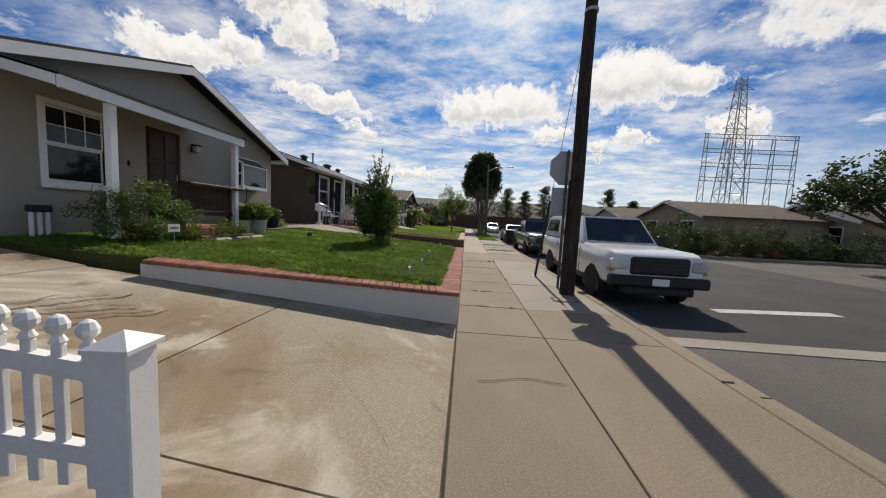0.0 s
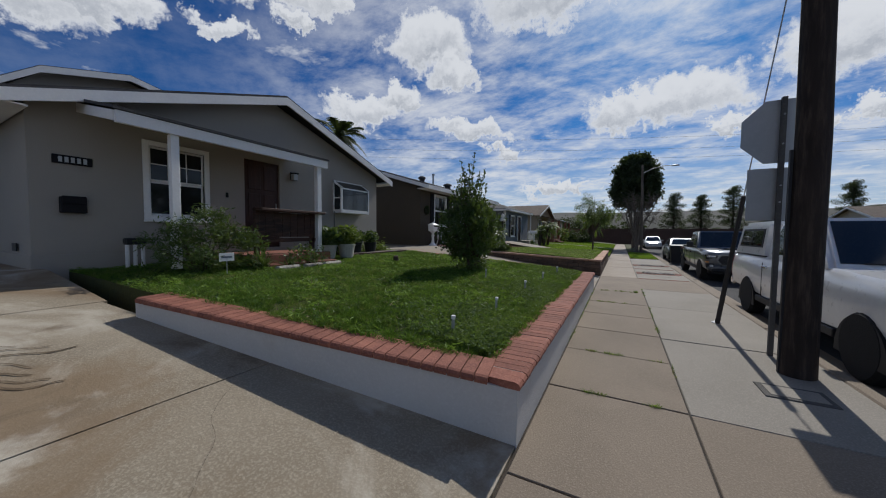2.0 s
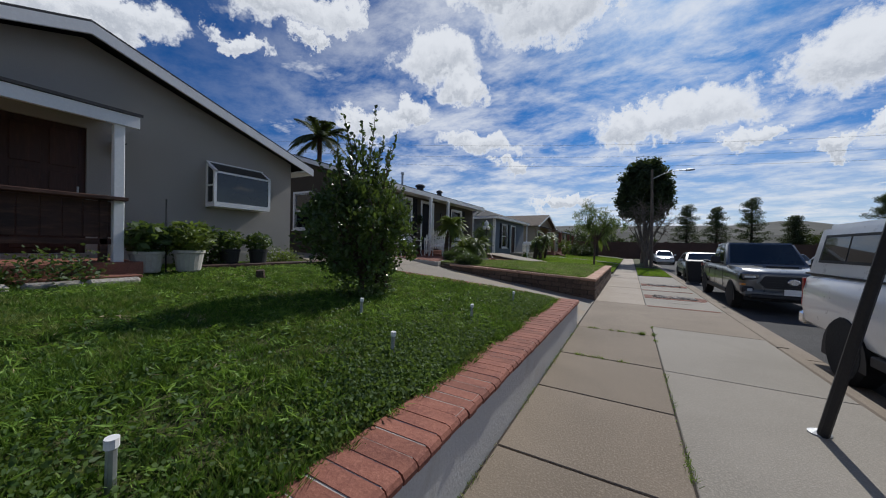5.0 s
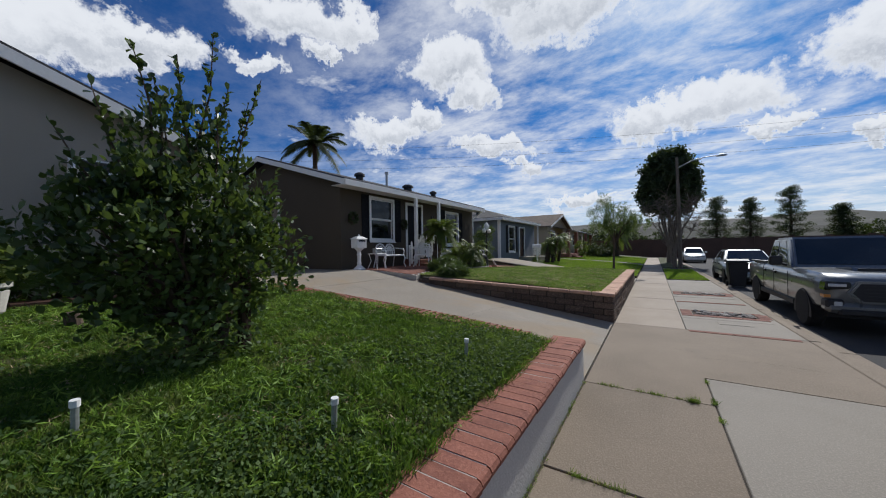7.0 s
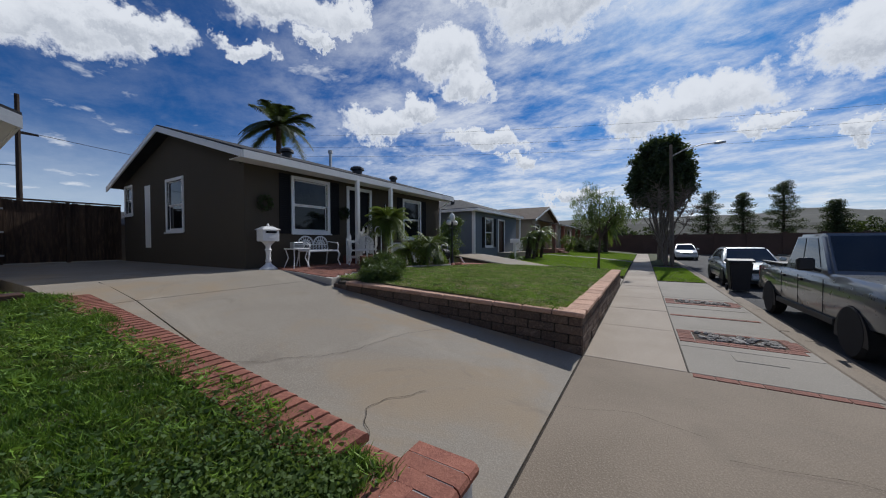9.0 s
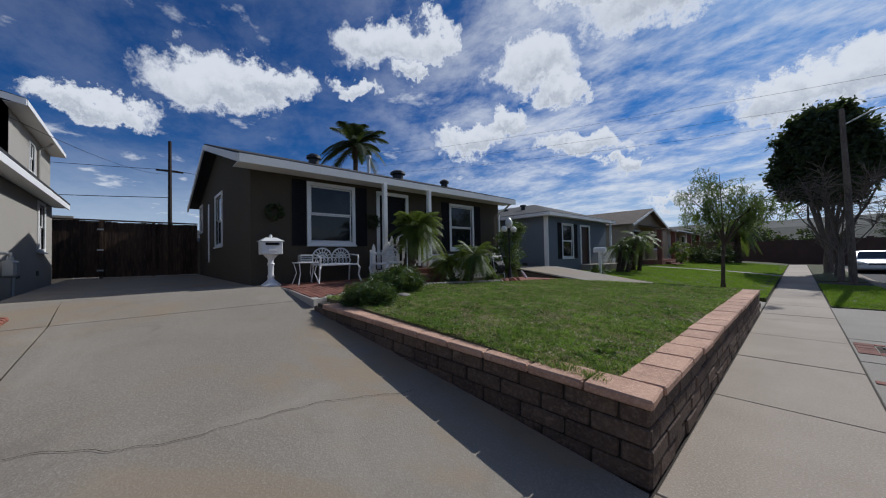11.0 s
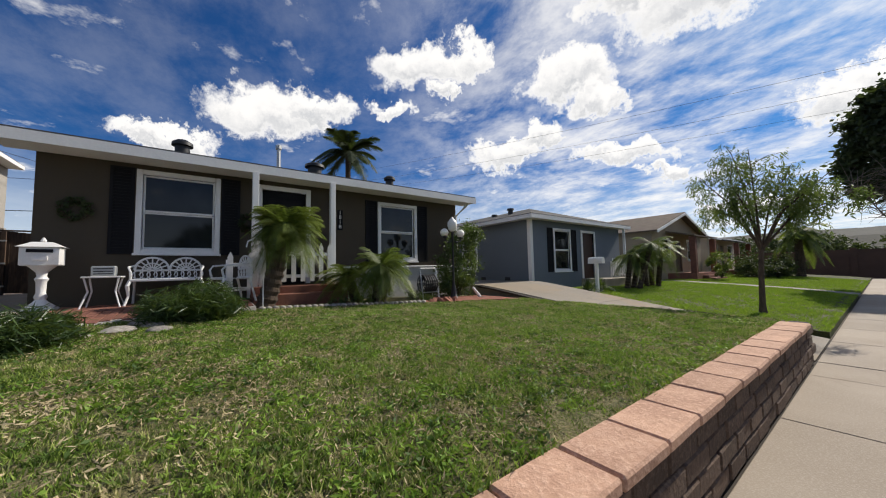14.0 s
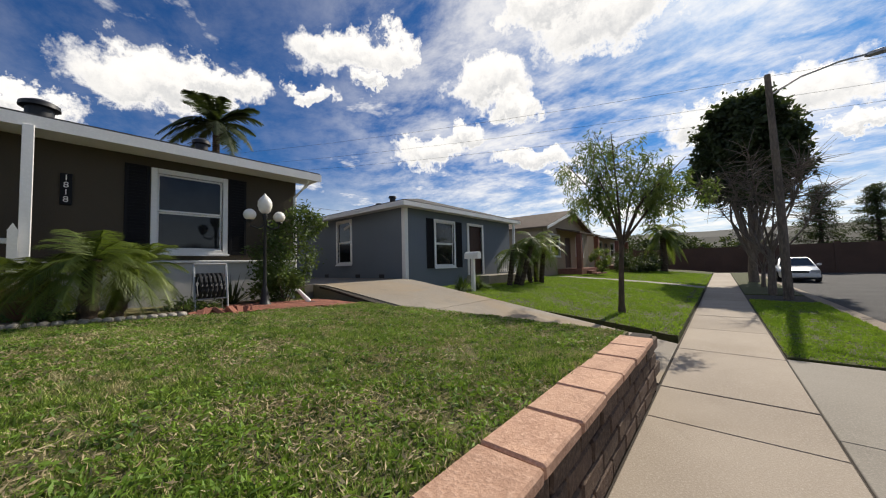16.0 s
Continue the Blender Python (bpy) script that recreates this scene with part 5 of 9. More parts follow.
def grass(label, outline, near, count, tall, mat, density=None, wide=0.007):
    xs, ys = [p[0] for p in outline], [p[1] for p in outline]
    pts = np.stack([RNG.uniform(min(xs), max(xs), count), RNG.uniform(min(ys), max(ys), count)], 1)
    keep = in_outline(pts, outline)
    if density is not None:
        keep &= RNG.uniform(0, 1, count) < density(pts)
    pts = pts[keep]
    n = len(pts)
    z = np.array([lawn_z(x, y, near) if near is not None else 0.02 for x, y in pts]) - 0.005
    a = RNG.uniform(0, 2 * math.pi, n)
    # clumps of taller and shorter growth
    x, y = pts[:, 0], pts[:, 1]
    lump = 0.72 + 0.3 * np.sin(x * 3.1 + 1.3 * np.sin(y * 2.3)) * np.sin(y * 2.7 + 1.1 * np.sin(x * 1.9)) + 0.42 * np.sin(x * 13.0 + 2.1 * np.sin(y * 7.3)) * np.sin(y * 11.7 + 1.9 * np.sin(x * 8.9))
    lump = np.maximum(lump, 0.2)
    high = tall * RNG.uniform(0.4, 1.25, n) * lump
    lean = RNG.uniform(0.2, 1.2, n) * high
    b = RNG.uniform(0, 2 * math.pi, n)
    w = wide * RNG.uniform(0.6, 1.4, n)
    root = np.stack([pts[:, 0], pts[:, 1], z], 1)
    side = np.stack([np.cos(a), np.sin(a), 0 * a], 1) * w[:, None]
    tip = root + np.stack([np.cos(b) * lean, np.sin(b) * lean, high], 1)
    verts = np.stack([root - side, root + side, tip], 1).reshape(-1, 3)
    ob = new("grass", quick_mesh("grass", verts, np.arange(3 * n).reshape(-1, 3), mat))
    return tagged(ob, label, "grass", "", "stuff")


def patchy(p):
    x, y = p[:, 0], p[:, 1]
    v = np.sin(x * 2.3 + 1.7 * np.sin(y * 1.9)) * np.sin(y * 2.9 + 1.3 * np.sin(x * 2.7)) + 0.6 * np.sin(x * 7.1 + 2.0 * np.sin(y * 5.3)) * np.sin(y * 6.7)
    return np.clip(0.85 + 0.3 * v, 0.5, 1.0)


grass("thick uneven green grass with long tufts", LAWN_1, 0.43, 520000, 0.068, GRASS_LUSH, wide=0.0055)
grass("short worn grass with dry straw patches", MOWN_2, 0.545, 420000, 0.045, GRASS_DRY, wide=0.0055, density=patchy)
grass("bright green mown grass", LAWN_3, 0.10, 110000, 0.05, GRASS_BRIGHT, wide=0.011)
grass("green mown grass farther along", [(EDGE, 37.9), (EDGE, 52), (-8, 52), (-8, 37.9)], 0.10, 60000, 0.05, GRASS_BRIGHT, wide=0.018)
grass("green grass of the roadside strip", [(SPLIT + 0.03, 25.45), (KERB - 0.02, 25.45), (KERB - 0.02, 33.1), (SPLIT + 0.03, 33.1)], None, 30000, 0.05, GRASS_BRIGHT, wide=0.009)
# coarse tufts that break up the lawns
def tufts(label, outline, near, hubs, per, mat, size, reach=0.05, high=0.035):
    xs, ys = [p[0] for p in outline], [p[1] for p in outline]
    mid = np.stack([RNG.uniform(min(xs), max(xs), hubs), RNG.uniform(min(ys), max(ys), hubs)], 1)
    v = np.sin(mid[:, 0] * 1.9 + 1.5 * np.sin(mid[:, 1] * 1.4)) * np.sin(mid[:, 1] * 2.2 + 1.2 * np.sin(mid[:, 0] * 2.1)) + RNG.normal(size=hubs) * 0.5
    mid = mid[in_outline(mid, outline) & (v > -0.25)]
    grow = RNG.uniform(0.5, 1.5, len(mid))
    pick = RNG.integers(0, len(mid), len(mid) * per)
    p = mid[pick] + RNG.normal(size=(len(pick), 2)) * reach * grow[pick][:, None]
    p = p[in_outline(p, outline)]
    at = np.stack([p[:, 0], p[:, 1], np.array([lawn_z(x, y, near) for x, y in p]) + RNG.uniform(0.008, high, len(p))], 1)
    verts, faces = diamonds(at, size[0], size[1], up=0.25)
    tagged(new("lawn_tufts", quick_mesh("lawn_tufts", verts, faces, mat)), label, "grass", "", "stuff")


TUFT_GREEN = leaf_material("tuft_green", ((0.27, 0.42, 0.06), (0.20, 0.34, 0.045), (0.08, 0.16, 0.02)), 0.6, 0.4)
TUFT_DARK = leaf_material("tuft_dark", ((0.09, 0.16, 0.025), (0.06, 0.12, 0.02), (0.025, 0.06, 0.01)), 0.6, 0.35)
TUFT_STRAW = leaf_material("tuft_straw", ((0.55, 0.45, 0.28), (0.46, 0.37, 0.22), (0.28, 0.21, 0.12)), 0.8, 0.2)
tufts("bright green coarse tufts in the worn lawn", MOWN_2, 0.545, 2600, 26, TUFT_GREEN, (0.040, 0.012))
tufts("dark green broad-leaved tufts in the worn lawn", MOWN_2, 0.545, 1100, 26, TUFT_DARK, (0.036, 0.015))
tufts("dry straw-coloured litter in the worn lawn", MOWN_2, 0.545, 3600, 22, TUFT_STRAW, (0.042, 0.008), 0.07, 0.03)
tufts("bright green long tufts in the lush lawn", LAWN_1, 0.43, 2200, 26, TUFT_GREEN, (0.075, 0.010), 0.06, 0.06)
tufts("dark green broad tufts in the lush lawn", LAWN_1, 0.43, 1500, 26, TUFT_DARK, (0.045, 0.022), 0.07, 0.05)
tufts("dry yellow litter in the lush lawn", LAWN_1, 0.43, 500, 20, TUFT_STRAW, (0.05, 0.008), 0.10, 0.03)
# low clover along the top of the white wall
pts = np.stack([-1.27 - RNG.gamma(1.3, 0.30, 75000), RNG.uniform(4.5, 11.3, 75000)], 1)
pts = pts[(pts[:, 0] > -3.2) & (np.sin(pts[:, 1] * 2.1 + pts[:, 0] * 1.3) + RNG.normal(size=75000) * 0.6 > -0.1)]
spots = np.stack([pts[:, 0], pts[:, 1], np.array([lawn_z(x, y, 0.43) for x, y in pts]) + RNG.uniform(0.01, 0.075, len(pts))], 1)
verts, faces = diamonds(spots, 0.023, 0.020, up=0.0)
tagged(new("clover", quick_mesh("clover", verts, faces, CLOVER)), "dark low clover along the wall top", "ground cover", "", "stuff")

# small dense tree on the first lawn
def broad_leaves(centres, ways, length, width):
    """Rounded leaves, widest beyond the middle, six corners each, slightly cupped."""
    n = len(centres)
    ways = ways / np.linalg.norm(ways, axis=1)[:, None]
    side = np.cross(ways, RNG.normal(size=(n, 3)))
    side /= np.linalg.norm(side, axis=1)[:, None]
    face = np.cross(ways, side)
    size = length * RNG.uniform(0.65, 1.2, n)[:, None]
    wide = width * RNG.uniform(0.75, 1.2, n)[:, None]
    outline = ((0.0, 0.0), (0.35, 0.38), (0.72, 0.5), (1.0, 0.06), (0.72, -0.5), (0.35, -0.38))
    rows = [centres + ways * size * u + side * wide * v + face * size * 0.22 * (abs(v) - 0.6 * u * u) for u, v in outline]
    return np.stack(rows, 1).reshape(-1, 3), np.arange(6 * n).reshape(-1, 6)


def lawn_tree():
    t = thing("small_tree", "dense small tree with dark glossy leaves on the lawn", "tree", (-3.4, 8.85, 0.62))
    blobs = [((0, -0.06, 1.05), (0.60, 0.68, 0.74)), ((-0.05, -0.42, 0.92), (0.44, 0.46, 0.55)), ((0.12, 0.36, 0.85), (0.44, 0.43, 0.50)),
             ((0.0, -0.08, 1.70), (0.33, 0.38, 0.42)), ((0.0, 0.0, 0.50), (0.50, 0.60, 0.26)), ((0.2, 0.14, 1.15), (0.33, 0.36, 0.5))]
    spots, hubs = clumped(9000, blobs, 320, 0.055)
    ways = RNG.normal(size=(len(spots), 3)) * 0.8 + (spots - np.array((0, 0, 0.5))) * 0.6 + np.array((0, 0, 0.45))
    bm = bmesh.new()
    limbs(bm, (0, 0, -0.15), (0, 0, 0.35), hubs, 0.05, 60)
    tube(bm, [(0.08, 0.14, -0.15), (0.1, 0.18, 0.2), (0.12, 0.3, 0.7)], [0.045, 0.04, 0.02], 8)
    # upright shoots: root in the crown, tip
    leaf_at, leaf_way = [spots], [ways]
    for bx, by, bz, tx, ty, tz in ((0, -0.3, 1.5, -0.1, -0.44, 2.45), (0.02, -0.25, 1.6, 0.0, -0.30, 2.2), (0, 0.0, 1.6, 0.05, -0.12, 2.42), (0, 0.05, 1.7, 0.05, 0.22, 2.72), (0.1, 0.2, 1.4, 0.2, 0.30, 2.25),
                                   (0.1, 0.3, 1.2, 0.25, 0.64, 2.42), (0.1, 0.25, 1.2, 0.2, 0.52, 2.2), (0.2, 0.5, 0.9, 0.3, 0.78, 1.62), (0, -0.6, 1.2, -0.1, -0.95, 1.72), (0, -0.5, 1.4, 0.1, -0.75, 1.98),
                                   (-0.3, 0.0, 1.5, -0.45, 0.05, 2.1), (0.3, 0.1, 1.4, 0.5, 0.05, 1.95), (0.2, 0.6, 0.8, 0.25, 1.02, 1.2), (0, -0.8, 0.8, 0.0, -1.22, 0.85)):
        a, b = Vector((bx * 0.75, by * 0.75, bz)), Vector((tx * 0.75, ty * 0.75, tz))
        mid = a.lerp(b, 0.5) + Vector((random.uniform(-0.05, 0.05), random.uniform(-0.05, 0.05), 0))
        tube(bm, [a, mid, b], [0.010, 0.007, 0.003], 5)
        n = int((b - a).length / 0.018)
        u = RNG.uniform(0.0, 1.0, n)[:, None]
        along = np.array(a) * (1 - u) ** 2 + 2 * np.array(mid) * u * (1 - u) + np.array(b) * u ** 2
        leaf_at.append(along)
        leaf_way.append(RNG.normal(size=(n, 3)) * 0.55 + np.array((b - a).normalized()) * 0.8)
    part("trunk", bm, BARK, t, smooth=True)
    verts, faces = broad_leaves(np.concatenate(leaf_at), np.concatenate(leaf_way), 0.070, 0.036)
    crown = new("crown", quick_mesh("crown", verts, faces, LEAF_DARK))
    crown.parent = t


lawn_tree()
shrub("low green weeds at the foot of the small tree", (-3.4, 8.85, 0.63), [((0, 0, 0.10), (0.4, 0.45, 0.12))], 900, (0.07, 0.03), LEAF_SHRUB)

# planting before the grey house
shrub("grey-green bushy shrub beside the porch post", (-6.3, 4.75, 0.8), [((0, 0.1, 0.5), (0.55, 0.75, 0.5)), ((0.1, 0.55, 0.35), (0.4, 0.45, 0.35)), ((-0.1, -0.3, 0.4), (0.4, 0.4, 0.4))], 6500, (0.085, 0.018), LEAF_SHRUB, clumps=90, tight=0.07)
strap_plant("green strap-leaved plant in the bed", (-6.1, 5.65, 0.82), 70, 0.5, 0.03, LEAF_SHRUB)
strap_plant("low green bedding plant", (-5.95, 6.1, 0.82), 50, 0.32, 0.03, LEAF_SHRUB)
shrub("low bedding plants by the path", (-6.0, 6.5, 0.82), [((0, 0, 0.15), (0.3, 0.4, 0.15))], 700, (0.06, 0.03), LEAF_SHRUB)
shrub("leafy shrub under the garden window", (-7.1, 8.6, 0.86), [((0, 0, 0.35), (0.35, 0.5, 0.35))], 1500, (0.08, 0.04), LEAF_SHRUB)
shrub("low pale green plants at the wall", (-7.2, 10.0, 0.86), [((0, 0, 0.14), (0.3, 0.6, 0.15))], 900, (0.06, 0.03), LEAF_PALM)


def pot_plant(foot, r, h, spread_r, count, mat_leaf, label, pot=TERRACOTTA, leaf=(0.10, 0.05)):
    p = thing("potted_plant", label, "plant pot", foot)
    bm = bmesh.new()
    lathe(bm, [(r * 0.72, 0), (r * 0.8, 0.02), (r, h * 0.85), (r * 1.08, h * 0.87), (r * 1.08, h), (r * 0.95, h), (r * 0.9, h - 0.05)], 18)
    part("pot", bm, pot, p, smooth=False)
    spots = ball_points(count, (0, 0, h + spread_r * 0.6), (spread_r, spread_r, spread_r * 0.7), 0.2)
    verts, faces = diamonds(spots, leaf[0], leaf[1])
    ob = new("foliage", quick_mesh("foliage", verts, faces, mat_leaf))
    ob.parent = p
    bm = bmesh.new()
    for i in range(7):
        s = spots[i]
        tube(bm, [(0, 0, h - 0.06), tuple(s)], [0.008, 0.004], 5)
    part("stems", bm, LEAF_SHRUB, p)
    return p


pot_plant((-6.45, 7.5, 0.86), 0.2, 0.32, 0.34, 420, LEAF_SHRUB, "pale pot with a broad-leaved plant by the porch", leaf=(0.15, 0.07))
pot_plant((-6.35, 8.0, 0.86), 0.2, 0.34, 0.36, 420, LEAF_PALM, "pale pot with a tall yellow-green plant", leaf=(0.18, 0.05))
pot_plant((-6.9, 8.9, 0.86), 0.17, 0.34, 0.28, 350, LEAF_SHRUB, "black pot with a leafy plant", pot=PLASTIC)
pot_plant((-6.8, 9.4, 0.86), 0.17, 0.34, 0.26, 350, LEAF_SHRUB, "black nursery pot with green leaves", pot=PLASTIC)

# planting before the brown house
palm("pygmy date palm leaning out over the bed", (-6.95, 17.5, 0.72), 1.5, 0.14, 84, 0.9, LEAF_PALM, (0.08, 0.35), leaflet=0.25, crown_up=0.75)
palm("clump of three small date palms", (-6.85, 19.5, 0.66), 0.85, 0.09, 108, 0.85, LEAF_PALM, (0.0, 0.05), leaflet=0.24, stems=3, crown_up=0.8)
shrub("low dense mound of dark narrow leaves by the patio", (-5.85, 16.5, 0.76), [((0, 0, 0.18), (0.52, 0.56, 0.26)), ((0.05, 0.1, 0.26), (0.36, 0.36, 0.22))], 9000, (0.17, 0.013), LEAF_DARK, clumps=260, tight=0.05)
shrub("smaller dense mound of dark narrow leaves", (-4.85, 15.3, 0.74), [((0, 0, 0.12), (0.42, 0.36, 0.20))], 5500, (0.15, 0.012), LEAF_DARK, clumps=180, tight=0.05)
strap_plant("dark spiky rosette plant at the wall", (-7.35, 21.35, 0.68), 70, 0.62, 0.035, LEAF_FAR, rise=1.0, stiff=True)
shrub("tall leafy shrub behind the lamp post", (-7.45, 22.4, 0.62), [((0, 0, 1.0), (0.55, 0.7, 0.95)), ((0.1, 0.3, 1.6), (0.4, 0.45, 0.6)), ((0.05, -0.2, 0.6), (0.5, 0.6, 0.6))], 7000, (0.075, 0.04), LEAF_SHRUB, clumps=110, tight=0.08)
for y, s in ((18.75, 0.16), (19.2, 0.2), (20.5, 0.18), (20.75, 0.14)):
    shrub("low bedding plant behind the stone edging", (-6.65, y, 0.68), [((0, 0, s * 0.6), (s, s * 1.3, s * 0.6))], 350, (0.05, 0.025), LEAF_SHRUB, clumps=14, tight=0.04)

# before the blue-grey house
strap_plant("clump of dark strap leaves beside the drive", (-6.2, 26.9, 0.5), 240, 0.6, 0.03, LEAF_SHRUB)
strap_plant("clump of dark strap leaves by the wall", (-6.4, 28.0, 0.52), 240, 0.6, 0.03, LEAF_SHRUB)
palm("thick clump of leaning small palms", (-6.3, 30.4, 0.5), 1.75, 0.09, 54, 1.1, LEAF_PALM, (0.2, 0.4), leaflet=0.3, stems=3)
palm("second clump of small palms", (-6.3, 32.2, 0.5), 1.6, 0.09, 48, 1.1, LEAF_PALM, (0.1, -0.2), leaflet=0.3, stems=3)
def pepper_tree():
    t = thing("pepper_tree", "slender young pepper tree with sparse drooping foliage", "tree", (-2.05, 27.1, 0.34))
    bm = bmesh.new()
    fork = Vector((0.06, 0.0, 1.35))
    tube(bm, [(0, 0, -0.15), (0.0, 0, 0.1), (0.02, 0.02, 0.8), fork], [0.085, 0.06, 0.052, 0.048], 9)
    tips = []
    for k, (x, y, z) in enumerate(((-0.75, -0.3, 3.0), (-0.35, 0.3, 3.7), (0.05, -0.4, 3.45), (0.5, 0.4, 3.1), (1.05, -0.2, 2.75), (-0.9, 0.5, 2.5), (0.75, 0.6, 2.6), (-0.2, -0.8, 2.8), (1.25, 0.3, 2.35))):
        end = Vector((x * 1.2, y * 1.2, z * 1.06))
        start = fork + Vector((0, 0, random.uniform(-0.1, 0.05)))
        knee = start.lerp(end, 0.45) + Vector((-x * 0.12, -y * 0.12, 0.18))
        tube(bm, [start, knee, end], [0.030, 0.020, 0.006], 7)
        for j in range(8):
            u = random.uniform(0.35, 1.0)
            root = start.lerp(knee, u / 0.45) if u < 0.45 else knee.lerp(end, (u - 0.45) / 0.55)
            out = Vector((random.gauss(0, 1), random.gauss(0, 1), random.uniform(-0.1, 0.9))).normalized() * random.uniform(0.25, 0.6)
            tube(bm, [root, root + out * 0.6 + Vector((0, 0, 0.05)), root + out], [0.009, 0.006, 0.003], 5)
            tips += [root + out, root + out * 0.6]
    part("trunk", bm, BARK, t, smooth=True)
    at, ways = [], []
    for tip in tips:
        for k in range(random.randint(3, 5)):
            size = random.uniform(0.2, 0.66)
            drift = Vector((random.gauss(0, 0.18), random.gauss(0, 0.18), -1))
            off = Vector((random.gauss(0, 0.07), random.gauss(0, 0.07), random.uniform(0, 0.08)))
            for i in range(int(size / 0.032)):
                at.append(tip + off + drift * (0.032 * i))
                ways.append((random.gauss(0, 0.8), random.gauss(0, 0.8), -0.75))
    verts, faces = broad_leaves(np.array([tuple(p) for p in at]), np.array(ways), 0.12, 0.024)
    crown = new("crown", quick_mesh("crown", verts, faces, LEAF_PEPPER))
    crown.parent = t


pepper_tree()
shrub("yellow-green bush at the brick porch", (-6.0, 41.0, 0.7), [((0, 0, 0.7), (0.6, 0.8, 0.7))], 1500, (0.14, 0.06), LEAF_PALM)
for x, y, s in ((-5.5, 46.5, 1.0), (-6.0, 49.5, 1.3), (-5.0, 53, 1.2), (-4.6, 47.8, 0.8)):
    shrub("rounded dark hedge shrub", (x, y, 0.5), [((0, 0, s * 0.6), (s, s * 1.2, s * 0.7))], 1800, (0.16, 0.08), LEAF_FAR, tight=0.14)

# street trees
tree("street_tree", "tall dense dark egg-crowned street tree on forking pale limbs", (0.95, 43.5, -0.05), 1.6, 0.24,
     [((0, 0, 7.6), (2.25, 2.25, 2.5)), ((-1.1, 0.2, 6.3), (1.3, 1.5, 1.9)), ((0.9, -0.2, 6.6), (1.5, 1.5, 2.2)), ((0.2, 0, 9.0), (1.5, 1.5, 1.0)), ((0.3, 0.2, 5.2), (1.5, 1.4, 0.9))],
     30000, (0.30, 0.15), LEAF_FAR, bark=BARK_PALE, clumps=420, tight=0.2, arms=15)


def bare_tree(foot, height, r0, label, spread=1.6, twigs=46):
    t = thing("bare_tree", label, "tree", foot)
    bm = bmesh.new()
    ends = []
    tube(bm, [(0, 0, -0.15), (0.02, 0, height * 0.15), (0.05, 0.03, height * 0.33)], [r0 * 1.3, r0, r0 * 0.8], 8)
    for i in range(8):
        a = 2.4 * i
        tip = Vector((math.cos(a) * spread * random.uniform(0.35, 0.8), math.sin(a) * spread * random.uniform(0.35, 0.8), height * random.uniform(0.65, 0.95)))
        start = Vector((0.03, 0, height * random.uniform(0.18, 0.33)))
        knee = start.lerp(tip, 0.5) + Vector((math.cos(a), math.sin(a), 0)) * 0.15
        tube(bm, [start, knee, tip], [r0 * 0.38, r0 * 0.22, r0 * 0.07], 6)
        ends.append((knee, tip))
    part("trunk", bm, BARK_PALE, t)
    bm = bmesh.new()
    for i in range(twigs * 4):
        k, e = random.choice(ends)
        s = k.lerp(e, random.uniform(0.0, 1.0))
        d = Vector((random.gauss(0, 1), random.gauss(0, 1), random.gauss(0.5, 0.7))).normalized()
        q = s + d * random.uniform(0.4, 1.1) * spread * 0.45
        tube(bm, [s, s.lerp(q, 0.5) + Vector((0, 0, 0.05)), q], [0.012, 0.008, 0.003], 4, False)
    part("twig", bm, BARK_PALE, t)
    return t


bare_tree((0.95, 35.6, 0.0), 5.2, 0.10, "leafless street tree with pale forking branches", 2.6, 130)
bare_tree((1.0, 39.5, 0.0), 3.2, 0.07, "small leafless tree on the grass strip", 1.2, 40)


def pine(foot, height, label, group="pines behind the wall"):
    t = thing("pine", label, "tree", foot, group=group)
    bm = bmesh.new()
    tube(bm, [(0, 0, -0.3), (0.1, 0, height * 0.5), (0, 0, height)], [0.22, 0.16, 0.05], 7)
    pts = []
    for i in range(30):
        z = height * (0.26 + 0.72 * i / 30)
        a = 2.4 * i
        reach = (1.75 - 1.35 * (i / 30)) * random.uniform(0.55, 1.25) * height / 7
        end = Vector((math.cos(a) * reach, math.sin(a) * reach, z + random.uniform(0.0, 0.35)))
        tube(bm, [(0, 0, z), end], [0.06, 0.02], 5)
        for k in (0.35, 0.75, 1.05):
            pts.append(ball_points(120, tuple(Vector((0, 0, z)).lerp(end, k)), (0.62, 0.62, 0.40)))
    part("trunk", bm, BARK, t)
    verts, faces = diamonds(np.concatenate(pts), 0.26, 0.05)
    ob = new("crown", quick_mesh("crown", verts, faces, LEAF_FAR))
    ob.parent = t
    return t


for x, y, hgt in ((7.2, 68, 8.5), (11.0, 69, 8.3), (15.2, 70, 9.6), (19.5, 69, 6.8), (26.5, 66, 9.2), (33, 70, 7.5), (41, 72, 8.0)):
    pine((x, y, -0.3), hgt, "dark pine standing behind the boundary wall")
for i, (x, y, r, hgt) in enumerate(((-9, 66, 3.2, 4.4), (-4, 67, 2.8, 4.2), (-14.5, 62, 3.4, 5.0), (1, 69, 2.4, 3.8), (-20, 58, 3.5, 5.5), (22, 70, 3.2, 4.6), (30, 73, 3.6, 4.8), (45, 68, 4, 5.0))):
    tree("background_tree", "dark spreading tree beyond the houses", (x, y, -0.3), 1.8, 0.25, [((0, 0, hgt * 0.62), (r, r, hgt * 0.42)), ((r * 0.4, 0, hgt * 0.5), (r * 0.7, r * 0.7, hgt * 0.35))], 3800, (0.36, 0.17), LEAF_FAR, clumps=90, tight=0.3, arms=12, group="trees beyond the houses")
palm("palm with hanging fronds by the end wall", (-4.0, 52.0, 0.4), 3.4, 0.22, 34, 2.2, LEAF_PALM, leaflet=0.5, fallen=0.9)
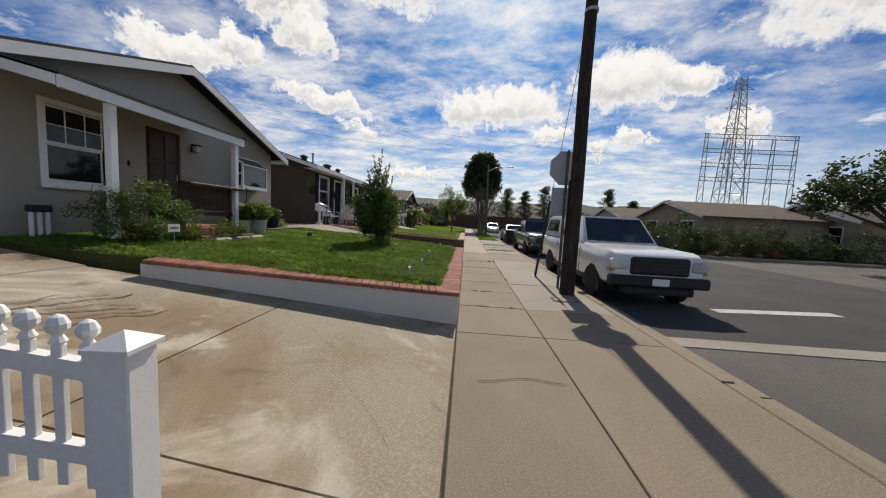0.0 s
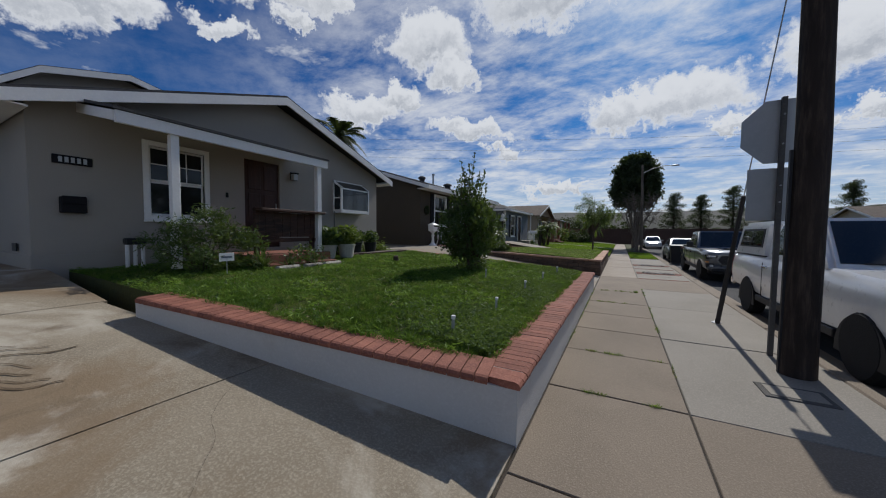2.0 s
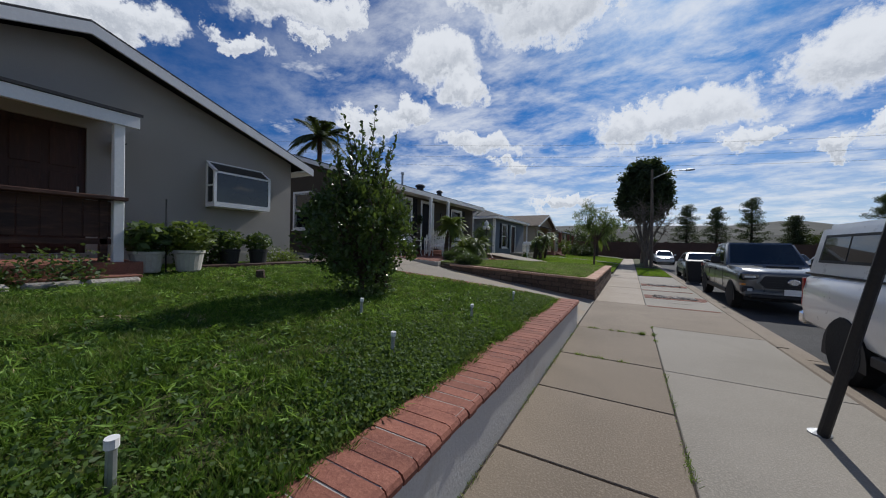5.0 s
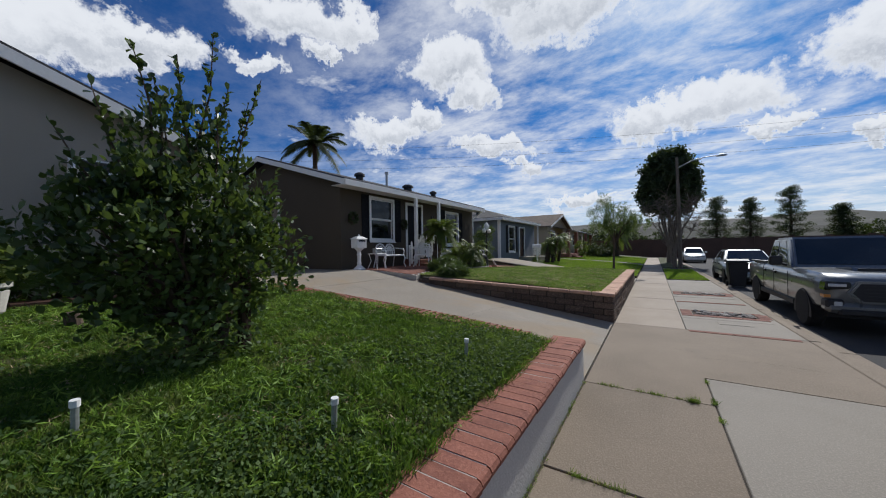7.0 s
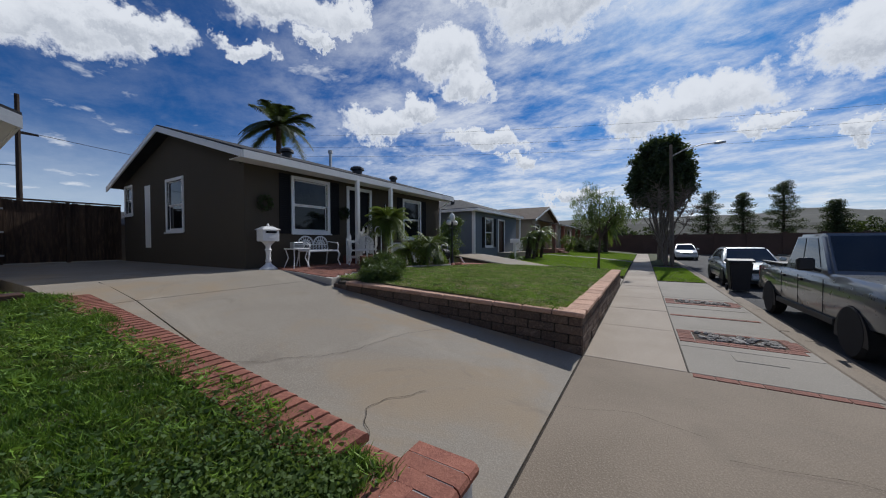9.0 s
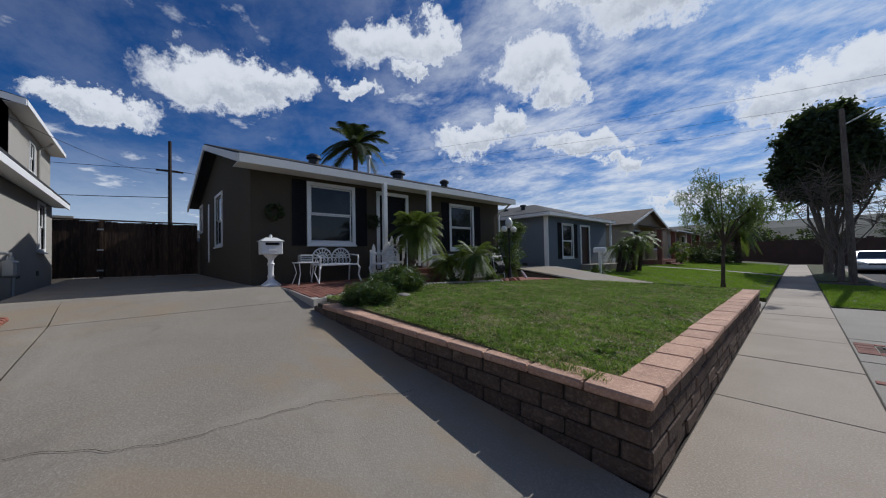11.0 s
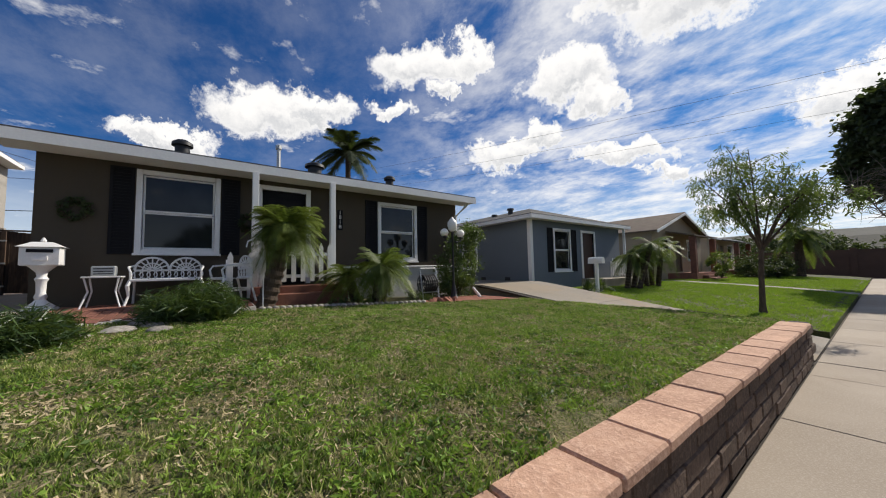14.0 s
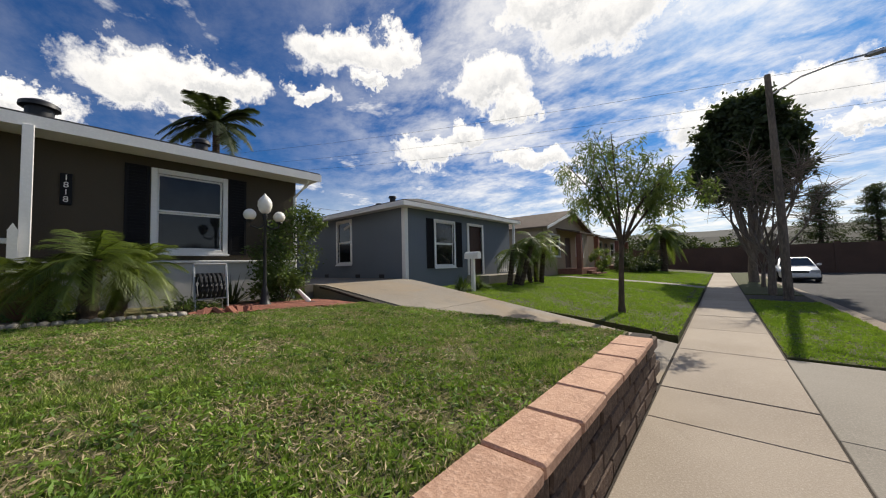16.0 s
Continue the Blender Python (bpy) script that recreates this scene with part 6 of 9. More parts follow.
palm("tall feathery palm behind the brown house", (-25.0, 25.8, 0.1), 10.7, 0.2, 26, 3.7, LEAF_FAR, leaflet=0.8, fallen=0.35, crown_up=0.85)
tree("garden_tree", "broad bright green tree beyond the side drive", (-15.8, -0.6, 0.1), 2.2, 0.22, [((0, 0.9, 4.9), (2.4, 2.4, 1.9)), ((0.5, 1.2, 3.6), (1.8, 1.7, 1.1))], 14000, (0.2, 0.1), LEAF_PEPPER, clumps=170, tight=0.22, arms=18)
tree("oak", "dark wide-crowned tree at the street corner", (21.0, 17.5, -0.1), 2.4, 0.28, [((0, 0, 4.6), (3.6, 3.2, 1.5)), ((1.5, -1.0, 4.2), (2.6, 2.4, 1.2)), ((-1.8, 1.2, 4.0), (2.0, 2.0, 1.0))], 9000, (0.24, 0.12), LEAF_FAR, clumps=130, tight=0.25, arms=16)
for x, y, s in ((15.2, 26.0, 1.1), (15.4, 28.5, 1.2), (15.2, 31.2, 1.0), (16.0, 24.4, 0.9), (18.5, 23.6, 0.8), (21.0, 23.8, 0.9), (24.0, 23.8, 0.8), (15.6, 36.0, 1.3), (15.5, 44, 1.2)):
    shrub("dark rounded garden shrub across the street", (x, y, -0.05), [((0, 0, s * 0.7), (s, s * 1.2, s * 0.8))], 1500, (0.17, 0.08), LEAF_FAR, tight=0.14, group="shrubs across the street")
for x, y, s in ((14.2, 23.0, 1.0), (15.0, 22.9, 1.2), (16.4, 22.9, 1.3), (17.6, 22.8, 1.1), (19.6, 23.4, 1.4), (22.3, 23.2, 1.2), (14.6, 24.6, 1.5), (14.3, 27.2, 1.3), (14.4, 29.8, 1.4), (14.5, 33.0, 1.5), (26.0, 23.5, 1.3)):
    shrub("tall dark unclipped shrub across the street", (x, y, -0.05), [((0, 0, s * 0.75), (s * 0.8, s * 0.9, s * 0.85)), ((0.3, 0.2, s * 1.3), (s * 0.4, s * 0.45, s * 0.6))], 1500, (0.15, 0.06), LEAF_FAR, tight=0.13, group="shrubs across the street")
for x, y in ((15.6, 22.5), (17.0, 22.4), (18.4, 22.5)):
    strap_plant("low rust-orange succulent at the kerb", (x, y, -0.02), 70, 0.5, 0.05, CAPSTONE, stiff=True, group="succulents at the kerb")
strap_plant("rust-red spiky plant across the street", (19.5, 22.8, -0.02), 120, 0.9, 0.06, BRICK, stiff=True)

# ---- vehicles ----
def loft(bm, stations, seg_top=0.82):
    """Body skin. stations: y, half width, low z, top z; the cross-section has rounded shoulders."""
    rings = []
    for y, w, z0, z1 in stations:
        h = z1 - z0
        half = [(w * 0.86, z0), (w * 0.97, z0 + h * 0.10), (w, z0 + h * 0.35), (w * 0.995, z0 + h * 0.68), (w * 0.965, z0 + h * 0.90), (w * 0.90, z1), (w * 0.45, z1 + 0.012)]
        ring = [(x, y, z) for x, z in half] + [(-x, y, z) for x, z in half[::-1]]
        rings.append([bm.verts.new(p) for p in ring])
    n = len(rings[0])
    for a, b in zip(rings, rings[1:]):
        for k in range(n):
            bm.faces.new((a[k], a[(k + 1) % n], b[(k + 1) % n], b[k]))
    bm.faces.new(rings[0][::-1])
    bm.faces.new(rings[-1])


def frustum(bm, base, top, bevel=0.05):
    """base, top: y0, y1, half width, z."""
    def ring(r, w_in=0.0):
        y0, y1, w, z = r
        return [bm.verts.new(p) for p in ((-w, y0, z), (w, y0, z), (w, y1, z), (-w, y1, z))]
    a, b = ring(base), ring(top)
    faces = [bm.faces.new(b), bm.faces.new(a[::-1])]
    for k in range(4):
        faces.append(bm.faces.new((a[k], a[(k + 1) % 4], b[(k + 1) % 4], b[k])))
    if bevel:
        edges = [e for e in faces[0].edges] + [e for f in faces[2:] for e in f.edges if abs(e.verts[0].co.z - e.verts[1].co.z) > 0.1]
        bmesh.ops.bevel(bm, geom=list(set(edges)), offset=bevel, segments=2, affect="EDGES")


def panel(bm, quad, u0, u1, v0, v1, out=0.008, thick=0.012, top_in=0.0):
    """A thin plate on the surface of a quad (bottom-left, bottom-right, top-right, top-left)."""
    a, b, c, d = (Vector(p) for p in quad)
    n = (b - a).cross(d - a).normalized()
    def at(u, v):
        return a.lerp(b, u).lerp(d.lerp(c, u), v)
    pts = [at(u0, v0), at(u1, v0), at(u1 - top_in, v1), at(u0 + top_in, v1)]
    lo, hi = [bm.verts.new(p + n * (out - thick)) for p in pts], [bm.verts.new(p + n * out) for p in pts]
    bm.faces.new(hi)
    bm.faces.new(lo[::-1])
    for k in range(4):
        bm.faces.new((lo[k], lo[(k + 1) % 4], hi[(k + 1) % 4], hi[k]))


def wheel(parent, x, y, r, wide, side, rim_mat=CHROME):
    bm = bmesh.new()
    prof = [(r * 0.62, -wide / 2), (r * 0.9, -wide / 2), (r, -wide * 0.32), (r, wide * 0.32), (r * 0.9, wide / 2), (r * 0.62, wide / 2), (r * 0.60, 0)]
    lathe(bm, prof, 24)
    bmesh.ops.transform(bm, matrix=pose(x, y, r, 0, 90, 0), verts=bm.verts)
    tyre = part("wheel", bm, RUBBER, parent, "black tyre on a metal rim")
    bm = bmesh.new()
    s = 1 if side > 0 else -1
    lathe(bm, [(r * 0.62, wide * 0.30), (r * 0.62, wide * 0.42), (r * 0.52, wide * 0.34), (r * 0.2, wide * 0.38), (r * 0.16, wide * 0.46), (0.01, wide * 0.46)], 20)
    bmesh.ops.transform(bm, matrix=pose(x, y, r, 0, 90 * s, 0), verts=bm.verts)
    part("rim", bm, rim_mat, tyre)
    bm = bmesh.new()
    for k in range(6):
        a = k * math.pi / 3
        box(bm, -0.03, 0.03, r * 0.24, r * 0.50, wide * 0.37, wide * 0.40, m=pose(x, y, r, 0, 90 * s, 0) @ pose(0, 0, 0, 0, 0, math.degrees(a)))
    part("spokes", bm, PLASTIC, tyre)


def arch(parent, x, y, r, out):
    bm = bmesh.new()
    n = 14
    prof_o = [(y + r * math.cos(math.pi * k / n), r * math.sin(math.pi * k / n)) for k in range(n + 1)]
    prism(bm, [(p[0], p[1] + 0.28) for p in prof_o] + [(y - r, 0.24), (y + r, 0.24)], "x", x, x + out)
    part("wheel_arch", bm, PLASTIC, parent)


def pickup(label, place, paint, length=5.6, width=1.95, base=3.55, nose=0.85, hood=1.08, belt=1.12, roof=1.82, bed=1.12, shell=False, trim=CHROME, tyre=0.39, turn=0.0, scoop=False):
    """Nose toward -y, at y = 0."""
    v = thing("pickup_truck", label, "pickup truck", place, turn)
    w = width / 2
    fw, rw = nose, nose + base
    c0, c1 = nose + 0.75, nose + base - 0.75  # cab
    bm = bmesh.new()
    loft(bm, [(0.03, w * 0.80, 0.56, hood - 0.16), (0.06, w * 0.87, 0.52, hood - 0.11), (0.13, w * 0.925, 0.48, hood - 0.07), (0.25, w * 0.965, 0.45, hood - 0.03), (0.45, w * 0.985, 0.43, hood), (c0 * 0.6, w * 0.99, 0.42, hood + 0.02), (c0, w, 0.40, belt - 0.01), (c1, w, 0.40, belt), (c1 + 0.02, w, 0.42, bed), (length - 0.15, w * 0.99, 0.48, bed), (length - 0.06, w * 0.97, 0.52, bed - 0.04)])
    part("body", bm, paint, v, smooth=True)
    cab = (c0 + 0.05, c1 - 0.02, w * 0.93, belt - 0.02), (c0 + 0.78, c1 - 0.18, w * 0.78, roof)
    bm = bmesh.new()
    frustum(bm, *cab)
    part("cab", bm, paint, v, smooth=True)
    (y0, y1, wb, zb), (t0, t1, wt, zt) = cab
    sides = {1: [(wb, y0, zb), (wb, y1, zb), (wt, t1, zt), (wt, t0, zt)], -1: [(-wb, y1, zb), (-wb, y0, zb), (-wt, t0, zt), (-wt, t1, zt)]}
    bm = bmesh.new()
    panel(bm, [(-wb, y0, zb), (wb, y0, zb), (wt, t0, zt), (-wt, t0, zt)], 0.05, 0.95, 0.10, 0.92, 0.01)
    part("windscreen", bm, CAR_GLASS, v)
    bm = bmesh.new()
    panel(bm, [(wb, y1, zb), (-wb, y1, zb), (-wt, t1, zt), (wt, t1, zt)], 0.08, 0.92, 0.15, 0.88, 0.01)
    part("rear_window", bm, CAR_GLASS, v)
    for s, quad in sides.items():
        spans = [(0.16, 0.53), (0.57, 0.93)] if s > 0 else [(0.07, 0.43), (0.47, 0.84)]
        for a, b in spans:
            bm = bmesh.new()
            panel(bm, quad, a, b, 0.14, 0.88, 0.008, 0.012, 0.02)
            part("side_window", bm, CAR_GLASS, v)
        for y in (c0 + 0.1, (c0 + c1) / 2 + 0.1, c1 - 0.05):
            bar("door_gap", PLASTIC, v, *sorted((s * w * 0.992, s * (w + 0.002))), y, y + 0.012, 0.5, belt - 0.1)
        for y in ((c0 + c1) / 2 - 0.12, c1 - 0.28):
            bar("door_handle", PLASTIC if trim is PLASTIC else trim, v, *sorted((s * (w - 0.01), s * (w + 0.03))), y, y + 0.18, belt - 0.2, belt - 0.15, bevel=0.008)
        bm = bmesh.new()
        box(bm, *sorted((s * (w + 0.02), s * (w + 0.24))), c0 + 0.3, c0 + 0.42, belt + 0.02, belt + 0.24, 0.03)
        tube(bm, [(s * (w - 0.06), c0 + 0.38, belt + 0.02), (s * (w + 0.06), c0 + 0.37, belt + 0.06)], 0.025)
        part("mirror", bm, PLASTIC, v, "black door mirror")
        bar("sill_strip", PLASTIC, v, *sorted((s * (w - 0.1), s * (w + 0.004))), fw + tyre + 0.12, rw - tyre - 0.12, 0.36, 0.47, bevel=0.01)
        bm = bmesh.new()
        if scoop:
            prism(bm, [(s * 0.60, hood - 0.25), (s * 0.60, hood - 0.14), (s * w * 0.95, hood - 0.13), (s * w * 0.97, hood - 0.29)], "y", -0.005, 0.24)
            bmesh.ops.bevel(bm, geom=bm.edges[:], offset=0.015, segments=2, affect="EDGES")
            lamp_case = part("headlight", bm, CAR_GLASS, v, "slim dark headlight")
            bar("lens", LENS, lamp_case, *sorted((s * 0.66, s * 0.88)), -0.014, -0.003, hood - 0.22, hood - 0.17, bevel=0.004)
        else:
            box(bm, *sorted((s * w * 0.60, s * w * 0.95)), 0.0, 0.2, hood - 0.38, hood - 0.15, 0.04)
            part("headlight", bm, LENS, v)
        bar("indicator", AMBER, v, *sorted((s * w * 0.86, s * w * 0.955)), 0.06, 0.24, hood - 0.42, hood - 0.37)
        bar("tail_light", RED_LENS, v, *sorted((s * (w * 0.84), s * (w * 0.975))), length - 0.12, length - 0.045, 0.75, bed - 0.08, bevel=0.01)
    # bed cavity or shell
    if shell:
        sh = (c1 + 0.05, length - 0.06, w * 0.93, bed - 0.01), (c1 + 0.12, length - 0.22, w * 0.84, roof + 0.02)
        bm = bmesh.new()
        frustum(bm, *sh, bevel=0.07)
        shell_ob = part("camper_shell", bm, paint, v, "white fibreglass camper shell")
        (y0, y1, wb, zb), (t0, t1, wt, zt) = sh
        for quad in ([(wb, y0, zb), (wb, y1, zb), (wt, t1, zt), (wt, t0, zt)], [(-wb, y1, zb), (-wb, y0, zb), (-wt, t0, zt), (-wt, t1, zt)]):
            bm = bmesh.new()
            panel(bm, quad, 0.14, 0.88, 0.24, 0.78, 0.010, 0.014)
            part("window_frame", bm, PLASTIC, shell_ob)
            bm = bmesh.new()
            panel(bm, quad, 0.17, 0.50, 0.29, 0.73, 0.014, 0.006)
            panel(bm, quad, 0.52, 0.85, 0.29, 0.73, 0.014, 0.006)
            part("side_window", bm, CAR_GLASS, shell_ob)
        bm = bmesh.new()
        panel(bm, [(wb, y1, zb), (-wb, y1, zb), (-wt, t1, zt), (wt, t1, zt)], 0.1, 0.9, 0.15, 0.85, 0.01)
        part("rear_window", bm, CAR_GLASS, shell_ob)
        bar("gutter_strip", PLASTIC, shell_ob, -w * 0.94, w * 0.94, c1 + 0.04, length - 0.05, bed - 0.02, bed + 0.004)
    else:
        bar("bed_liner", PLASTIC, v, -w * 0.84, w * 0.84, c1 + 0.06, length - 0.16, bed + 0.002, bed + 0.02)
        for s in (-1, 1):
            bar("bed_rail", PLASTIC, v, *sorted((s * w * 0.84, s * w * 0.94)), c1 + 0.04, length - 0.1, bed + 0.01, bed + 0.05, bevel=0.01)
    # front
    if scoop:
        bm = bmesh.new()
        prism(bm, [(-0.66, hood - 0.33), (-0.54, hood - 0.12), (0.54, hood - 0.12), (0.66, hood - 0.33), (0.52, hood - 0.50), (-0.52, hood - 0.50)], "y", -0.03, 0.14)
        bmesh.ops.bevel(bm, geom=bm.edges[:], offset=0.02, segments=2, affect="EDGES")
        part("grille_surround", bm, paint, v)
        bm = bmesh.new()
        prism(bm, [(-0.60, hood - 0.33), (-0.50, hood - 0.16), (0.50, hood - 0.16), (0.60, hood - 0.33), (0.48, hood - 0.46), (-0.48, hood - 0.46)], "y", -0.045, 0.0)
        grille = part("grille", bm, PLASTIC, v, "black hexagonal front grille")
        for k in range(5):
            bar("slat", IRON_DARK, grille, -0.47, 0.47, -0.055, -0.044, hood - 0.44 + k * 0.058, hood - 0.42 + k * 0.058)
        bm = bmesh.new()
        lathe(bm, [(0.075, -0.006), (0.085, 0.0), (0.075, 0.008)], 16)
        bmesh.ops.transform(bm, matrix=pose(0, -0.066, hood - 0.28, 90) @ Matrix.Diagonal((1.3, 0.85, 1, 1)), verts=bm.verts)
        part("badge", bm, CHROME, grille, "oval chrome badge")
        bm = bmesh.new()
        box(bm, -w * 0.96, w * 0.96, -0.05, 0.22, 0.42, 0.60, 0.06)
        part("bumper", bm, paint, v, "painted front bumper")
        bm = bmesh.new()
        box(bm, -w * 0.80, w * 0.80, -0.075, 0.2, 0.38, 0.50, 0.03)
        part("air_intake", bm, PLASTIC, v, "black lower air intake")
        for s in (-1, 1):
            bm = bmesh.new()
            box(bm, *sorted((s * w * 0.72, s * w * 0.96)), -0.035, 0.2, 0.50, 0.66, 0.03)
            part("lamp_recess", bm, PLASTIC, v)
    else:
        bm = bmesh.new()
        box(bm, -w * 0.58, w * 0.58, -0.02, 0.12, hood - 0.46, hood - 0.10, 0.04)
        grille = part("grille", bm, PLASTIC, v, "black front grille")
        for k in range(4):
            bar("slat", IRON_DARK, grille, -w * 0.52, w * 0.52, -0.032, -0.018, hood - 0.40 + k * 0.07, hood - 0.37 + k * 0.07)
        bm = bmesh.new()
        box(bm, -w * 0.98, w * 0.98, -0.06, 0.16, 0.46, 0.68, 0.04)
        box(bm, -w * 0.7, w * 0.7, -0.02, 0.2, 0.30, 0.455, 0.03)
        part("bumper", bm, PLASTIC, v, "dark front bumper")
    bm = bmesh.new()
    box(bm, -w * 0.96, w * 0.96, length - 0.1, length + 0.08, 0.48, 0.66, 0.03)
    part("bumper", bm, trim, v)
    bar("number_plate", WHITE_PAINT, v, -0.16, 0.16, -0.075, -0.062, 0.50, 0.64, label="pale number plate")
    if scoop:
        bm = bmesh.new()
        prism(bm, [(0.65, hood + 0.02), (0.72, hood + 0.085), (1.35, hood + 0.05), (1.35, hood + 0.0)], "x", -0.36, 0.36)
        part("bonnet_scoop", bm, paint, v)
        bar("scoop_mouth", PLASTIC, v, -0.30, 0.30, 0.655, 0.675, hood + 0.03, hood + 0.07)
        for s in (-1, 1):
            bar("fog_lamp", LENS, v, *sorted((s * 0.72, s * 0.82)), -0.045, -0.03, 0.54, 0.62, bevel=0.01)
    else:
        bar("wiper", PLASTIC, v, -0.6, 0.6, c0 + 0.10, c0 + 0.13, belt + 0.05, belt + 0.07)
    bar("underbody", PLASTIC, v, -w * 0.8, w * 0.8, 0.4, length - 0.4, 0.28, 0.5)
    for s in (-1, 1):
        for y in (fw, rw):
            arch(v, s * w - (0.0 if s > 0 else 0.004), y, tyre + 0.07, 0.004)
            wheel(v, s * (w - 0.11), y, tyre, 0.24, s, STEEL if shell else CHROME)
    return v


pickup("white pickup truck with a camper shell parked at the kerb", (3.02, 6.45, -0.14), CAR_WHITE, 5.9, 1.98, 3.75, 0.92, 1.16, 1.22, 1.90, 1.24, shell=True, tyre=0.40)
pickup("dark grey double-cab pickup truck parked at the kerb", (3.2, 16.3, -0.14), CAR_GREY, 5.4, 1.91, 3.55, 0.92, 1.10, 1.14, 1.80, 1.14, trim=PLASTIC, tyre=0.385, scoop=True)


def sedan(label, place, paint, turn=0.0, length=4.6, width=1.75, roof=1.42):
    v = thing("car", label, "car", place, turn)
    w = width / 2
    bm = bmesh.new()
    loft(bm, [(0.05, w * 0.72, 0.35, 0.66), (0.25, w * 0.92, 0.24, 0.74), (1.2, w, 0.22, 0.90), (2.3, w, 0.22, 0.94), (3.6, w, 0.22, 0.98), (length - 0.2, w * 0.93, 0.26, 0.98), (length - 0.04, w * 0.78, 0.36, 0.86)])
    part("body", bm, paint, v, smooth=True)
    cab = (1.05, 4.05, w * 0.92, 0.90), (1.85, 3.35, w * 0.70, roof)
    bm = bmesh.new()
    frustum(bm, *cab, bevel=0.06)
    part("roof", bm, paint, v, smooth=True)
    (y0, y1, wb, zb), (t0, t1, wt, zt) = cab
    bm = bmesh.new()
    panel(bm, [(-wb, y0, zb), (wb, y0, zb), (wt, t0, zt), (-wt, t0, zt)], 0.05, 0.95, 0.08, 0.92, 0.01)
    part("windscreen", bm, CAR_GLASS, v)
    bm = bmesh.new()
    panel(bm, [(wb, y1, zb), (-wb, y1, zb), (-wt, t1, zt), (wt, t1, zt)], 0.06, 0.94, 0.12, 0.9, 0.01)
    part("rear_window", bm, CAR_GLASS, v)
    for s in (-1, 1):
        quad = [(wb, y0, zb), (wb, y1, zb), (wt, t1, zt), (wt, t0, zt)] if s > 0 else [(-wb, y1, zb), (-wb, y0, zb), (-wt, t0, zt), (-wt, t1, zt)]
        for a, b in (((0.18, 0.50), (0.53, 0.84)) if s > 0 else ((0.16, 0.47), (0.50, 0.82))):
            bm = bmesh.new()
            panel(bm, quad, a, b, 0.12, 0.86, 0.008, 0.012, 0.03)
            part("side_window", bm, CAR_GLASS, v)
        bar("headlight", LENS, v, *sorted((s * w * 0.45, s * w * 0.86)), 0.04, 0.22, 0.56, 0.70, bevel=0.02)
        bar("tail_light", RED_LENS, v, *sorted((s * w * 0.5, s * w * 0.86)), length - 0.16, length - 0.03, 0.66, 0.84, bevel=0.02)
        bm = bmesh.new()
        box(bm, *sorted((s * (w - 0.02), s * (w + 0.16))), 1.35, 1.5, 0.94, 1.07, 0.03)
        part("mirror", bm, paint, v)
        bar("side_strip", PLASTIC, v, *sorted((s * (w - 0.02), s * (w + 0.008))), 1.2, 3.5, 0.50, 0.55)
        for y in (1.85, 2.85):
            bar("door_handle", PLASTIC, v, *sorted((s * (w - 0.02), s * (w + 0.02))), y, y + 0.16, 0.78, 0.82)
        for y in (0.85, 3.6):
            arch(v, s * w - (0.0 if s > 0 else 0.004), y, 0.37, 0.004)
            wheel(v, s * (w - 0.1), y, 0.31, 0.2, s)
    bar("bumper", paint, v, -w * 0.88, w * 0.88, -0.02, 0.2, 0.28, 0.5, bevel=0.04)
    bar("grille", PLASTIC, v, -w * 0.38, w * 0.38, 0.03, 0.1, 0.54, 0.66, bevel=0.01)
    bar("number_plate", WHITE_PAINT, v, -0.16, 0.16, -0.035, -0.022, 0.36, 0.47)
    bar("underbody", PLASTIC, v, -w * 0.8, w * 0.8, 0.3, length - 0.3, 0.16, 0.3)
    return v


sedan("silver saloon car parked beyond the wheeled bin", (3.15, 25.6, -0.14), CAR_SILVER)
sedan("white car parked far along the street", (3.0, 46.3, -0.14), CAR_WHITE)
sedan("dark car parked on the far side of the street", (11.2, 33.5, -0.14), CAR_DARK)
sedan("dark car parked farther along the far side", (11.3, 40.5, -0.14), CAR_DARK)
sedan("dark saloon parked across the crossing", (32.0, 19.6, -0.14), CAR_DARK, turn=90)


def wheeled_bin(label, place, turn=0.0, mat=PLASTIC):
    b = thing("wheeled_bin", label, "waste bin", place, turn)
    bm = bmesh.new()
    q0 = [bm.verts.new(p) for p in ((-0.23, -0.24, 0.06), (0.23, -0.24, 0.06), (0.23, 0.22, 0.06), (-0.23, 0.22, 0.06))]
    q1 = [bm.verts.new(p) for p in ((-0.30, -0.34, 0.98), (0.30, -0.34, 0.98), (0.30, 0.30, 0.98), (-0.30, 0.30, 0.98))]
    bm.faces.new(q0[::-1])
    bm.faces.new(q1)
    for k in range(4):
        bm.faces.new((q0[k], q0[(k + 1) % 4], q1[(k + 1) % 4], q1[k]))
    bmesh.ops.bevel(bm, geom=[e for e in bm.edges], offset=0.03, segments=2, affect="EDGES")
    part("body", bm, mat, b)
    bm = bmesh.new()
    prism(bm, [(-0.38, 0.98), (-0.36, 1.04), (0.0, 1.09), (0.32, 1.03), (0.34, 0.98)], "x", -0.33, 0.33)
    part("lid", bm, mat, b)
    bm = bmesh.new()
    tube(bm, [(-0.24, 0.38, 0.95), (0.24, 0.38, 0.95)], 0.02)
    part("handle", bm, mat, b)
    for x in (-0.27, 0.27):
        bm = bmesh.new()
        lathe(bm, [(0.09, -0.025), (0.12, -0.02), (0.12, 0.02), (0.09, 0.025)], 14)
        bmesh.ops.transform(bm, matrix=pose(x, 0.24, 0.12, 0, 90, 0), verts=bm.verts)
        part("wheel", bm, RUBBER, b)
    return b


wheeled_bin("black wheeled bin standing in the gutter", (2.45, 24.7, -0.14))

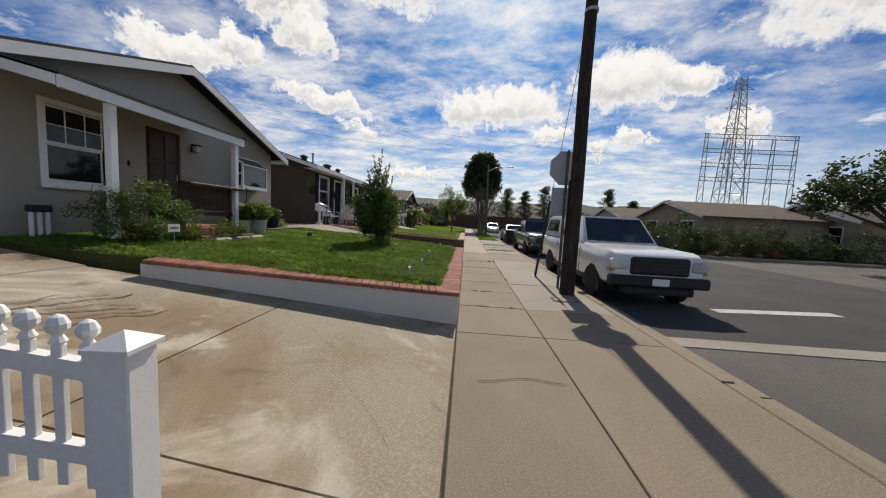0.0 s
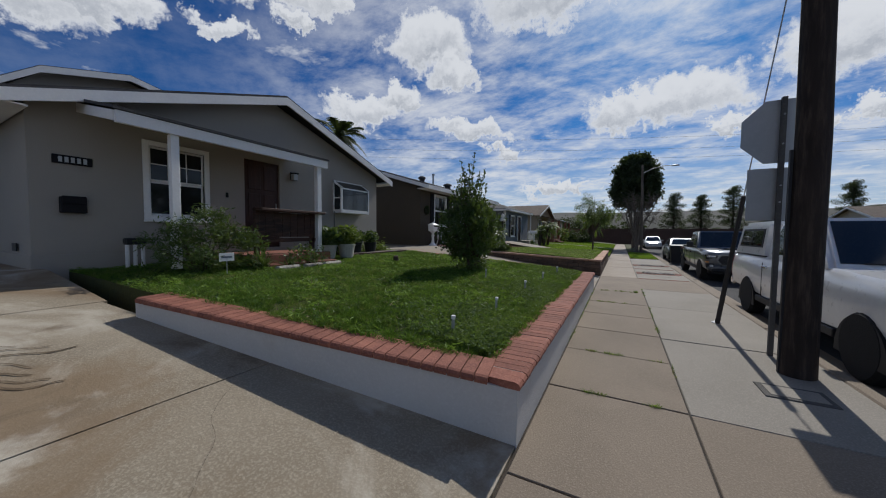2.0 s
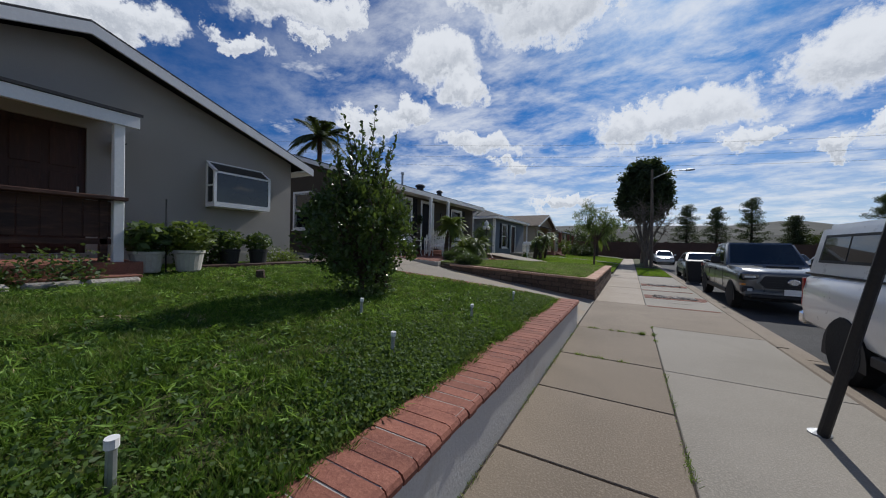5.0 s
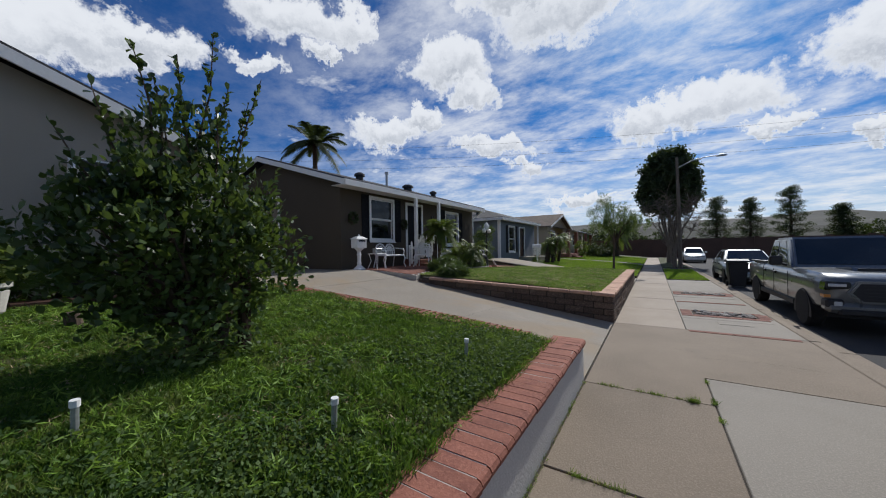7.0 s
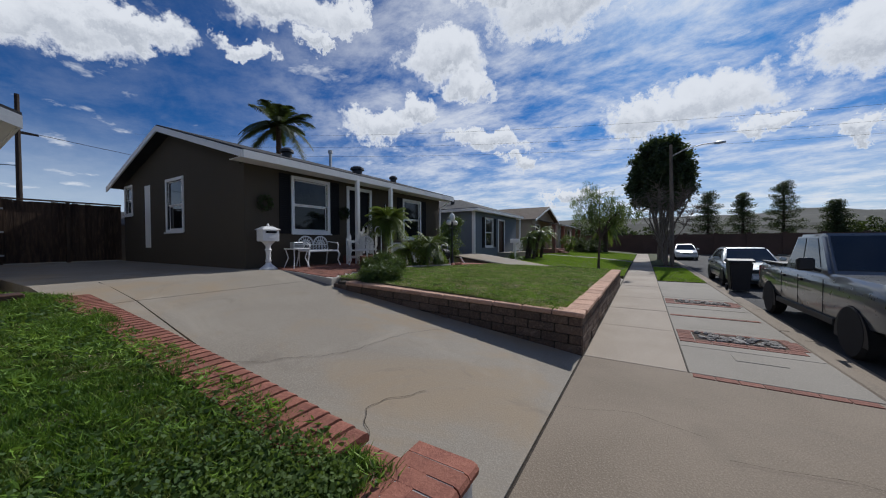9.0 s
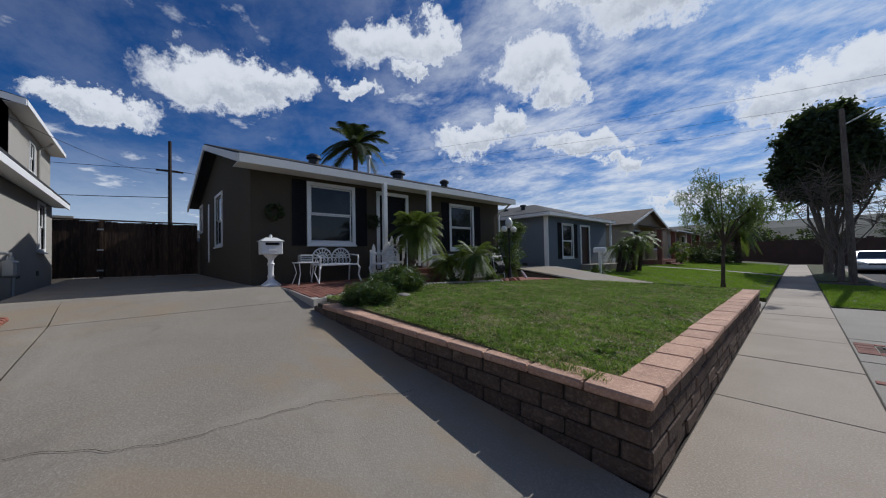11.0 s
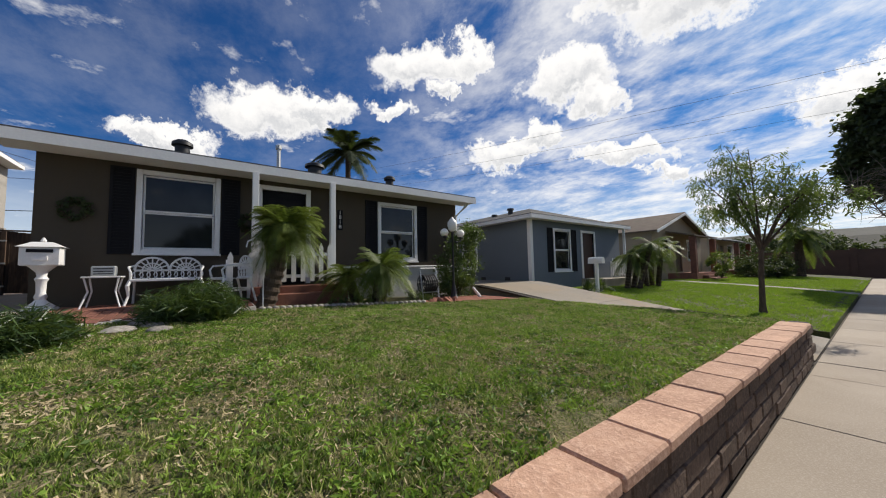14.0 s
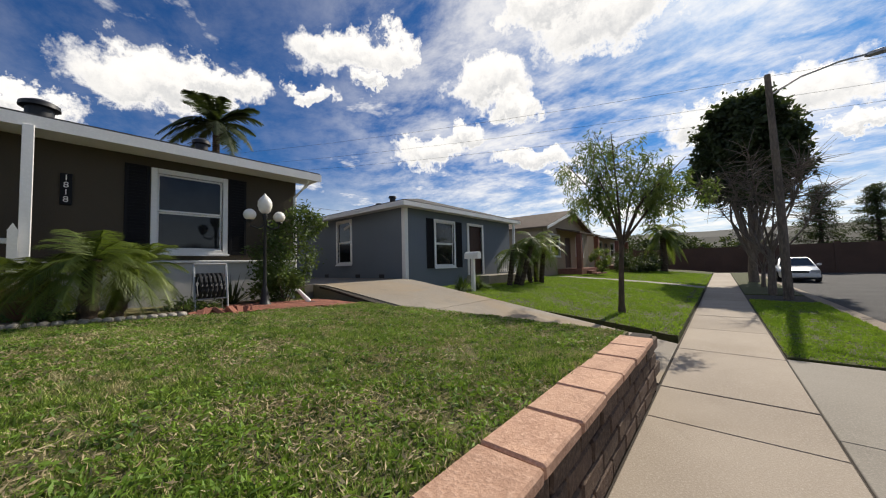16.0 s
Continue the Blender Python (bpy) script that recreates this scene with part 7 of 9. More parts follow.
# ---- street furniture ----
def utility_pole():
    p = thing("utility_pole", "dark creosoted wooden pole stub beside the kerb", "utility pole", (1.36, 6.82, 0))
    bm = bmesh.new()
    tube(bm, [(0, 0, -0.3), (0, 0, 0.5), (0.01, 0, 2.5), (-0.01, 0.02, 4.5), (0, 0.02, 6.15)], [0.155, 0.145, 0.135, 0.125, 0.115], 16)
    part("pole", bm, POLE_WOOD, p, smooth=True)
    bm = bmesh.new()
    tube(bm, [(0.0, 0.0, 5.72), (0.0, 0.0, 5.78)], 0.135, 16)
    part("band", bm, STEEL, p)
    bar("ground_rod_cover", PLASTIC, p, -0.16, -0.135, -0.02, 0.02, 0.0, 2.4)
    return p


utility_pole()


def guy_wire():
    g = thing("guy_wire", "taut steel guy wire with a dark guard near the ground", "guy wire", (1.13, 9.05, 0))
    top = Vector((0.23, -2.1, 5.75))
    bm = bmesh.new()
    tube(bm, [(0, 0, -0.1), top * 0.36], [0.036, 0.03], 10)
    part("guard", bm, PLASTIC, g, "dark plastic guard tube")
    bm = bmesh.new()
    tube(bm, [top * 0.35, top], 0.008, 6)
    part("wire", bm, STEEL, g)
    bm = bmesh.new()
    lathe(bm, [(0.07, -0.05), (0.07, 0.01), (0.03, 0.03)], 10)
    part("anchor", bm, STEEL, g)
    return g


guy_wire()


def stop_sign():
    s = thing("stop_sign", "octagonal stop sign and a plate below, seen from the back", "road sign", (1.33, 7.45, 0))
    bm = bmesh.new()
    box(bm, -0.025, 0.025, -0.025, 0.025, -0.2, 3.16, 0.004, m=Matrix.Shear("XY", 4, (0.0, 0.0)))
    part("post", bm, DULL_STEEL, s, "dull dark steel post")
    r = 0.38 / math.cos(math.pi / 8)
    def octagon(k):
        return [(k * r * math.cos(math.pi / 8 + i * math.pi / 4), 2.76 + k * r * math.sin(math.pi / 8 + i * math.pi / 4)) for i in range(8)]
    bm = bmesh.new()
    prism(bm, octagon(1.0), "y", 0.026, 0.029)
    plate = part("sign_plate", bm, SIGN_BACK, s, "bare aluminium back of an octagonal plate")
    bm = bmesh.new()
    prism(bm, octagon(0.99), "y", 0.0292, 0.031)
    part("sign_face", bm, RED_LENS, plate)
    bm = bmesh.new()
    box(bm, -0.30, 0.30, 0.026, 0.029, 1.68, 2.32, 0.0)
    part("sign_plate", bm, SIGN_BACK, s, "bare aluminium back of a square plate")
    for z in (2.1, 1.9, 2.6, 2.95):
        bm = bmesh.new()
        tube(bm, [(0, -0.034, z), (0, 0.035, z)], 0.01, 8)
        part("bolt", bm, STEEL, s)
    return s


stop_sign()

bm = bmesh.new()
box(bm, 0.88, 1.38, 6.02, 6.36, -0.03, 0.008, 0.006)
cover = tagged(new("utility_cover", mesh_of(bm, "utility_cover", ASPHALT_OLD)), "rectangular concrete utility cover set in the pavement", "utility cover")
bm = bmesh.new()
box(bm, 0.93, 1.33, 6.07, 6.31, 0.006, 0.012)
part("lid", bm, CONCRETE_PALE, cover, "worn pale lid")
bm = bmesh.new()
box(bm, 0.75, 1.25, 15.75, 16.0, -0.03, 0.008, 0.006)
tagged(new("utility_cover", mesh_of(bm, "utility_cover", CONCRETE_PALE)), "pale concrete utility cover in the pavement", "utility cover")


def planter(y0, y1, label):
    p = thing("pavement_planter", label, "planter", (0, 0, 0))
    bar("bed", SOIL, p, 0.44, 1.5, y0 + 0.15, y1 - 0.15, -0.05, 0.004)
    brick = bmesh.new()
    box(brick, 0.003, 0.197, 0.003, 0.097, -0.04, 0.009, 0.005)
    me = mesh_of(brick, "brick", BRICK_PAVER)
    def lay(x, y):
        ob = new("brick", me)
        ob.parent = p
        ob.matrix_basis = pose(x, y, random.uniform(-0.002, 0.002), 0, 0, 0)
    y = y0
    while y < y1 - 0.05:
        edge = y < y0 + 0.13 or y > y1 - 0.17
        for x in ([0.23, 0.43, 0.63, 0.83, 1.03, 1.23, 1.43] if edge else [0.23, 1.5]):
            lay(x, y)
        y += 0.1
    for i in range(70):
        bm = bmesh.new()
        bmesh.ops.create_icosphere(bm, subdivisions=1, radius=random.uniform(0.025, 0.06))
        for v in bm.verts:
            v.co *= random.uniform(0.8, 1.15)
            v.co.z *= 0.6
        bmesh.ops.transform(bm, matrix=pose(random.uniform(0.5, 1.44), random.uniform(y0 + 0.2, y1 - 0.2), 0.015), verts=bm.verts)
        part("stone", bm, STONE, p)
    return p


planter(16.45, 17.3, "brick-edged bed of dark stones in the pavement")
planter(20.1, 20.9, "second brick-edged bed of dark stones")
bricks = thing("brick_band", "narrow band of worn red bricks across the pavement", "paving")
me = None
for x, y in [(0.23 + 0.2 * i, y) for i in range(7) for y in (14.86, 18.55)]:
    if me is None:
        b = bmesh.new()
        box(b, 0.003, 0.197, 0.003, 0.12, -0.04, 0.008, 0.005)
        me = mesh_of(b, "brick", BRICK_PAVER)
    ob = new("brick", me)
    ob.parent = bricks
    ob.matrix_basis = pose(x, y, 0)


def street_light():
    s = thing("street_light", "tall wooden pole carrying a street light on an arm", "street light", (1.2, 34.2, 0))
    bm = bmesh.new()
    tube(bm, [(0, 0, -0.3), (-0.05, 0, 4), (-0.12, 0, 7.3)], [0.125, 0.105, 0.08], 12)
    part("pole", bm, BARK_PALE, s, smooth=True)
    bm = bmesh.new()
    tube(bm, [(-0.1, 0, 6.6), (0.6, 0, 6.95), (1.4, 0, 7.1), (2.0, 0, 7.1)], 0.03, 8)
    part("arm", bm, STEEL, s)
    bm = bmesh.new()
    lathe(bm, [(0.03, -0.02), (0.14, 0.0), (0.13, 0.08), (0.05, 0.12)], 12)
    bmesh.ops.transform(bm, matrix=pose(2.15, 0, 7.04) @ Matrix.Diagonal((2.0, 1, 1, 1)), verts=bm.verts)
    part("lamp_head", bm, SIGN_BACK, s)
    return s


street_light()


def cable(points, r, label):
    c = thing("overhead_cable", label, "cable", points[0], group="overhead cables")
    a, b = Vector(points[0]), Vector(points[1])
    bm = bmesh.new()
    n = 14
    sag = (b - a).length * 0.02
    tube(bm, [(b - a) * (k / n) - Vector((0, 0, 4 * sag * (k / n) * (1 - k / n))) for k in range(n + 1)], r, 5)
    part("wire", bm, PLASTIC, c)
    return c


corner_pole = thing("utility_pole", "dark utility pole at the far street corner", "utility pole", (30.15, 21.3, -0.1))
bm = bmesh.new()
tube(bm, [(0, 0, -0.2), (0, 0, 9.0)], [0.17, 0.12], 8)
part("pole", bm, POLE_WOOD, corner_pole)
bar("crossarm", POLE_WOOD, corner_pole, -0.9, 0.9, -0.35, -0.25, 7.9, 8.05)
cable([(6.2, -8.0, 8.6), (30.0, 21.0, 8.2)], 0.02, "thick black overhead cable over the crossing")
cable([(7.4, -8.0, 8.6), (30.3, 21.0, 8.0)], 0.02, "second black overhead cable over the crossing")
for z, dx in ((13.5, 0), (12.6, 1.0), (14.6, -1.2)):
    cable([(-60, 28 + dx, z + 2), (45, 66 + dx, z)], 0.010, "thin high overhead line crossing the sky")
cable([(-16.62, 9.69, 6.0), (-40, 14.7, 9.6)], 0.010, "service line running from the house to a far pole")
cable([(-40, 14.7, 10.0), (-42, -40, 10.0)], 0.02, "line between far poles behind the houses")
cable([(-40, 14.7, 7.4), (-42, -40, 7.6)], 0.03, "lower line between far poles behind the houses")
cable([(-40, 14.7, 10.0), (-38, 70, 10.0)], 0.02, "line running on behind the brown house")
far_pole = thing("utility_pole", "dark far utility pole behind the houses", "utility pole", (-40, 14.7, 0.5))
bm = bmesh.new()
tube(bm, [(0, 0, -0.6), (0, 0, 12.2)], [0.18, 0.13], 8)
part("pole", bm, POLE_WOOD, far_pole)
bar("crossarm", POLE_WOOD, far_pole, -0.06, 0.06, -1.0, 1.0, 9.3, 9.45)


def pylon():
    t = thing("power_pylon", "tall grey lattice power pylon in the distance", "pylon", (125, 170, -0.3))
    def leg(k, z):
        w = 4.2 * (1 - z / 82) + 1.0
        return Vector((w * (1 if k in (0, 1) else -1), w * (1 if k in (1, 2) else -1), z))
    levels = [0, 11, 21, 30, 38, 45, 51, 57, 62, 67, 71, 75]
    for k in range(4):
        bm = bmesh.new()
        tube(bm, [leg(k, z) for z in levels], 0.24, 5)
        part("leg", bm, STEEL, t)
    for a, b in zip(levels, levels[1:]):
        for k in range(4):
            bm = bmesh.new()
            tube(bm, [leg(k, a), leg((k + 1) % 4, b)], 0.10, 4)
            tube(bm, [leg((k + 1) % 4, a), leg(k, b)], 0.10, 4)
            tube(bm, [leg(k, b), leg((k + 1) % 4, b)], 0.10, 4)
            part("brace", bm, STEEL, t)
    for z in (52, 61, 70):
        bm = bmesh.new()
        tube(bm, [(-6, 0, z), (6, 0, z)], 0.14, 5)
        tube(bm, [(-6, 0, z), (0, 0, z + 3), (6, 0, z)], 0.14, 5)
        part("crossarm", bm, STEEL, t)
    return t


pylon()


def gantry():
    t = thing("substation_frame", "long steel lattice frame of a far substation", "substation", (99, 150, -0.3))
    for k in range(5):
        bm = bmesh.new()
        x = k * 9.0
        for dx in (-1, 1):
            tube(bm, [(x + dx * 1.6, 0, 0), (x + dx * 0.6, 0, 44 if k in (0, 4) else 42)], 0.17, 4)
        for z in range(4, 42, 5):
            tube(bm, [(x - 1.4 + z * 0.02, 0, z), (x + 1.2 - z * 0.02, 0, z + 5)], 0.09, 4)
        part("upright", bm, STEEL, t)
    for z in (24, 30, 36, 42):
        bm = bmesh.new()
        tube(bm, [(-1, 0, z), (37, 0, z)], 0.15, 4)
        tube(bm, [(-1, 0, z + 1.6), (37, 0, z + 1.6)], 0.15, 4)
        for i in range(18):
            tube(bm, [(i * 2, 0, z), (i * 2 + 1, 0, z + 1.6), (i * 2 + 2, 0, z)], 0.07, 4)
        part("beam", bm, STEEL, t)
    return t


gantry()

# dark wooded rise beyond the end wall
bm = bmesh.new()
nx, ny = 60, 6
grid = [[bm.verts.new((-260 + 640 * i / nx, 105 + 30 * j, -0.4 + (j > 0) * (6 + 2.2 * j + 3.5 * noise.noise(Vector((i * 0.35, j * 0.5, 0)))))) for j in range(ny)] for i in range(nx + 1)]
for i in range(nx):
    for j in range(ny - 1):
        bm.faces.new((grid[i][j], grid[i + 1][j], grid[i + 1][j + 1], grid[i][j + 1]))
structure("backdrop", bm, material("far_hillside", ((0.055, 0.055, 0.04), (0.04, 0.04, 0.03), (0.022, 0.025, 0.018)), 0.95, 1.2, 0.08, 0.8), "far dry wooded hillside")

# ---- fences ----
def picket_fence():
    f = thing("picket_fence", "white vinyl picket fence along the side drive", "fence", (-2.1, 0.755, 0), 180 + 6.0)
    def post(x, z0):
        bm = bmesh.new()
        box(bm, x - 0.065, x + 0.065, -0.065, 0.065, z0 - 0.2, z0 + 0.80, 0.006)
        ob = part("post", bm, WHITE_PAINT, f, "square white fence post")
        bm = bmesh.new()
        q = [bm.verts.new(p) for p in ((x - 0.08, -0.08, z0 + 0.801), (x + 0.08, -0.08, z0 + 0.801), (x + 0.08, 0.08, z0 + 0.801), (x - 0.08, 0.08, z0 + 0.801))]
        lo = [bm.verts.new((v.co.x, v.co.y, z0 + 0.785)) for v in q]
        tip = bm.verts.new((x, 0, z0 + 0.85))
        for k in range(4):
            bm.faces.new((q[k], q[(k + 1) % 4], tip))
            bm.faces.new((lo[k], lo[(k + 1) % 4], q[(k + 1) % 4], q[k]))
        bm.faces.new(lo[::-1])
        part("post_cap", bm, WHITE_PAINT, ob)
    picket = bmesh.new()
    box(picket, -0.019, 0.019, -0.012, 0.012, 0.22, 0.755, 0.003)
    lathe(picket, [(0.012, 0.75), (0.026, 0.765), (0.014, 0.79), (0.032, 0.81), (0.034, 0.83), (0.022, 0.855), (0.004, 0.865)], 10)
    me = mesh_of(picket, "picket", WHITE_PAINT)
    def ground(x):
        return drive_z(-2.1 - x)
    for k in range(5):
        x = k * 1.7
        post(x, ground(x))
        if k == 4:
            break
        z0, z1 = ground(x), ground(x + 1.7)
        for za in (0.33, 0.65):
            bm = bmesh.new()
            q = [bm.verts.new(p) for p in ((x + 0.066, -0.02, z0 + za), (x + 1.634, -0.02, z1 + za), (x + 1.634, 0.02, z1 + za), (x + 0.066, 0.02, z0 + za))]
            r = bmesh.ops.extrude_face_region(bm, geom=[bm.faces.new(q)])
            for v in r["geom"]:
                if isinstance(v, bmesh.types.BMVert):
                    v.co.z += 0.07
            part("rail", bm, WHITE_PAINT, f)
        for i in range(15):
            u = x + 0.125 + i * 0.1036
            ob = new("picket", me)
            ob.parent = f
            ob.matrix_basis = pose(u, 0, ground(u))
    return f


picket_fence()
bm = sloped("flower_bed", SOIL, [(EDGE, -3.0), (EDGE, 0.35), (-2.05, 0.70), (-11.5, -0.25), (-11.5, -3.0)], 0.5, "", drive_z, lift=0.02)
structure("flower_bed", bm, SOIL, "bed of dark bark mulch inside the fence")
spots = np.stack([RNG.uniform(-6, -1.0, 1400), RNG.uniform(-0.8, 0.35, 1400), np.zeros(1400)], 1)
spots[:, 2] = [drive_z(x) + 0.03 + abs(RNG.normal()) * 0.02 for x in spots[:, 0]]
verts, faces = diamonds(spots, 0.09, 0.03, up=0.0)
tagged(new("bark_mulch", quick_mesh("bark_mulch", verts, faces, BARK)), "loose chips of dark bark mulch", "mulch", "", "stuff")


def back_fence():
    f = thing("wooden_gate", "dark weathered board fence and gate closing the drive", "gate", (-16.5, 10.6, 0.92))
    board = bmesh.new()
    box(board, -0.012, 0.012, 0.001, 0.149, 0.04, 1.95, 0.004)
    me = mesh_of(board, "board", FENCE_WOOD)
    for i in range(25):
        ob = new("board", me)
        ob.parent = f
        ob.matrix_basis = pose(random.uniform(-0.004, 0.004), i * 0.15, random.uniform(-0.02, 0.02))
    for z in (0.35, 1.0, 1.65):
        bar("rail", FENCE_WOOD, f, -0.06, -0.013, 0.0, 3.75, z, z + 0.09)
    bar("backing_panel", FENCE_WOOD, f, -0.075, -0.062, 0.0, 3.75, 0.05, 1.9)
    bar("cap_rail", FENCE_WOOD, f, -0.05, 0.05, 0.0, 3.75, 1.975, 2.02)
    for y in (1.05, 2.4):
        bar("post", FENCE_WOOD, f, 0.014, 0.10, y, y + 0.09, 0.0, 1.97)
    for z in (0.25, 0.95, 1.65):
        bar("hinge", STEEL, f, 0.1, 0.115, 1.0, 1.16, z, z + 0.05)
    return f


back_fence()

# outbuilding and things at the back of the drives
shed = thing("outbuilding", "low dark outbuilding behind the gate", "shed", (-27, 11.0, 0.54))
bar("wall", STUCCO_BROWN, shed, -5, 0, 0, 8, -0.4, 2.2)
roof_slab(shed, "roof", [(0.4, -0.4, 2.15), (0.4, 8.4, 2.15), (-2.5, 8.4, 3.1), (-2.5, -0.4, 3.1)], 0.1, SHINGLE)
roof_slab(shed, "roof", [(-5.4, -0.4, 2.15), (-5.4, 8.4, 2.15), (-2.5, 8.4, 3.1), (-2.5, -0.4, 3.1)], 0.1, SHINGLE)
garage = thing("garage", "tan garage at the end of the side drive", "garage", (-26.5, -1.5, 0.54))
bar("wall", STUCCO_TAN, garage, -6, 0, 0, 6, -0.4, 2.5)
bar("garage_door", WHITE_PAINT, garage, 0.002, 0.04, 0.8, 5.2, 0.0, 2.1, bevel=0.01, label="white panelled garage door")
roof_slab(garage, "roof", [(0.5, -0.5, 2.45), (0.5, 3.0, 3.5), (-6, 3.0, 3.5), (-6, -0.5, 2.45)], 0.1, SHINGLE_BROWN)
roof_slab(garage, "roof", [(0.5, 6.5, 2.45), (0.5, 3.0, 3.5), (-6, 3.0, 3.5), (-6, 6.5, 2.45)], 0.1, SHINGLE_BROWN)


def boat():
    b = thing("boat_on_trailer", "dark covered motor boat on a trailer in the drive", "boat", (-19.0, 1.0, 0.92), 90)
    bm = bmesh.new()
    rings = []
    for y, w, zk, zg in ((-2.6, 0.95, 0.75, 1.5), (0.5, 1.0, 0.72, 1.5), (2.0, 0.75, 0.8, 1.55), (3.0, 0.1, 1.2, 1.65)):
        rings.append([bm.verts.new(p) for p in ((-w, y, zg), (-w * 0.85, y, zk + 0.3), (0, y, zk), (w * 0.85, y, zk + 0.3), (w, y, zg), (0, y, zg + 0.12))])
    for p, q in zip(rings, rings[1:]):
        for k in range(6):
            bm.faces.new((p[k], p[(k + 1) % 6], q[(k + 1) % 6], q[k]))
    bm.faces.new(rings[0][::-1])
    bm.faces.new(rings[-1])
    part("hull", bm, CAR_DARK, b)
    bm = bmesh.new()
    tube(bm, [(-0.9, 0.3, 1.5), (-0.85, 0.2, 2.35), (-0.5, 0.15, 2.55), (0.5, 0.15, 2.55), (0.85, 0.2, 2.35), (0.9, 0.3, 1.5)], 0.035, 8)
    part("tow_arch", bm, STEEL, b, "curved metal arch")
    bar("cover", PLASTIC, b, -0.92, 0.92, -2.5, 0.6, 1.5, 1.72, bevel=0.05)
    bm = bmesh.new()
    for x in (-0.7, 0.7):
        tube(bm, [(x, -2.4, 0.55), (x, 2.0, 0.55), (0, 3.6, 0.5)], 0.05, 6)
    tube(bm, [(-0.9, -0.8, 0.35), (0.9, -0.8, 0.35)], 0.05, 6)
    for y, z in ((-2.2, 0.8), (1.0, 0.76)):
        tube(bm, [(-0.7, y, 0.55), (-0.6, y, z + 0.2)], 0.05, 6)
        tube(bm, [(0.7, y, 0.55), (0.6, y, z + 0.2)], 0.05, 6)
    part("trailer", bm, STEEL, b)
    for x in (-0.95, 0.95):
        wheel(b, x, -0.8, 0.3, 0.18, x)
    return b


boat()
wheeled_bin("dark wheeled bin beside the house wall", (-15.6, 2.6, 0.92), 90)

# ---- before the grey house ----
mb = thing("wall_mailbox", "small black mailbox on the stucco wall", "mailbox", (-7.698, 3.55, 1.74))
bar("box", BLACK_PAINT, mb, 0, 0.12, 0, 0.27, 0, 0.24, bevel=0.01)
bar("flap", BLACK_PAINT, mb, 0.121, 0.135, 0.01, 0.26, 0.13, 0.25, bevel=0.005)
plaque = thing("house_number_plaque", "dark house number plaque with pale digits", "sign", (-7.698, 3.50, 2.47))
bar("board", BLACK_PAINT, plaque, 0, 0.02, 0, 0.42, 0, 0.13, bevel=0.004)
for k in range(5):
    bar("digit", SIGN_BACK, plaque, 0.0205, 0.024, 0.06 + k * 0.065, 0.10 + k * 0.065, 0.025, 0.105)
lamp = thing("wall_lantern", "small dark wall lantern by the door", "wall lamp", (-7.698, 7.42, 2.78))
bar("back_plate", BLACK_PAINT, lamp, 0, 0.02, 0.02, 0.14, 0, 0.2, bevel=0.004)
bar("lantern", LENS, lamp, 0.03, 0.15, 0.02, 0.14, 0.0, 0.15, bevel=0.01)
bar("hood", BLACK_PAINT, lamp, 0.0205, 0.17, 0.0, 0.16, 0.151, 0.18, bevel=0.01)
bell = thing("doorbell", "small dark doorbell plate", "doorbell", (-7.698, 5.9, 2.2))
bar("plate", BLACK_PAINT, bell, 0, 0.015, 0, 0.05, 0, 0.10, bevel=0.004)
pipes = thing("white_pipes", "white standpipes with dark taps at the wall foot", "pipe", (-7.45, 4.22, 0.8))
for y in (0.0, 0.1, 0.2):
    bm = bmesh.new()
    tube(bm, [(0, y, -0.1), (0, y, 0.45)], 0.028, 8)
    part("pipe", bm, WHITE_PAINT, pipes)
bar("valve", IRON_DARK, pipes, -0.06, 0.06, -0.04, 0.24, 0.451, 0.56, bevel=0.02)
ys = thing("yard_sign", "small pale yard sign on a wire stake", "sign", (-5.75, 4.85, 0.72))
bm = bmesh.new()
tube(bm, [(0, 0, -0.1), (0, 0, 0.36)], 0.006, 6)
part("stake", bm, STEEL, ys)
bar("plate", WHITE_PAINT, ys, -0.004, 0.004, -0.11, 0.11, 0.30, 0.43)
bar("lettering", STUCCO_BLUE, ys, 0.0042, 0.006, -0.08, 0.08, 0.35, 0.38)
bed = bmesh.new()
box(bed, -7.69, -5.9, 4.0, 5.6, 0.4, 0.80)
box(bed, -6.2, -5.75, 5.6, 7.3, 0.4, 0.80)
structure("planting_bed", bed, SOIL, "dark planting bed before the grey house")
for i, (x, y, l) in enumerate(((-5.72, 5.9, 0.5), (-5.7, 6.45, 0.45), (-5.72, 6.95, 0.5))):
    bm = bmesh.new()
    box(bm, -0.06, 0.06, -l / 2, l / 2, -0.1, 0.07, 0.03)
    ob = tagged(new("edging_block", mesh_of(bm, "edging_block", STONE)), "pale stone block edging the flower bed", "edging", "bed edging")
    ob.matrix_basis = pose(x, y, 0.8, 0, 0, random.uniform(-6, 6))
bm = bmesh.new()
box(bm, -6.9, -6.6, 8.2, 11.0, 0.5, 0.93, 0.01)
tagged(new("timber_edging", mesh_of(bm, "timber_edging", PORCH_WOOD)), "low reddish timber edging along the lawn", "edging")
pole_s = thing("flag_stick", "thin dark stake standing among the pots", "stake", (-6.5, 7.75, 0.85))
bm = bmesh.new()
tube(bm, [(0, 0, -0.1), (0, 0, 1.15)], 0.012, 6)
part("stick", bm, IRON_DARK, pole_s)


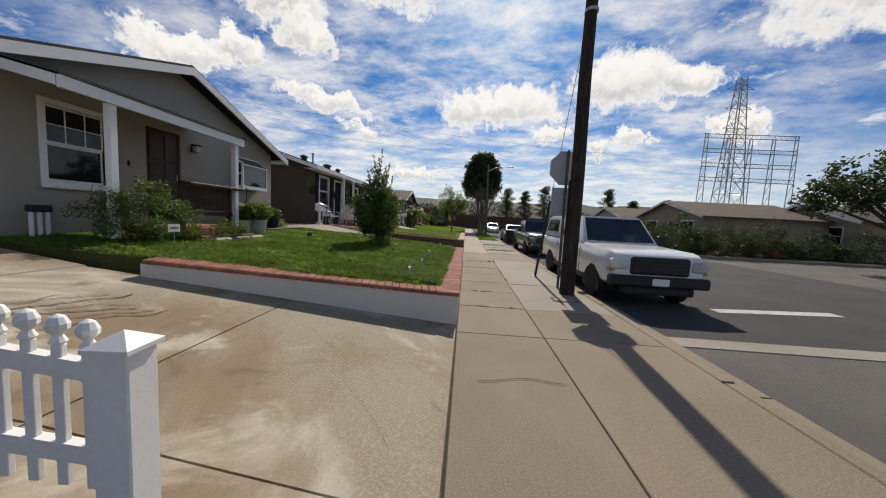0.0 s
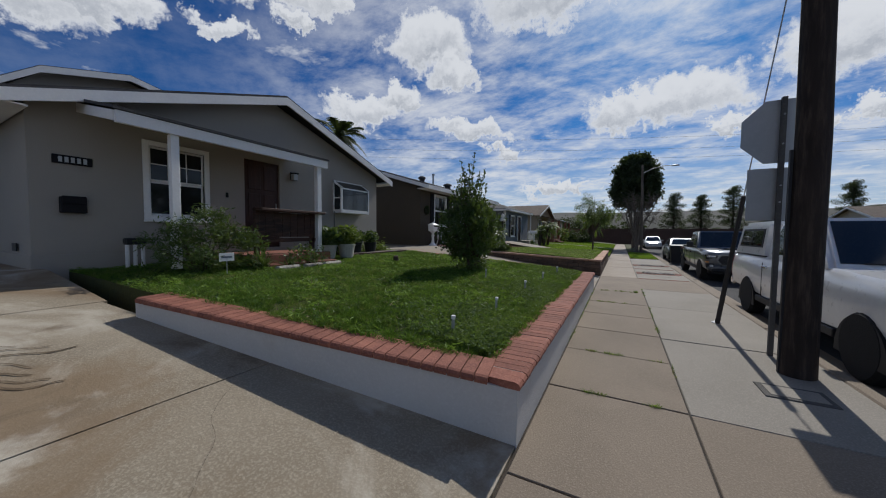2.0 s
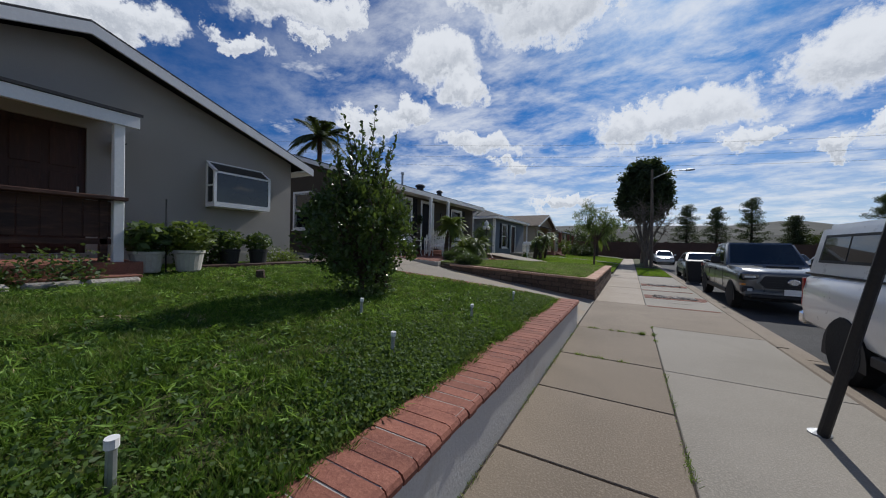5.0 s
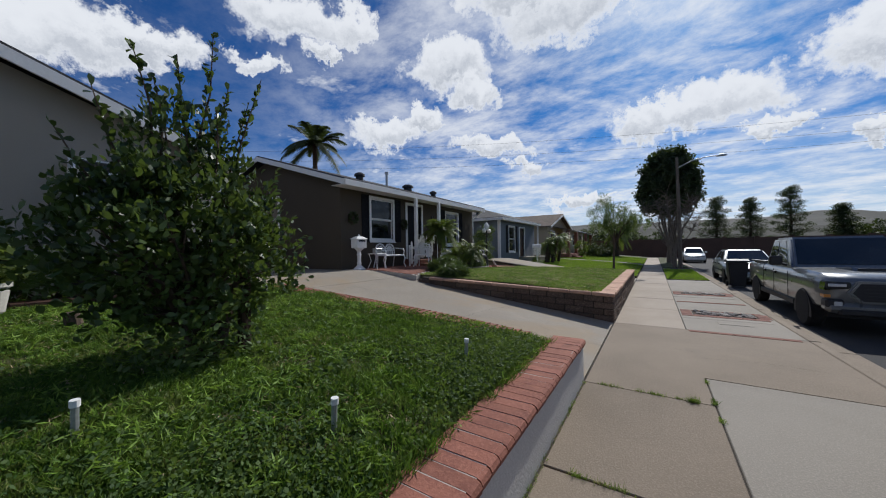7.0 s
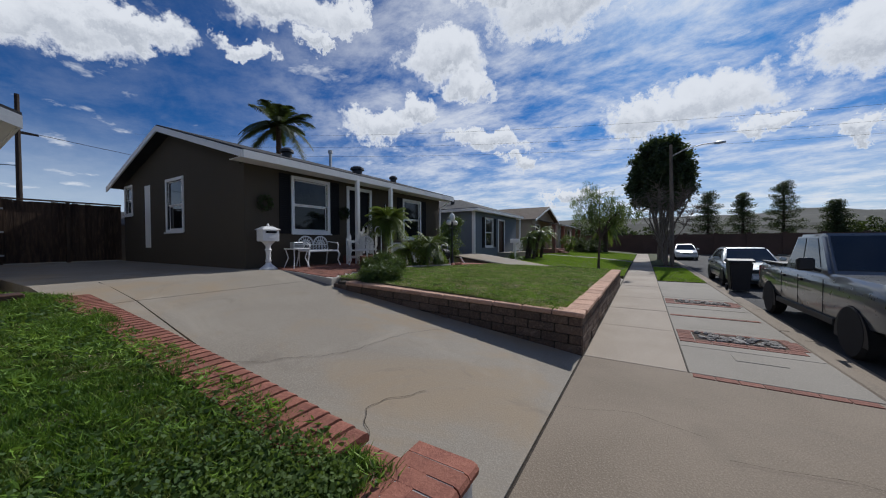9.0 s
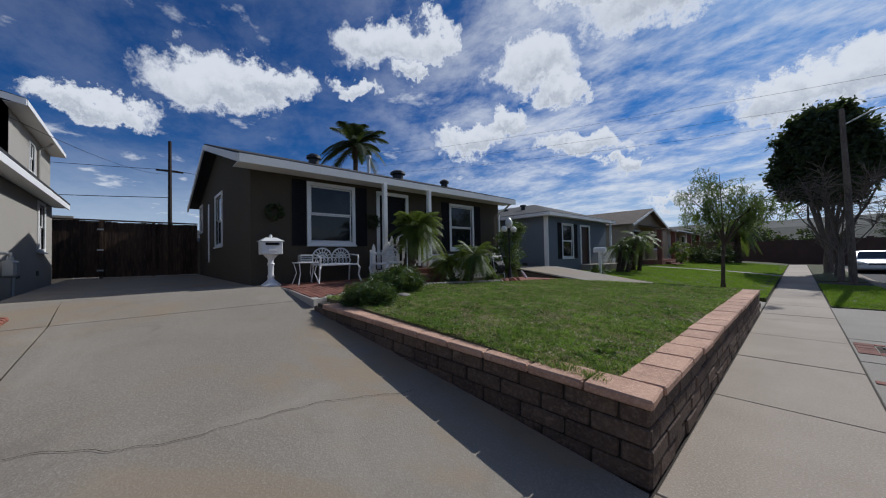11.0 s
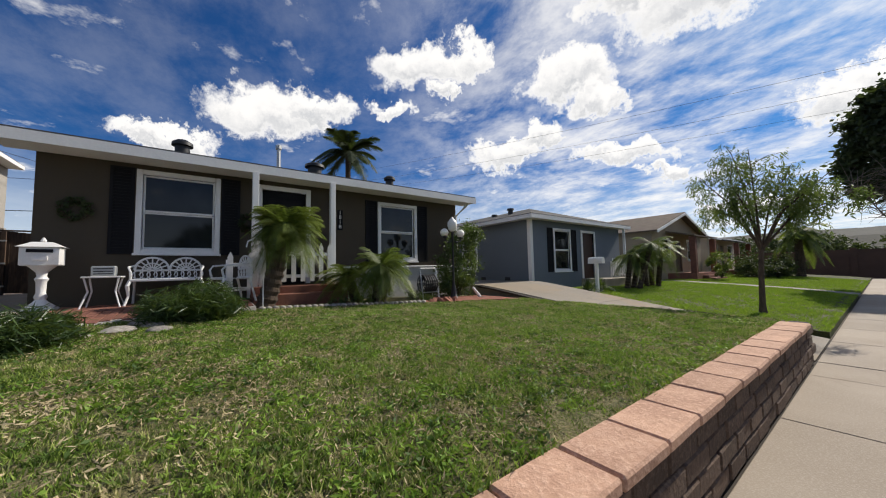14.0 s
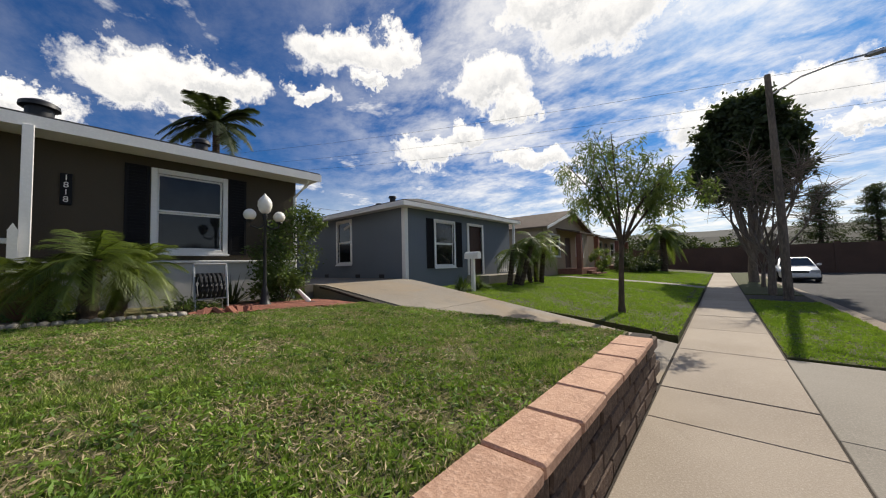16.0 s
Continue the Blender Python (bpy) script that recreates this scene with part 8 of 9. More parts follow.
def riser(x, y):
    p = thing("sprinkler_riser", "short grey sprinkler pipe with a white cap", "sprinkler", (x, y, lawn_z(x, y, 0.44)), group="lawn sprinklers")
    bm = bmesh.new()
    tube(bm, [(0, 0, -0.1), (0.01, 0, 0.15)], 0.016, 8)
    part("pipe", bm, STEEL, p)
    bm = bmesh.new()
    tube(bm, [(0.01, 0, 0.151), (0.013, 0, 0.185)], 0.021, 10)
    part("cap", bm, WHITE_PAINT, p, "white plastic cap")


for x, y in ((-1.75, 4.75), (-1.7, 5.85), (-1.75, 7.45), (-1.75, 8.9), (-1.7, 10.3), (-2.7, 8.1)):
    riser(x, y)
meter = thing("gas_meter", "grey gas meter and pipes on the side wall", "gas meter", (-10.2, 10.76, 0.92))
bar("case", STEEL, meter, -0.15, 0.15, 0.05, 0.25, 0.3, 0.62, bevel=0.04)
bm = bmesh.new()
tube(bm, [(-0.25, 0.14, -0.1), (-0.25, 0.14, 0.7), (-0.08, 0.14, 0.75), (-0.08, 0.14, 0.62)], 0.025, 8)
tube(bm, [(0.08, 0.14, 0.62), (0.08, 0.14, 0.75), (0.28, 0.14, 0.75), (0.28, 0.0, 0.75)], 0.025, 8)
part("pipe", bm, STEEL, meter)
stump = tagged(new("tree_stump", None), "short cut stump in the grass", "stump")
stump.matrix_basis = pose(-5.2, 8.5, 0.72, 8, 5, 0)
bm = bmesh.new()
tube(bm, [(0, 0, -0.1), (0, 0, 0.2)], [0.08, 0.06], 10)
part("trunk", bm, BARK, stump)
stake = thing("tree_stake", "square wooden stake beside the small tree", "stake", (-3.3, 9.2, 0.62))
bar("stake", FENCE_WOOD, stake, -0.04, 0.04, -0.04, 0.04, -0.1, 0.75, bevel=0.004)

# ---- before the brown house ----
patio = thing("brick_patio", "red brick paving in front of the brown house", "patio")
bm = sloped("bed", MORTAR, [(-8.25, 14.75), (-5.65, 14.75), (-6.35, 17.3), (-8.25, 17.3)], 0.4, "", lambda x, y: 0.90 if x < -7 else 0.90 - (x + 7) * 0.07)
part("bed", bm, MORTAR, patio)
b = bmesh.new()
box(b, 0.004, 0.196, 0.004, 0.096, -0.03, 0.012, 0.004)
me = mesh_of(b, "brick", BRICK_PAVER)
row = 0
y = 14.78
while y < 17.2:
    x = -8.24 + (0.1 if row % 2 else 0)
    limit = -5.70 - (y - 14.75) * 0.27
    while x < limit - 0.2:
        ob = new("brick", me)
        ob.parent = patio
        ob.matrix_basis = pose(x, y, (0.90 if x < -7 else 0.90 - (x + 7) * 0.07) + random.uniform(0, 0.003), 0, 0 if x < -7 else 4, 0)
        x += 0.2
    y += 0.1
    row += 1


def pedestal_mailbox(label, place, turn=0.0):
    m = thing("pedestal_mailbox", label, "mailbox", place, turn)
    bm = bmesh.new()
    lathe(bm, [(0.19, 0), (0.19, 0.03), (0.15, 0.06), (0.08, 0.12), (0.055, 0.16), (0.07, 0.2), (0.05, 0.26), (0.055, 0.42), (0.075, 0.46), (0.05, 0.5), (0.06, 0.56), (0.12, 0.63), (0.15, 0.66)], 14)
    part("pedestal", bm, WHITE_IRON, m, smooth=True)
    bm = bmesh.new()
    box(bm, -0.13, 0.13, -0.20, 0.20, 0.66, 0.93, 0.012)
    part("box", bm, WHITE_IRON, m)
    bar("slot", BLACK_PAINT, m, 0.131, 0.136, -0.13, 0.13, 0.85, 0.90)
    bar("emblem", WHITE_PAINT, m, 0.131, 0.142, -0.08, 0.08, 0.73, 0.80, bevel=0.004)
    bm = bmesh.new()
    q = [bm.verts.new(p) for p in ((-0.16, -0.23, 0.932), (0.16, -0.23, 0.932), (0.16, 0.23, 0.932), (-0.16, 0.23, 0.932), (-0.05, -0.1, 1.01), (0.05, -0.1, 1.01), (0.05, 0.1, 1.01), (-0.05, 0.1, 1.01))]
    for f in ((3, 2, 1, 0), (4, 5, 6, 7), (0, 1, 5, 4), (1, 2, 6, 5), (2, 3, 7, 6), (3, 0, 4, 7)):
        bm.faces.new([q[i] for i in f])
    part("lid", bm, WHITE_IRON, m)
    bm = bmesh.new()
    lathe(bm, [(0.02, 1.01), (0.035, 1.03), (0.02, 1.06), (0.005, 1.08)], 10)
    part("finial", bm, WHITE_IRON, m)
    return m


pedestal_mailbox("ornate white cast mailbox on a pedestal", (-7.75, 14.68, 0.912))


def iron_bench(label, place, turn, seats=2):
    """Cast openwork garden seat; it faces +x, its width along y."""
    b = thing("garden_bench" if seats > 1 else "garden_chair", label, "bench" if seats > 1 else "chair", place, turn)
    w = 0.47 * seats
    bm = bmesh.new()
    box(bm, -0.19, 0.20, -w / 2, w / 2, 0.40, 0.412)
    box(bm, 0.2, 0.235, -w / 2, w / 2, 0.385, 0.43, 0.008)
    box(bm, -0.22, -0.19, -w / 2, w / 2, 0.385, 0.43, 0.008)
    part("seat", bm, WHITE_IRON, b)
    bm = bmesh.new()
    for s in range(seats):
        c = -w / 2 + w * (s + 0.5) / seats
        r = w / seats / 2
        for rr, t in ((0.98, 0.02), (0.55, 0.012)):
            pts = [(-0.23, c + r * rr * math.cos(a), 0.58 + r * rr * 0.95 * math.sin(a)) for a in (math.pi * k / 12 for k in range(13))]
            tube(bm, pts, t, 6)
        for k in range(1, 8):
            a = math.pi * k / 8
            tube(bm, [(-0.23, c + r * 0.12 * math.cos(a), 0.58 + r * 0.12 * math.sin(a)), (-0.23, c + r * 0.97 * math.cos(a), 0.58 + r * 0.92 * math.sin(a))], 0.011, 5)
        for k in range(5):
            pts = [(-0.23, c + (k - 2) * r * 0.4 + 0.07 * math.cos(a), 0.50 + 0.07 * math.sin(a)) for a in (2 * math.pi * j / 10 for j in range(11))]
            tube(bm, pts, 0.011, 5, False)
    tube(bm, [(-0.22, -w / 2, 0.58), (-0.22, w / 2, 0.58)], 0.014, 6)
    part("backrest", bm, WHITE_IRON, b, "openwork cast backrest")
    for s in (-1, 1):
        y = s * (w / 2 - 0.01)
        bm = bmesh.new()
        tube(bm, [(-0.23, y, 0.40), (-0.23, y, 0.66), (-0.05, y + s * 0.03, 0.64), (0.18, y + s * 0.03, 0.62), (0.24, y, 0.55), (0.21, y, 0.42)], 0.017, 6)
        part("armrest", bm, WHITE_IRON, b)
        bm = bmesh.new()
        tube(bm, [(0.2, y, 0.41), (0.25, y + s * 0.03, 0.32), (0.2, y + s * 0.02, 0.15), (0.25, y + s * 0.06, 0.0)], [0.028, 0.026, 0.018, 0.02], 6)
        part("leg", bm, WHITE_IRON, b)
        bm = bmesh.new()
        tube(bm, [(-0.2, y, 0.41), (-0.24, y, 0.25), (-0.3, y + s * 0.02, 0.0)], [0.022, 0.018, 0.018], 6)
        part("leg", bm, WHITE_IRON, b)
    return b


iron_bench("white cast-iron garden bench with fan-patterned back", (-7.80, 16.12, 0.912), 0)
iron_bench("white cast-iron garden chair half turned away", (-7.05, 17.0, 0.912), -70, 1)
tab = thing("side_table", "small white metal side table", "table", (-7.65, 15.35, 0.912))
bar("tabletop", WHITE_IRON, tab, -0.2, 0.2, -0.22, 0.22, 0.46, 0.485, bevel=0.006)
for sx in (-1, 1):
    for sy in (-1, 1):
        bm = bmesh.new()
        tube(bm, [(sx * 0.17, sy * 0.19, 0.46), (sx * 0.12, sy * 0.15, 0.25), (sx * 0.2, sy * 0.22, 0.0)], 0.012, 6)
        part("leg", bm, WHITE_IRON, tab)
radio = thing("pale_box", "small pale box with a slatted front on the table", "box", (-7.65, 15.35, 0.912 + 0.485))
bar("case", STEEL, radio, -0.08, 0.08, -0.14, 0.14, 0.0, 0.16, bevel=0.015)
for k in range(3):
    bar("slat", PLASTIC, radio, 0.081, 0.085, -0.11, 0.11, 0.03 + 0.04 * k, 0.045 + 0.04 * k)


def wreath(place):
    w = thing("wreath", "dark leafy wreath hung on the wall", "wreath", place)
    a = RNG.uniform(0, 2 * math.pi, 420)
    r = 0.15 + RNG.normal(size=420) * 0.035
    spots = np.stack([0.05 + RNG.normal(size=420) * 0.02, r * np.cos(a), r * np.sin(a)], 1)
    verts, faces = diamonds(spots, 0.07, 0.03)
    ob = new("foliage", quick_mesh("foliage", verts, faces, LEAF_FAR))
    ob.parent = w
    bm = bmesh.new()
    tube(bm, [(0.03, 0.15 * math.cos(2 * math.pi * k / 16), 0.15 * math.sin(2 * math.pi * k / 16)) for k in range(17)], 0.03, 6)
    part("ring", bm, BARK, w)


wreath((-8.245, 14.88, 2.52))
wreath((-8.245, 17.38, 2.45))


def picket_rail(y0, y1, x, z0, label):
    r = thing("picket_railing", label, "railing", (x, y0, z0))
    picket = bmesh.new()
    prism(picket, [(0, 0.08), (0.09, 0.08), (0.09, 0.80), (0.045, 0.90), (0, 0.80)], "x", 0.02, 0.04)
    me = mesh_of(picket, "picket", WHITE_PAINT)
    n = int((y1 - y0) / 0.155)
    for i in range(n):
        ob = new("picket", me)
        ob.parent = r
        ob.matrix_basis = pose(0, 0.02 + i * (y1 - y0 - 0.09) / max(n - 1, 1), 0)
    for z in (0.16, 0.62):
        bar("rail", WHITE_PAINT, r, -0.02, 0.018, 0.0, y1 - y0, z, z + 0.07, bevel=0.004)
    for y in (0.0, y1 - y0 - 0.06):
        bar("post", WHITE_PAINT, r, -0.06, -0.021, y, y + 0.06, 0.0, 0.75)


picket_rail(17.5, 18.88, -7.6, 1.13, "white picket railing along the porch")
picket_rail(16.95, 17.36, -7.6, 0.912, "short white picket panel beside the steps")
bm = bmesh.new()
box(bm, -0.005, 0.02, 0, 0.13, 0, 0.50, 0.004)
plate = tagged(new("house_number_plaque", mesh_of(bm, "house_number_plaque", BLACK_PAINT)), "black plaque with white digits reading downward", "sign")
plate.matrix_basis = pose(-8.24, 19.25, 2.42)
for k, ch in enumerate("1818"):
    curve = bpy.data.curves.new("digit", "FONT")
    curve.body, curve.size, curve.extrude = ch, 0.13, 0.002
    curve.align_x = "CENTER"
    curve.materials.append(WHITE_PAINT)
    ob = new("digit", curve)
    ob.parent = plate
    ob.matrix_basis = pose(0.023, 0.065, 0.39 - 0.115 * k, 90, 0, 90)
wainscot = thing("stone_wainscot", "pale painted band of wall under the window", "wall panel", (-8.248, 19.1, 0.5))
bar("panel", RETAINING, wainscot, 0, 0.06, 0, 3.85, 0, 0.98, bevel=0.008)
bar("cap", WHITE_PAINT, wainscot, 0.001, 0.10, 0, 3.85, 0.981, 1.03, bevel=0.008)


def lamp_post():
    l = thing("garden_lamp_post", "black garden lamp post with three opal globes", "lamp post", (-6.85, 21.75, 0.64))
    bm = bmesh.new()
    lathe(bm, [(0.13, -0.05), (0.13, 0.03), (0.10, 0.05), (0.07, 0.14), (0.055, 0.3), (0.04, 0.36), (0.028, 0.5), (0.025, 1.5), (0.035, 1.52), (0.03, 1.62), (0.045, 1.66), (0.04, 1.72)], 14)
    part("post", bm, IRON_DARK, l, smooth=True)
    for s in (-1, 1):
        bm = bmesh.new()
        tube(bm, [(0, 0, 1.52), (0, s * 0.12, 1.44), (0, s * 0.24, 1.48), (0, s * 0.26, 1.56)], 0.016, 8)
        lathe(bm, [(0.03, 1.55), (0.06, 1.57), (0.05, 1.6)], 10, (0, s * 0.26, 0))
        part("arm", bm, IRON_DARK, l)
        bm = bmesh.new()
        bmesh.ops.create_uvsphere(bm, u_segments=18, v_segments=12, radius=0.105)
        bmesh.ops.transform(bm, matrix=pose(0, s * 0.26, 1.685), verts=bm.verts)
        part("globe", bm, GLOBE, l, "opal glass globe", True)
    bm = bmesh.new()
    lathe(bm, [(0.05, 1.73), (0.10, 1.78), (0.125, 1.87), (0.12, 1.95), (0.08, 2.02), (0.03, 2.07), (0.008, 2.11)], 18)
    part("globe", bm, GLOBE, l, "pointed opal glass globe", True)
    return l


lamp_post()


def hose_reel():
    h = thing("hose_reel", "metal garden hose reel stand with a dark hose", "hose reel", (-6.7, 20.85, 0.68))
    bm = bmesh.new()
    for y in (-0.22, 0.22):
        tube(bm, [(0.16, y, -0.05), (0.03, y, 0.75), (-0.18, y, -0.05)], 0.016, 6)
    tube(bm, [(0.03, -0.22, 0.75), (0.03, 0.22, 0.75)], 0.016, 6)
    tube(bm, [(0.1, -0.22, 0.2), (0.1, 0.22, 0.2)], 0.012, 6)
    part("stand", bm, STEEL, h)
    for k in range(6):
        y = -0.15 + k * 0.06
        bm = bmesh.new()
        tube(bm, [(0.0 + 0.19 * math.cos(a), y, 0.4 + 0.19 * math.sin(a)) for a in (2 * math.pi * j / 18 for j in range(19))], 0.024, 6, False)
        part("hose_turn", bm, PLASTIC, h, "coiled dark hose")
    return h


hose_reel()
hook = thing("shepherd_hook", "white metal hook pole in the bed", "garden hook", (-6.75, 17.45, 0.72))
bm = bmesh.new()
tube(bm, [(0, 0, -0.1), (0, 0, 1.15), (0, -0.05, 1.26), (0, -0.15, 1.28), (0, -0.24, 1.22), (0, -0.26, 1.12)], 0.012, 6)
part("pole", bm, WHITE_PAINT, hook)
bed = bmesh.new()
prism(bed, [(-7.45, 17.35), (-6.55, 17.35), (-6.25, 20.4), (-6.5, 21.0), (-8.19, 22.9), (-8.19, 19.1), (-7.45, 19.1)], "z", 0.3, 0.665)
structure("planting_bed_2", bed, SOIL, "dark planting bed before the brown house")
edge = thing("stone_edging", "row of pale rounded stones edging the bed", "edging")
for i in range(30):
    k = i / 29
    bm = bmesh.new()
    bmesh.ops.create_icosphere(bm, subdivisions=2, radius=0.06)
    for v in bm.verts:
        v.co *= 1 + 0.15 * noise.noise(v.co * 12 + Vector((i, 0, 0)))
        v.co.z *= 0.7
    y = 17.4 + 3.0 * k
    bmesh.ops.transform(bm, matrix=pose(-6.5 + 0.3 * k + random.uniform(-0.01, 0.01), y, lawn_z(-6.45, y, 0.5) + 0.03, 0, 0, random.uniform(0, 180)), verts=bm.verts)
    part("stone", bm, STONE, edge, smooth=True)
board = thing("timber_edging", "grey weathered board behind the stones", "edging", (-6.58, 17.4, 0.66))
bar("board", BARK_PALE, board, -0.03, 0.03, 0, 1.6, -0.1, 0.13, bevel=0.005)
bar("board", BARK_PALE, board, 0.10, 0.16, 1.61, 3.1, -0.12, 0.08, bevel=0.005)
pad = thing("brick_pad", "sunlit red brick pad at the lamp post", "paving", (-6.9, 21.2, 0.0))
b = bmesh.new()
box(b, 0.004, 0.196, 0.004, 0.096, -0.06, 0.012, 0.004)
me = mesh_of(b, "brick", BRICK)
for i in range(7):
    for j in range(19):
        ob = new("brick", me)
        ob.parent = pad
        x, y = i * 0.2 - 0.3, j * 0.1
        if x - 0.25 * (j / 19) > 0.75:
            continue
        ob.matrix_basis = pose(x, y, lawn_z(-6.9 + x, 21.2 + y, 0.5) + 0.02)
for i in range(14):
    bm = bmesh.new()
    box(bm, -0.1, 0.1, -0.05, 0.05, 0, 0.06, 0.006)
    ob = tagged(new("loose_brick", mesh_of(bm, "loose_brick", BRICK)), "broken red brick leaning at the bed edge", "brick", "loose bricks")
    ob.matrix_basis = pose(-6.25 + random.uniform(-0.1, 0.12), 20.55 + i * 0.055, 0.64 + 0.02 * (i % 3), random.uniform(-25, 25), random.uniform(10, 60), random.uniform(-60, 60))
spot_lamp = thing("garden_spotlight", "white tilted floodlight on the ground", "garden lamp", (-6.75, 22.55, 0.63))
bm = bmesh.new()
tube(bm, [(0, 0, 0.03), (-0.05, -0.2, 0.28)], [0.05, 0.03], 10)
part("body", bm, WHITE_PAINT, spot_lamp)
bar("base", IRON_DARK, spot_lamp, -0.1, 0.1, -0.08, 0.12, -0.03, 0.03, bevel=0.01)
toad = thing("garden_ornament", "small pale ornament among the strap leaves", "ornament", (-4.85, 15.15, 0.74))
bm = bmesh.new()
lathe(bm, [(0.06, 0), (0.05, 0.04), (0.02, 0.08), (0.02, 0.16), (0.07, 0.2), (0.06, 0.24), (0.01, 0.27)], 10)
part("stand", bm, TERRACOTTA, toad)
for i, (x, y, s) in enumerate(((-5.35, 15.85, 0.16), (-5.55, 16.15, 0.14), (-5.2, 16.2, 0.13), (-5.75, 16.0, 0.12), (-5.1, 15.6, 0.1))):
    bm = bmesh.new()
    bmesh.ops.create_icosphere(bm, subdivisions=2, radius=s)
    for v in bm.verts:
        v.co *= 1 + 0.2 * noise.noise(v.co * 6 + Vector((i * 3, 0, 0)))
        v.co.z *= 0.3
    ob = tagged(new("flat_stone", mesh_of(bm, "flat_stone", STONE, True)), "flat pale stepping stone at the lawn edge", "stone", "stepping stones")
    ob.matrix_basis = pose(x, y, lawn_z(x, y, 0.5) + 0.02)

# ---- before the blue-grey house ----
m3 = thing("post_mailbox", "white rounded mailbox on a post in the bushes", "mailbox", (-6.25, 27.6, 0.5))
bm = bmesh.new()
prism(bm, [(-0.1, 1.0), (0.1, 1.0), (0.1, 1.12)] + [(0.1 * math.cos(a), 1.12 + 0.1 * math.sin(a)) for a in (math.pi * k / 8 for k in range(1, 8))] + [(-0.1, 1.12)], "x", -0.25, 0.25)
part("box", bm, WHITE_PAINT, m3)
bar("post", WHITE_PAINT, m3, -0.05, 0.05, -0.05, 0.05, -0.1, 0.999, bevel=0.005)
picket_rail(31.6, 33.4, -7.7, 0.88, "white railing of the neighbouring porch")

# ---- cracks, stains and weeds in the paving ----
def ribbon(name, points, width, height, mat, label, wander=0.03, steps=26):
    """A thin crooked line lying on the paving."""
    bm = bmesh.new()
    path = []
    n = len(points) - 1
    for i in range(steps * n + 1):
        k, u = min(i // steps, n - 1), (i - min(i // steps, n - 1) * steps) / steps
        (xa, ya), (xb, yb) = points[k], points[k + 1]
        x, y = xa + (xb - xa) * u, ya + (yb - ya) * u
        a = noise.noise(Vector((x * 2.1, y * 2.1, 3.0))) + 0.5 * noise.noise(Vector((x * 7, y * 7, 8.0)))
        path.append(Vector((x + a * wander, y + noise.noise(Vector((x * 2.3, y * 2.3, 12.0))) * wander, 0)))
    rows = []
    for i, p in enumerate(path):
        d = (path[min(i + 1, len(path) - 1)] - path[max(i - 1, 0)]).normalized()
        s = Vector((-d.y, d.x, 0)) * width * (0.5 + 0.5 * abs(noise.noise(p * 9)))
        row = []
        for q in (p - s, p + s):
            row.append(bm.verts.new((q.x, q.y, height(q.x, q.y) + 0.009)))
        rows.append(row)
    for a, b in zip(rows, rows[1:]):
        bm.faces.new((a[0], a[1], b[1], b[0]))
    bmesh.ops.solidify(bm, geom=bm.faces[:], thickness=0.002)
    return structure(name, bm, mat, label)


def flat(x, y):
    return 0.003


ribbon("paving_crack", [(-3.7, 11.75), (-3.1, 12.6), (-3.05, 13.4), (-2.75, 14.5)], 0.0035, drive_z, JOINT, "thin wandering crack in the drive", 0.10)
ribbon("paving_crack_2", [(-1.9, 11.9), (-2.15, 12.2), (-2.0, 12.8)], 0.004, drive_z, JOINT, "short crack in the drive", 0.08)
ribbon("paving_crack_3", [(-1.3, 1.5), (-2.0, 2.6), (-3.0, 3.4)], 0.0012, drive_z, JOINT, "hairline crack in the stained drive", 0.10)
ribbon("paving_crack_4", [(-0.9, 13.4), (-0.3, 13.6), (0.2, 13.45)], 0.0025, flat, JOINT, "hairline crack in the pavement", 0.06)
ribbon("paving_crack_5", [(0.25, 13.2), (0.9, 13.35), (1.6, 13.2)], 0.0025, flat, JOINT, "hairline crack in the pavement", 0.06)
ribbon("paving_crack_6", [(-0.75, 2.62), (-0.2, 2.7), (0.1, 2.66)], 0.007, flat, material("rust_stain", trio((0.30, 0.18, 0.10), 0.2), 0.9, 40, 3, 0.1), "rust-brown stain along a pavement joint", 0.05)
